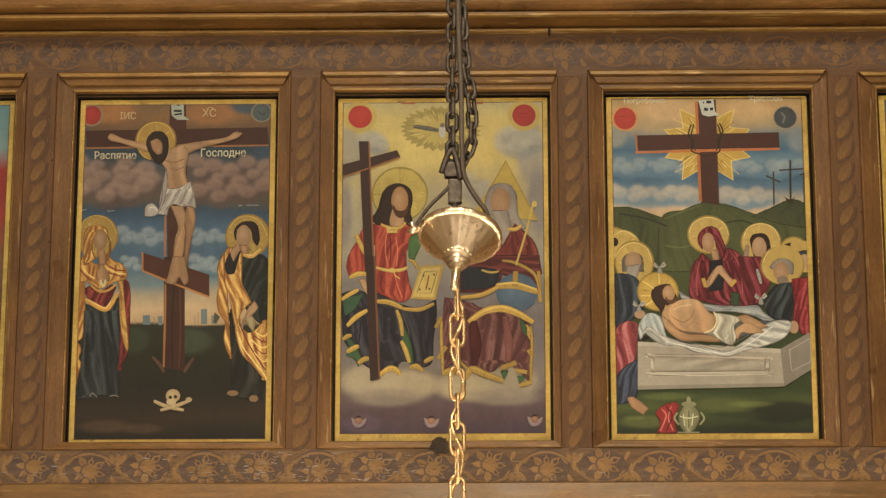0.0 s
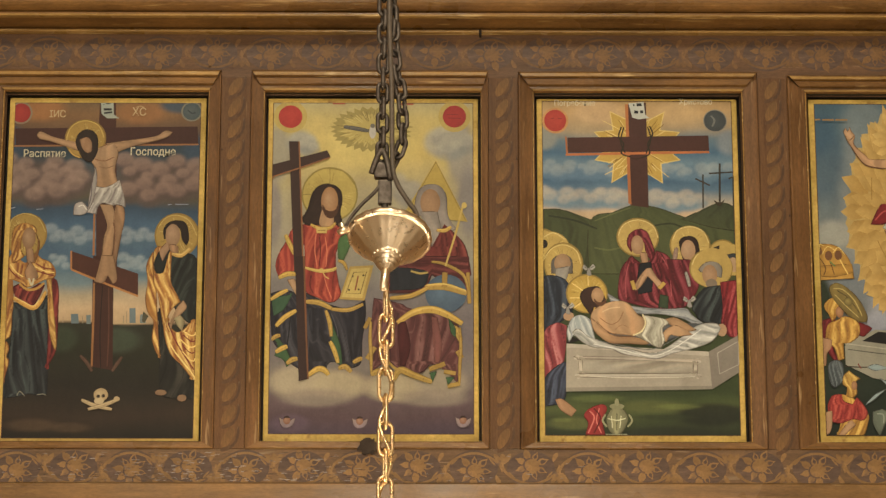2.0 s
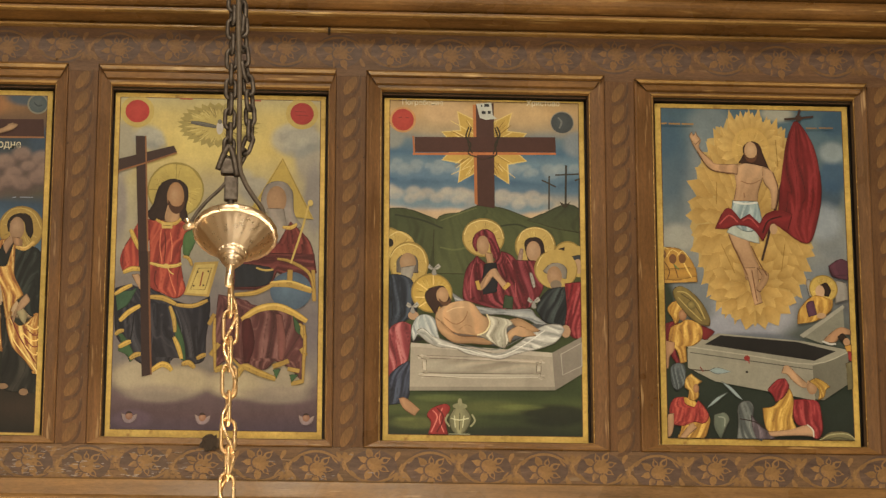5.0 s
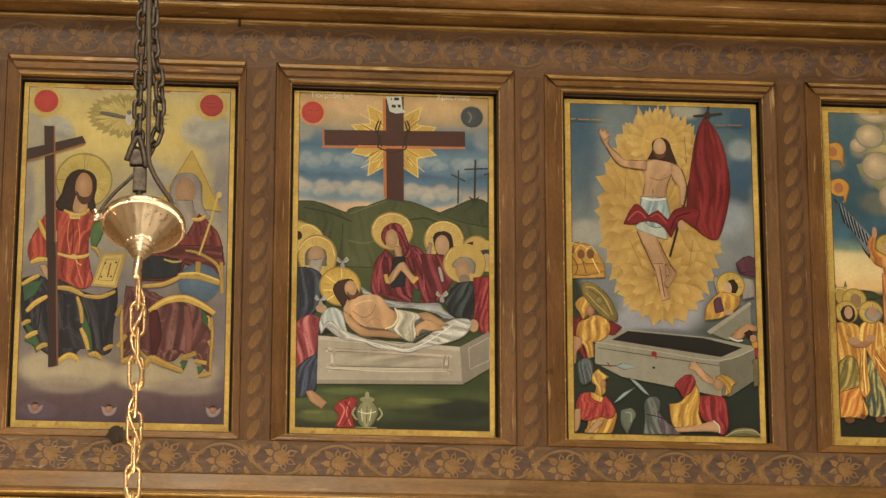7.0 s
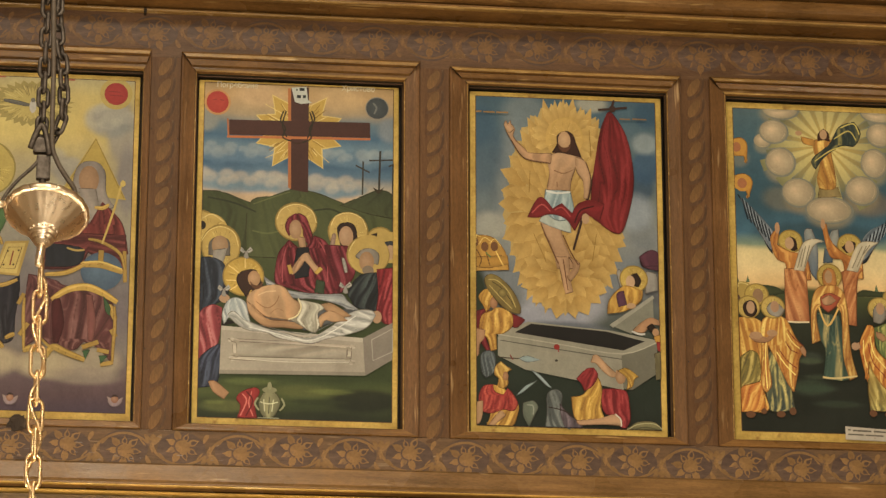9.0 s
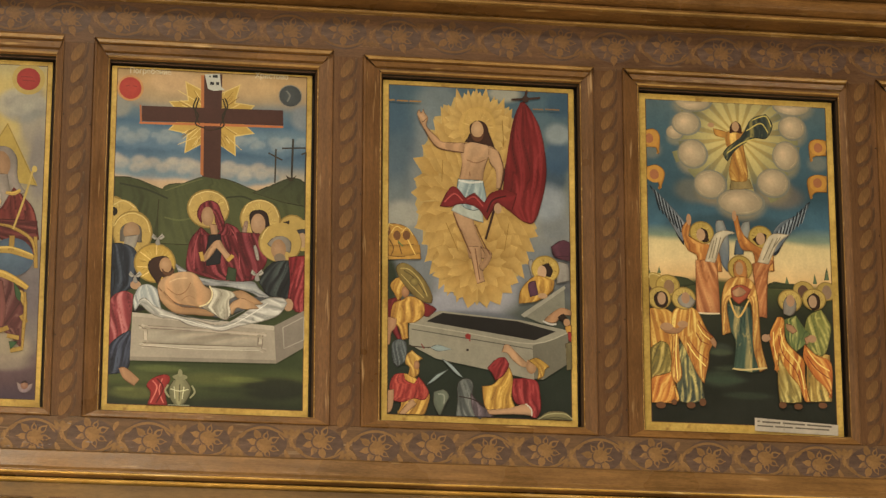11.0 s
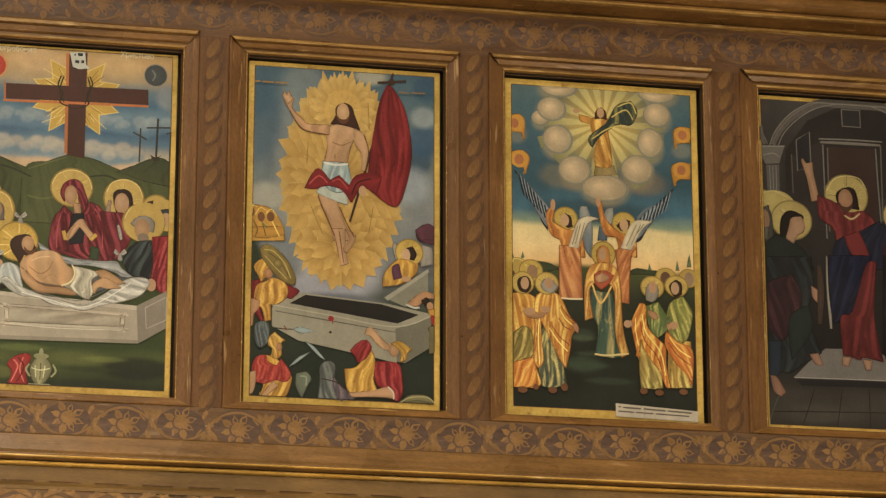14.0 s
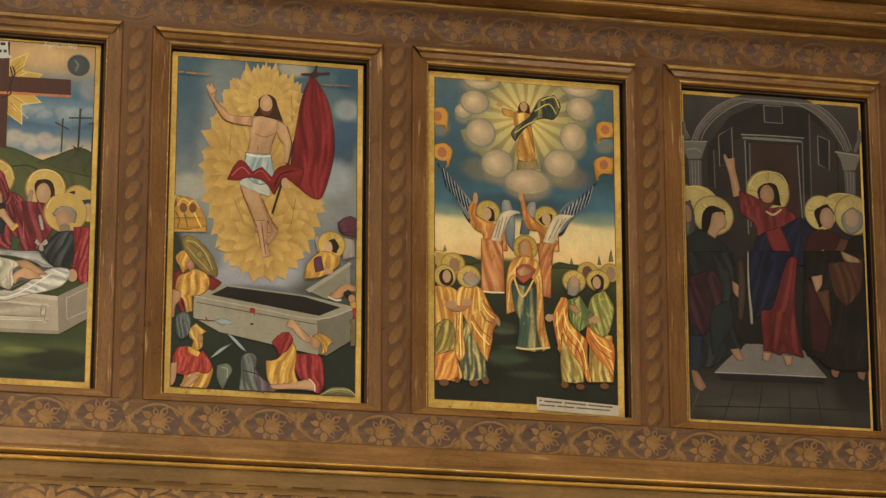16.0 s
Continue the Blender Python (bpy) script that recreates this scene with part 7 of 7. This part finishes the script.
def tube(bm, pts, r, sides=10, closed=False):
    """A round wire through the points."""
    pts = [Vector(p) for p in pts]
    n = len(pts)
    up, rings = Vector((0.13, 1, 0.07)).normalized(), []
    for i, p in enumerate(pts):
        t = (pts[(i + 1) % n] - pts[i - 1]) if closed else (pts[min(i + 1, n - 1)] - pts[max(i - 1, 0)])
        t.normalize()
        a = t.cross(up).normalized()
        b = t.cross(a)
        rings.append([bm.verts.new(p + r * (math.cos(6.28319 * k / sides) * a + math.sin(6.28319 * k / sides) * b)) for k in range(sides)])
    for i in range(n if closed else n - 1):
        p, q = rings[i], rings[(i + 1) % n]
        for k in range(sides):
            bm.faces.new((p[k], p[(k + 1) % sides], q[(k + 1) % sides], q[k])).smooth = True
    if not closed:
        bm.faces.new(rings[0]), bm.faces.new(rings[-1])
    bmesh.ops.recalc_face_normals(bm, faces=bm.faces)
    return bm


def link(length, width, r):
    pts, h = [], (length - width) / 2
    for i in range(9):
        a = math.pi * i / 8
        pts.append((width / 2 * math.cos(a), 0, h + width / 2 * math.sin(a)))
    for i in range(9):
        a = math.pi + math.pi * i / 8
        pts.append((width / 2 * math.cos(a), 0, -h + width / 2 * math.sin(a)))
    return tube(bmesh.new(), pts, r, 8, True)


def curve_points(keys, n=6):
    out = []
    for i in range(len(keys) - 1):
        p = [Vector(keys[min(max(i + k, 0), len(keys) - 1)]) for k in (-1, 0, 1, 2)]
        for j in range(n):
            t = j / n
            out.append(0.5 * (2 * p[1] + (p[2] - p[0]) * t + (2 * p[0] - 5 * p[1] + 4 * p[2] - p[3]) * t * t + (3 * p[1] - p[0] - 3 * p[2] + p[3]) * t ** 3))
    return out + [Vector(keys[-1])]


hanging = empty("hanging_lamp", (0, 0, 0), "brass hanging lamp canopy on dark chains and brown cable", "hanging lamp")
LY = 5.0


def lathe(bm, profile, centre, tilt, sides=80):
    m = Matrix.Translation(centre) @ Euler(tilt).to_matrix().to_4x4()
    rings = []
    for r, z in profile:
        flute = 0.010 if r > 0.03 and sides > 40 else 0.0
        rings.append([bm.verts.new(m @ Vector((r * (1 + flute * math.cos(1.5708 * k)) * math.cos(6.28319 * k / sides), r * (1 + flute * math.cos(1.5708 * k)) * math.sin(6.28319 * k / sides), z))) for k in range(sides)])
    for p, q in zip(rings, rings[1:]):
        for k in range(sides):
            bm.faces.new((p[k], p[(k + 1) % sides], q[(k + 1) % sides], q[k])).smooth = True
    bm.faces.new(rings[0])
    bmesh.ops.recalc_face_normals(bm, faces=bm.faces)
    return bm


FOOT = Vector((-0.063, LY, 3.190))
TILT = (radians(-22), radians(5), 0)
canopy = part("canopy", lathe(bmesh.new(), [(0.007, -0.004), (0.008, 0.0), (0.013, 0.001), (0.0145, 0.004), (0.012, 0.006), (0.018, 0.008), (0.0195, 0.011), (0.016, 0.013), (0.022, 0.015), (0.024, 0.018), (0.0235, 0.021),
                                   (0.028, 0.025), (0.037, 0.034), (0.047, 0.0445), (0.057, 0.0545), (0.0625, 0.060), (0.0655, 0.0625), (0.0672, 0.0622), (0.0690, 0.0632), (0.0702, 0.0655), (0.0705, 0.069), (0.0695, 0.0720), (0.0675, 0.0732), (0.0652, 0.0722), (0.062, 0.066), (0.048, 0.052), (0.034, 0.040), (0.02, 0.032), (0.004, 0.030)], FOOT, TILT), brass, hanging, "flared polished brass canopy")
turned = Matrix.Translation(FOOT) @ Euler(TILT).to_matrix().to_4x4()
for k in range(16):
    a = 6.28319 * k / 16
    bead = bmesh.new()
    bmesh.ops.create_uvsphere(bead, u_segments=10, v_segments=6, radius=0.0036, matrix=turned @ Matrix.Translation((0.0225 * math.cos(a), 0.0225 * math.sin(a), 0.0215)))
    for f in bead.faces:
        f.smooth = True
    part("bead", bead, brass, canopy)
part("stem", lathe(bmesh.new(), [(0.004, -0.046), (0.0065, -0.044), (0.007, -0.006), (0.005, 0.002), (0.001, 0.004)], FOOT, TILT, 20), brass, hanging)
part("ear", lathe(bmesh.new(), [(0.002, -0.006), (0.009, -0.005), (0.011, 0.0), (0.008, 0.004), (0.004, 0.006), (0.005, 0.012), (0.001, 0.014)], Vector((-0.1335, LY - 0.01, 3.252)), (0.2, -0.3, 0), 16), brass, hanging)

# two dark chains with the cable between them, up to the ceiling
dark_link = part("chain_link", link(0.034, 0.0165, 0.0038), dark_iron, hanging)
laid = []


def string(keys, pitch, turn=0.0):
    pts = curve_points(keys, 60)
    run_length, k = 0.0, 0
    for a, b in zip(pts, pts[1:]):
        run_length += (b - a).length
        if run_length >= pitch * k:
            d = (b - a).normalized()
            q = Vector((0, 0, 1)).rotation_difference(d).to_matrix().to_4x4()
            laid.append(Matrix.Translation(a) @ q @ pose(0, 0, 0, 0, 0, (90 if k % 2 else 0) + turn + 25 * noise.noise((k * 0.7, turn, 0))))
            k += 1


string([(-0.0705, LY, 3.392), (-0.0700, LY, 3.47), (-0.069, LY, 3.60), (-0.067, LY, 3.90), (-0.066, LY, 4.6), (-0.066, LY, 6.99)], 0.0265, 15)
string([(-0.052, LY + 0.004, 3.375), (-0.040, LY, 3.40), (-0.036, LY, 3.43), (-0.040, LY, 3.50), (-0.048, LY, 3.545), (-0.053, LY, 3.64), (-0.055, LY, 3.95), (-0.056, LY, 6.99)], 0.0265, 60)
for i, m in enumerate(laid):
    if i == 0:
        dark_link.matrix_basis = m
    else:
        again(dark_link, m, hanging)
part("cable", tube(bmesh.new(), curve_points([(-0.060, LY - 0.006, 6.99), (-0.060, LY - 0.008, 4.4), (-0.060, LY - 0.008, 3.70), (-0.055, LY - 0.008, 3.50), (-0.053, LY - 0.008, 3.37), (-0.045, LY - 0.006, 3.335), (-0.028, LY - 0.004, 3.306), (-0.014, LY, 3.286), (-0.012, LY + 0.01, 3.262)], 8), 0.0042), cable_skin, hanging, "brown insulated cable")
part("wire", tube(bmesh.new(), curve_points([(-0.071, LY - 0.004, 3.335), (-0.085, LY - 0.003, 3.318), (-0.104, LY, 3.300), (-0.121, LY, 3.278), (-0.130, LY - 0.008, 3.258)], 6), 0.0032), dark_iron, hanging)
clamp = bmesh.new()
box(clamp, -0.0835, -0.056, LY - 0.009, LY + 0.009, 3.345, 3.372, 0.004)
box(clamp, -0.077, -0.054, LY - 0.007, LY + 0.008, 3.300, 3.342, 0.003)
tube(clamp, curve_points([(-0.088, LY - 0.006, 3.352), (-0.079, LY - 0.010, 3.378), (-0.070, LY - 0.008, 3.392), (-0.062, LY - 0.010, 3.372), (-0.056, LY - 0.008, 3.340)], 5), 0.005)
tube(clamp, [(-0.066, LY, 3.305), (-0.064, LY, 3.24)], 0.006)
part("clamp", clamp, dark_iron, hanging, "dull grey iron clamp")

# brass chain below, with its loose wire
gold_link = part("brass_link", link(0.056, 0.023, 0.0031), chain_brass, hanging)
for k in range(12):
    m = pose(-0.0625 + 0.002 * noise.noise((k, 2.2, 0)), LY, 3.128 - 0.0455 * k, 4 * noise.noise((k, 0, 5)), 5 * noise.noise((k, 7, 1)), (18 if k % 2 else 100) + 12 * noise.noise((k, 0, 0)))
    if k == 0:
        gold_link.matrix_basis = m
    else:
        again(gold_link, m, hanging)
wire = [(-0.060, LY - 0.008, 3.16)]
for k in range(30):
    wire.append((-0.0625 + 0.0095 * math.sin(k * 0.95), LY - 0.002 - 0.008 * math.cos(k * 0.95), 3.14 - 0.0185 * k))
part("loose_wire", tube(bmesh.new(), curve_points(wire, 4), 0.0030, 8), chain_brass, hanging)
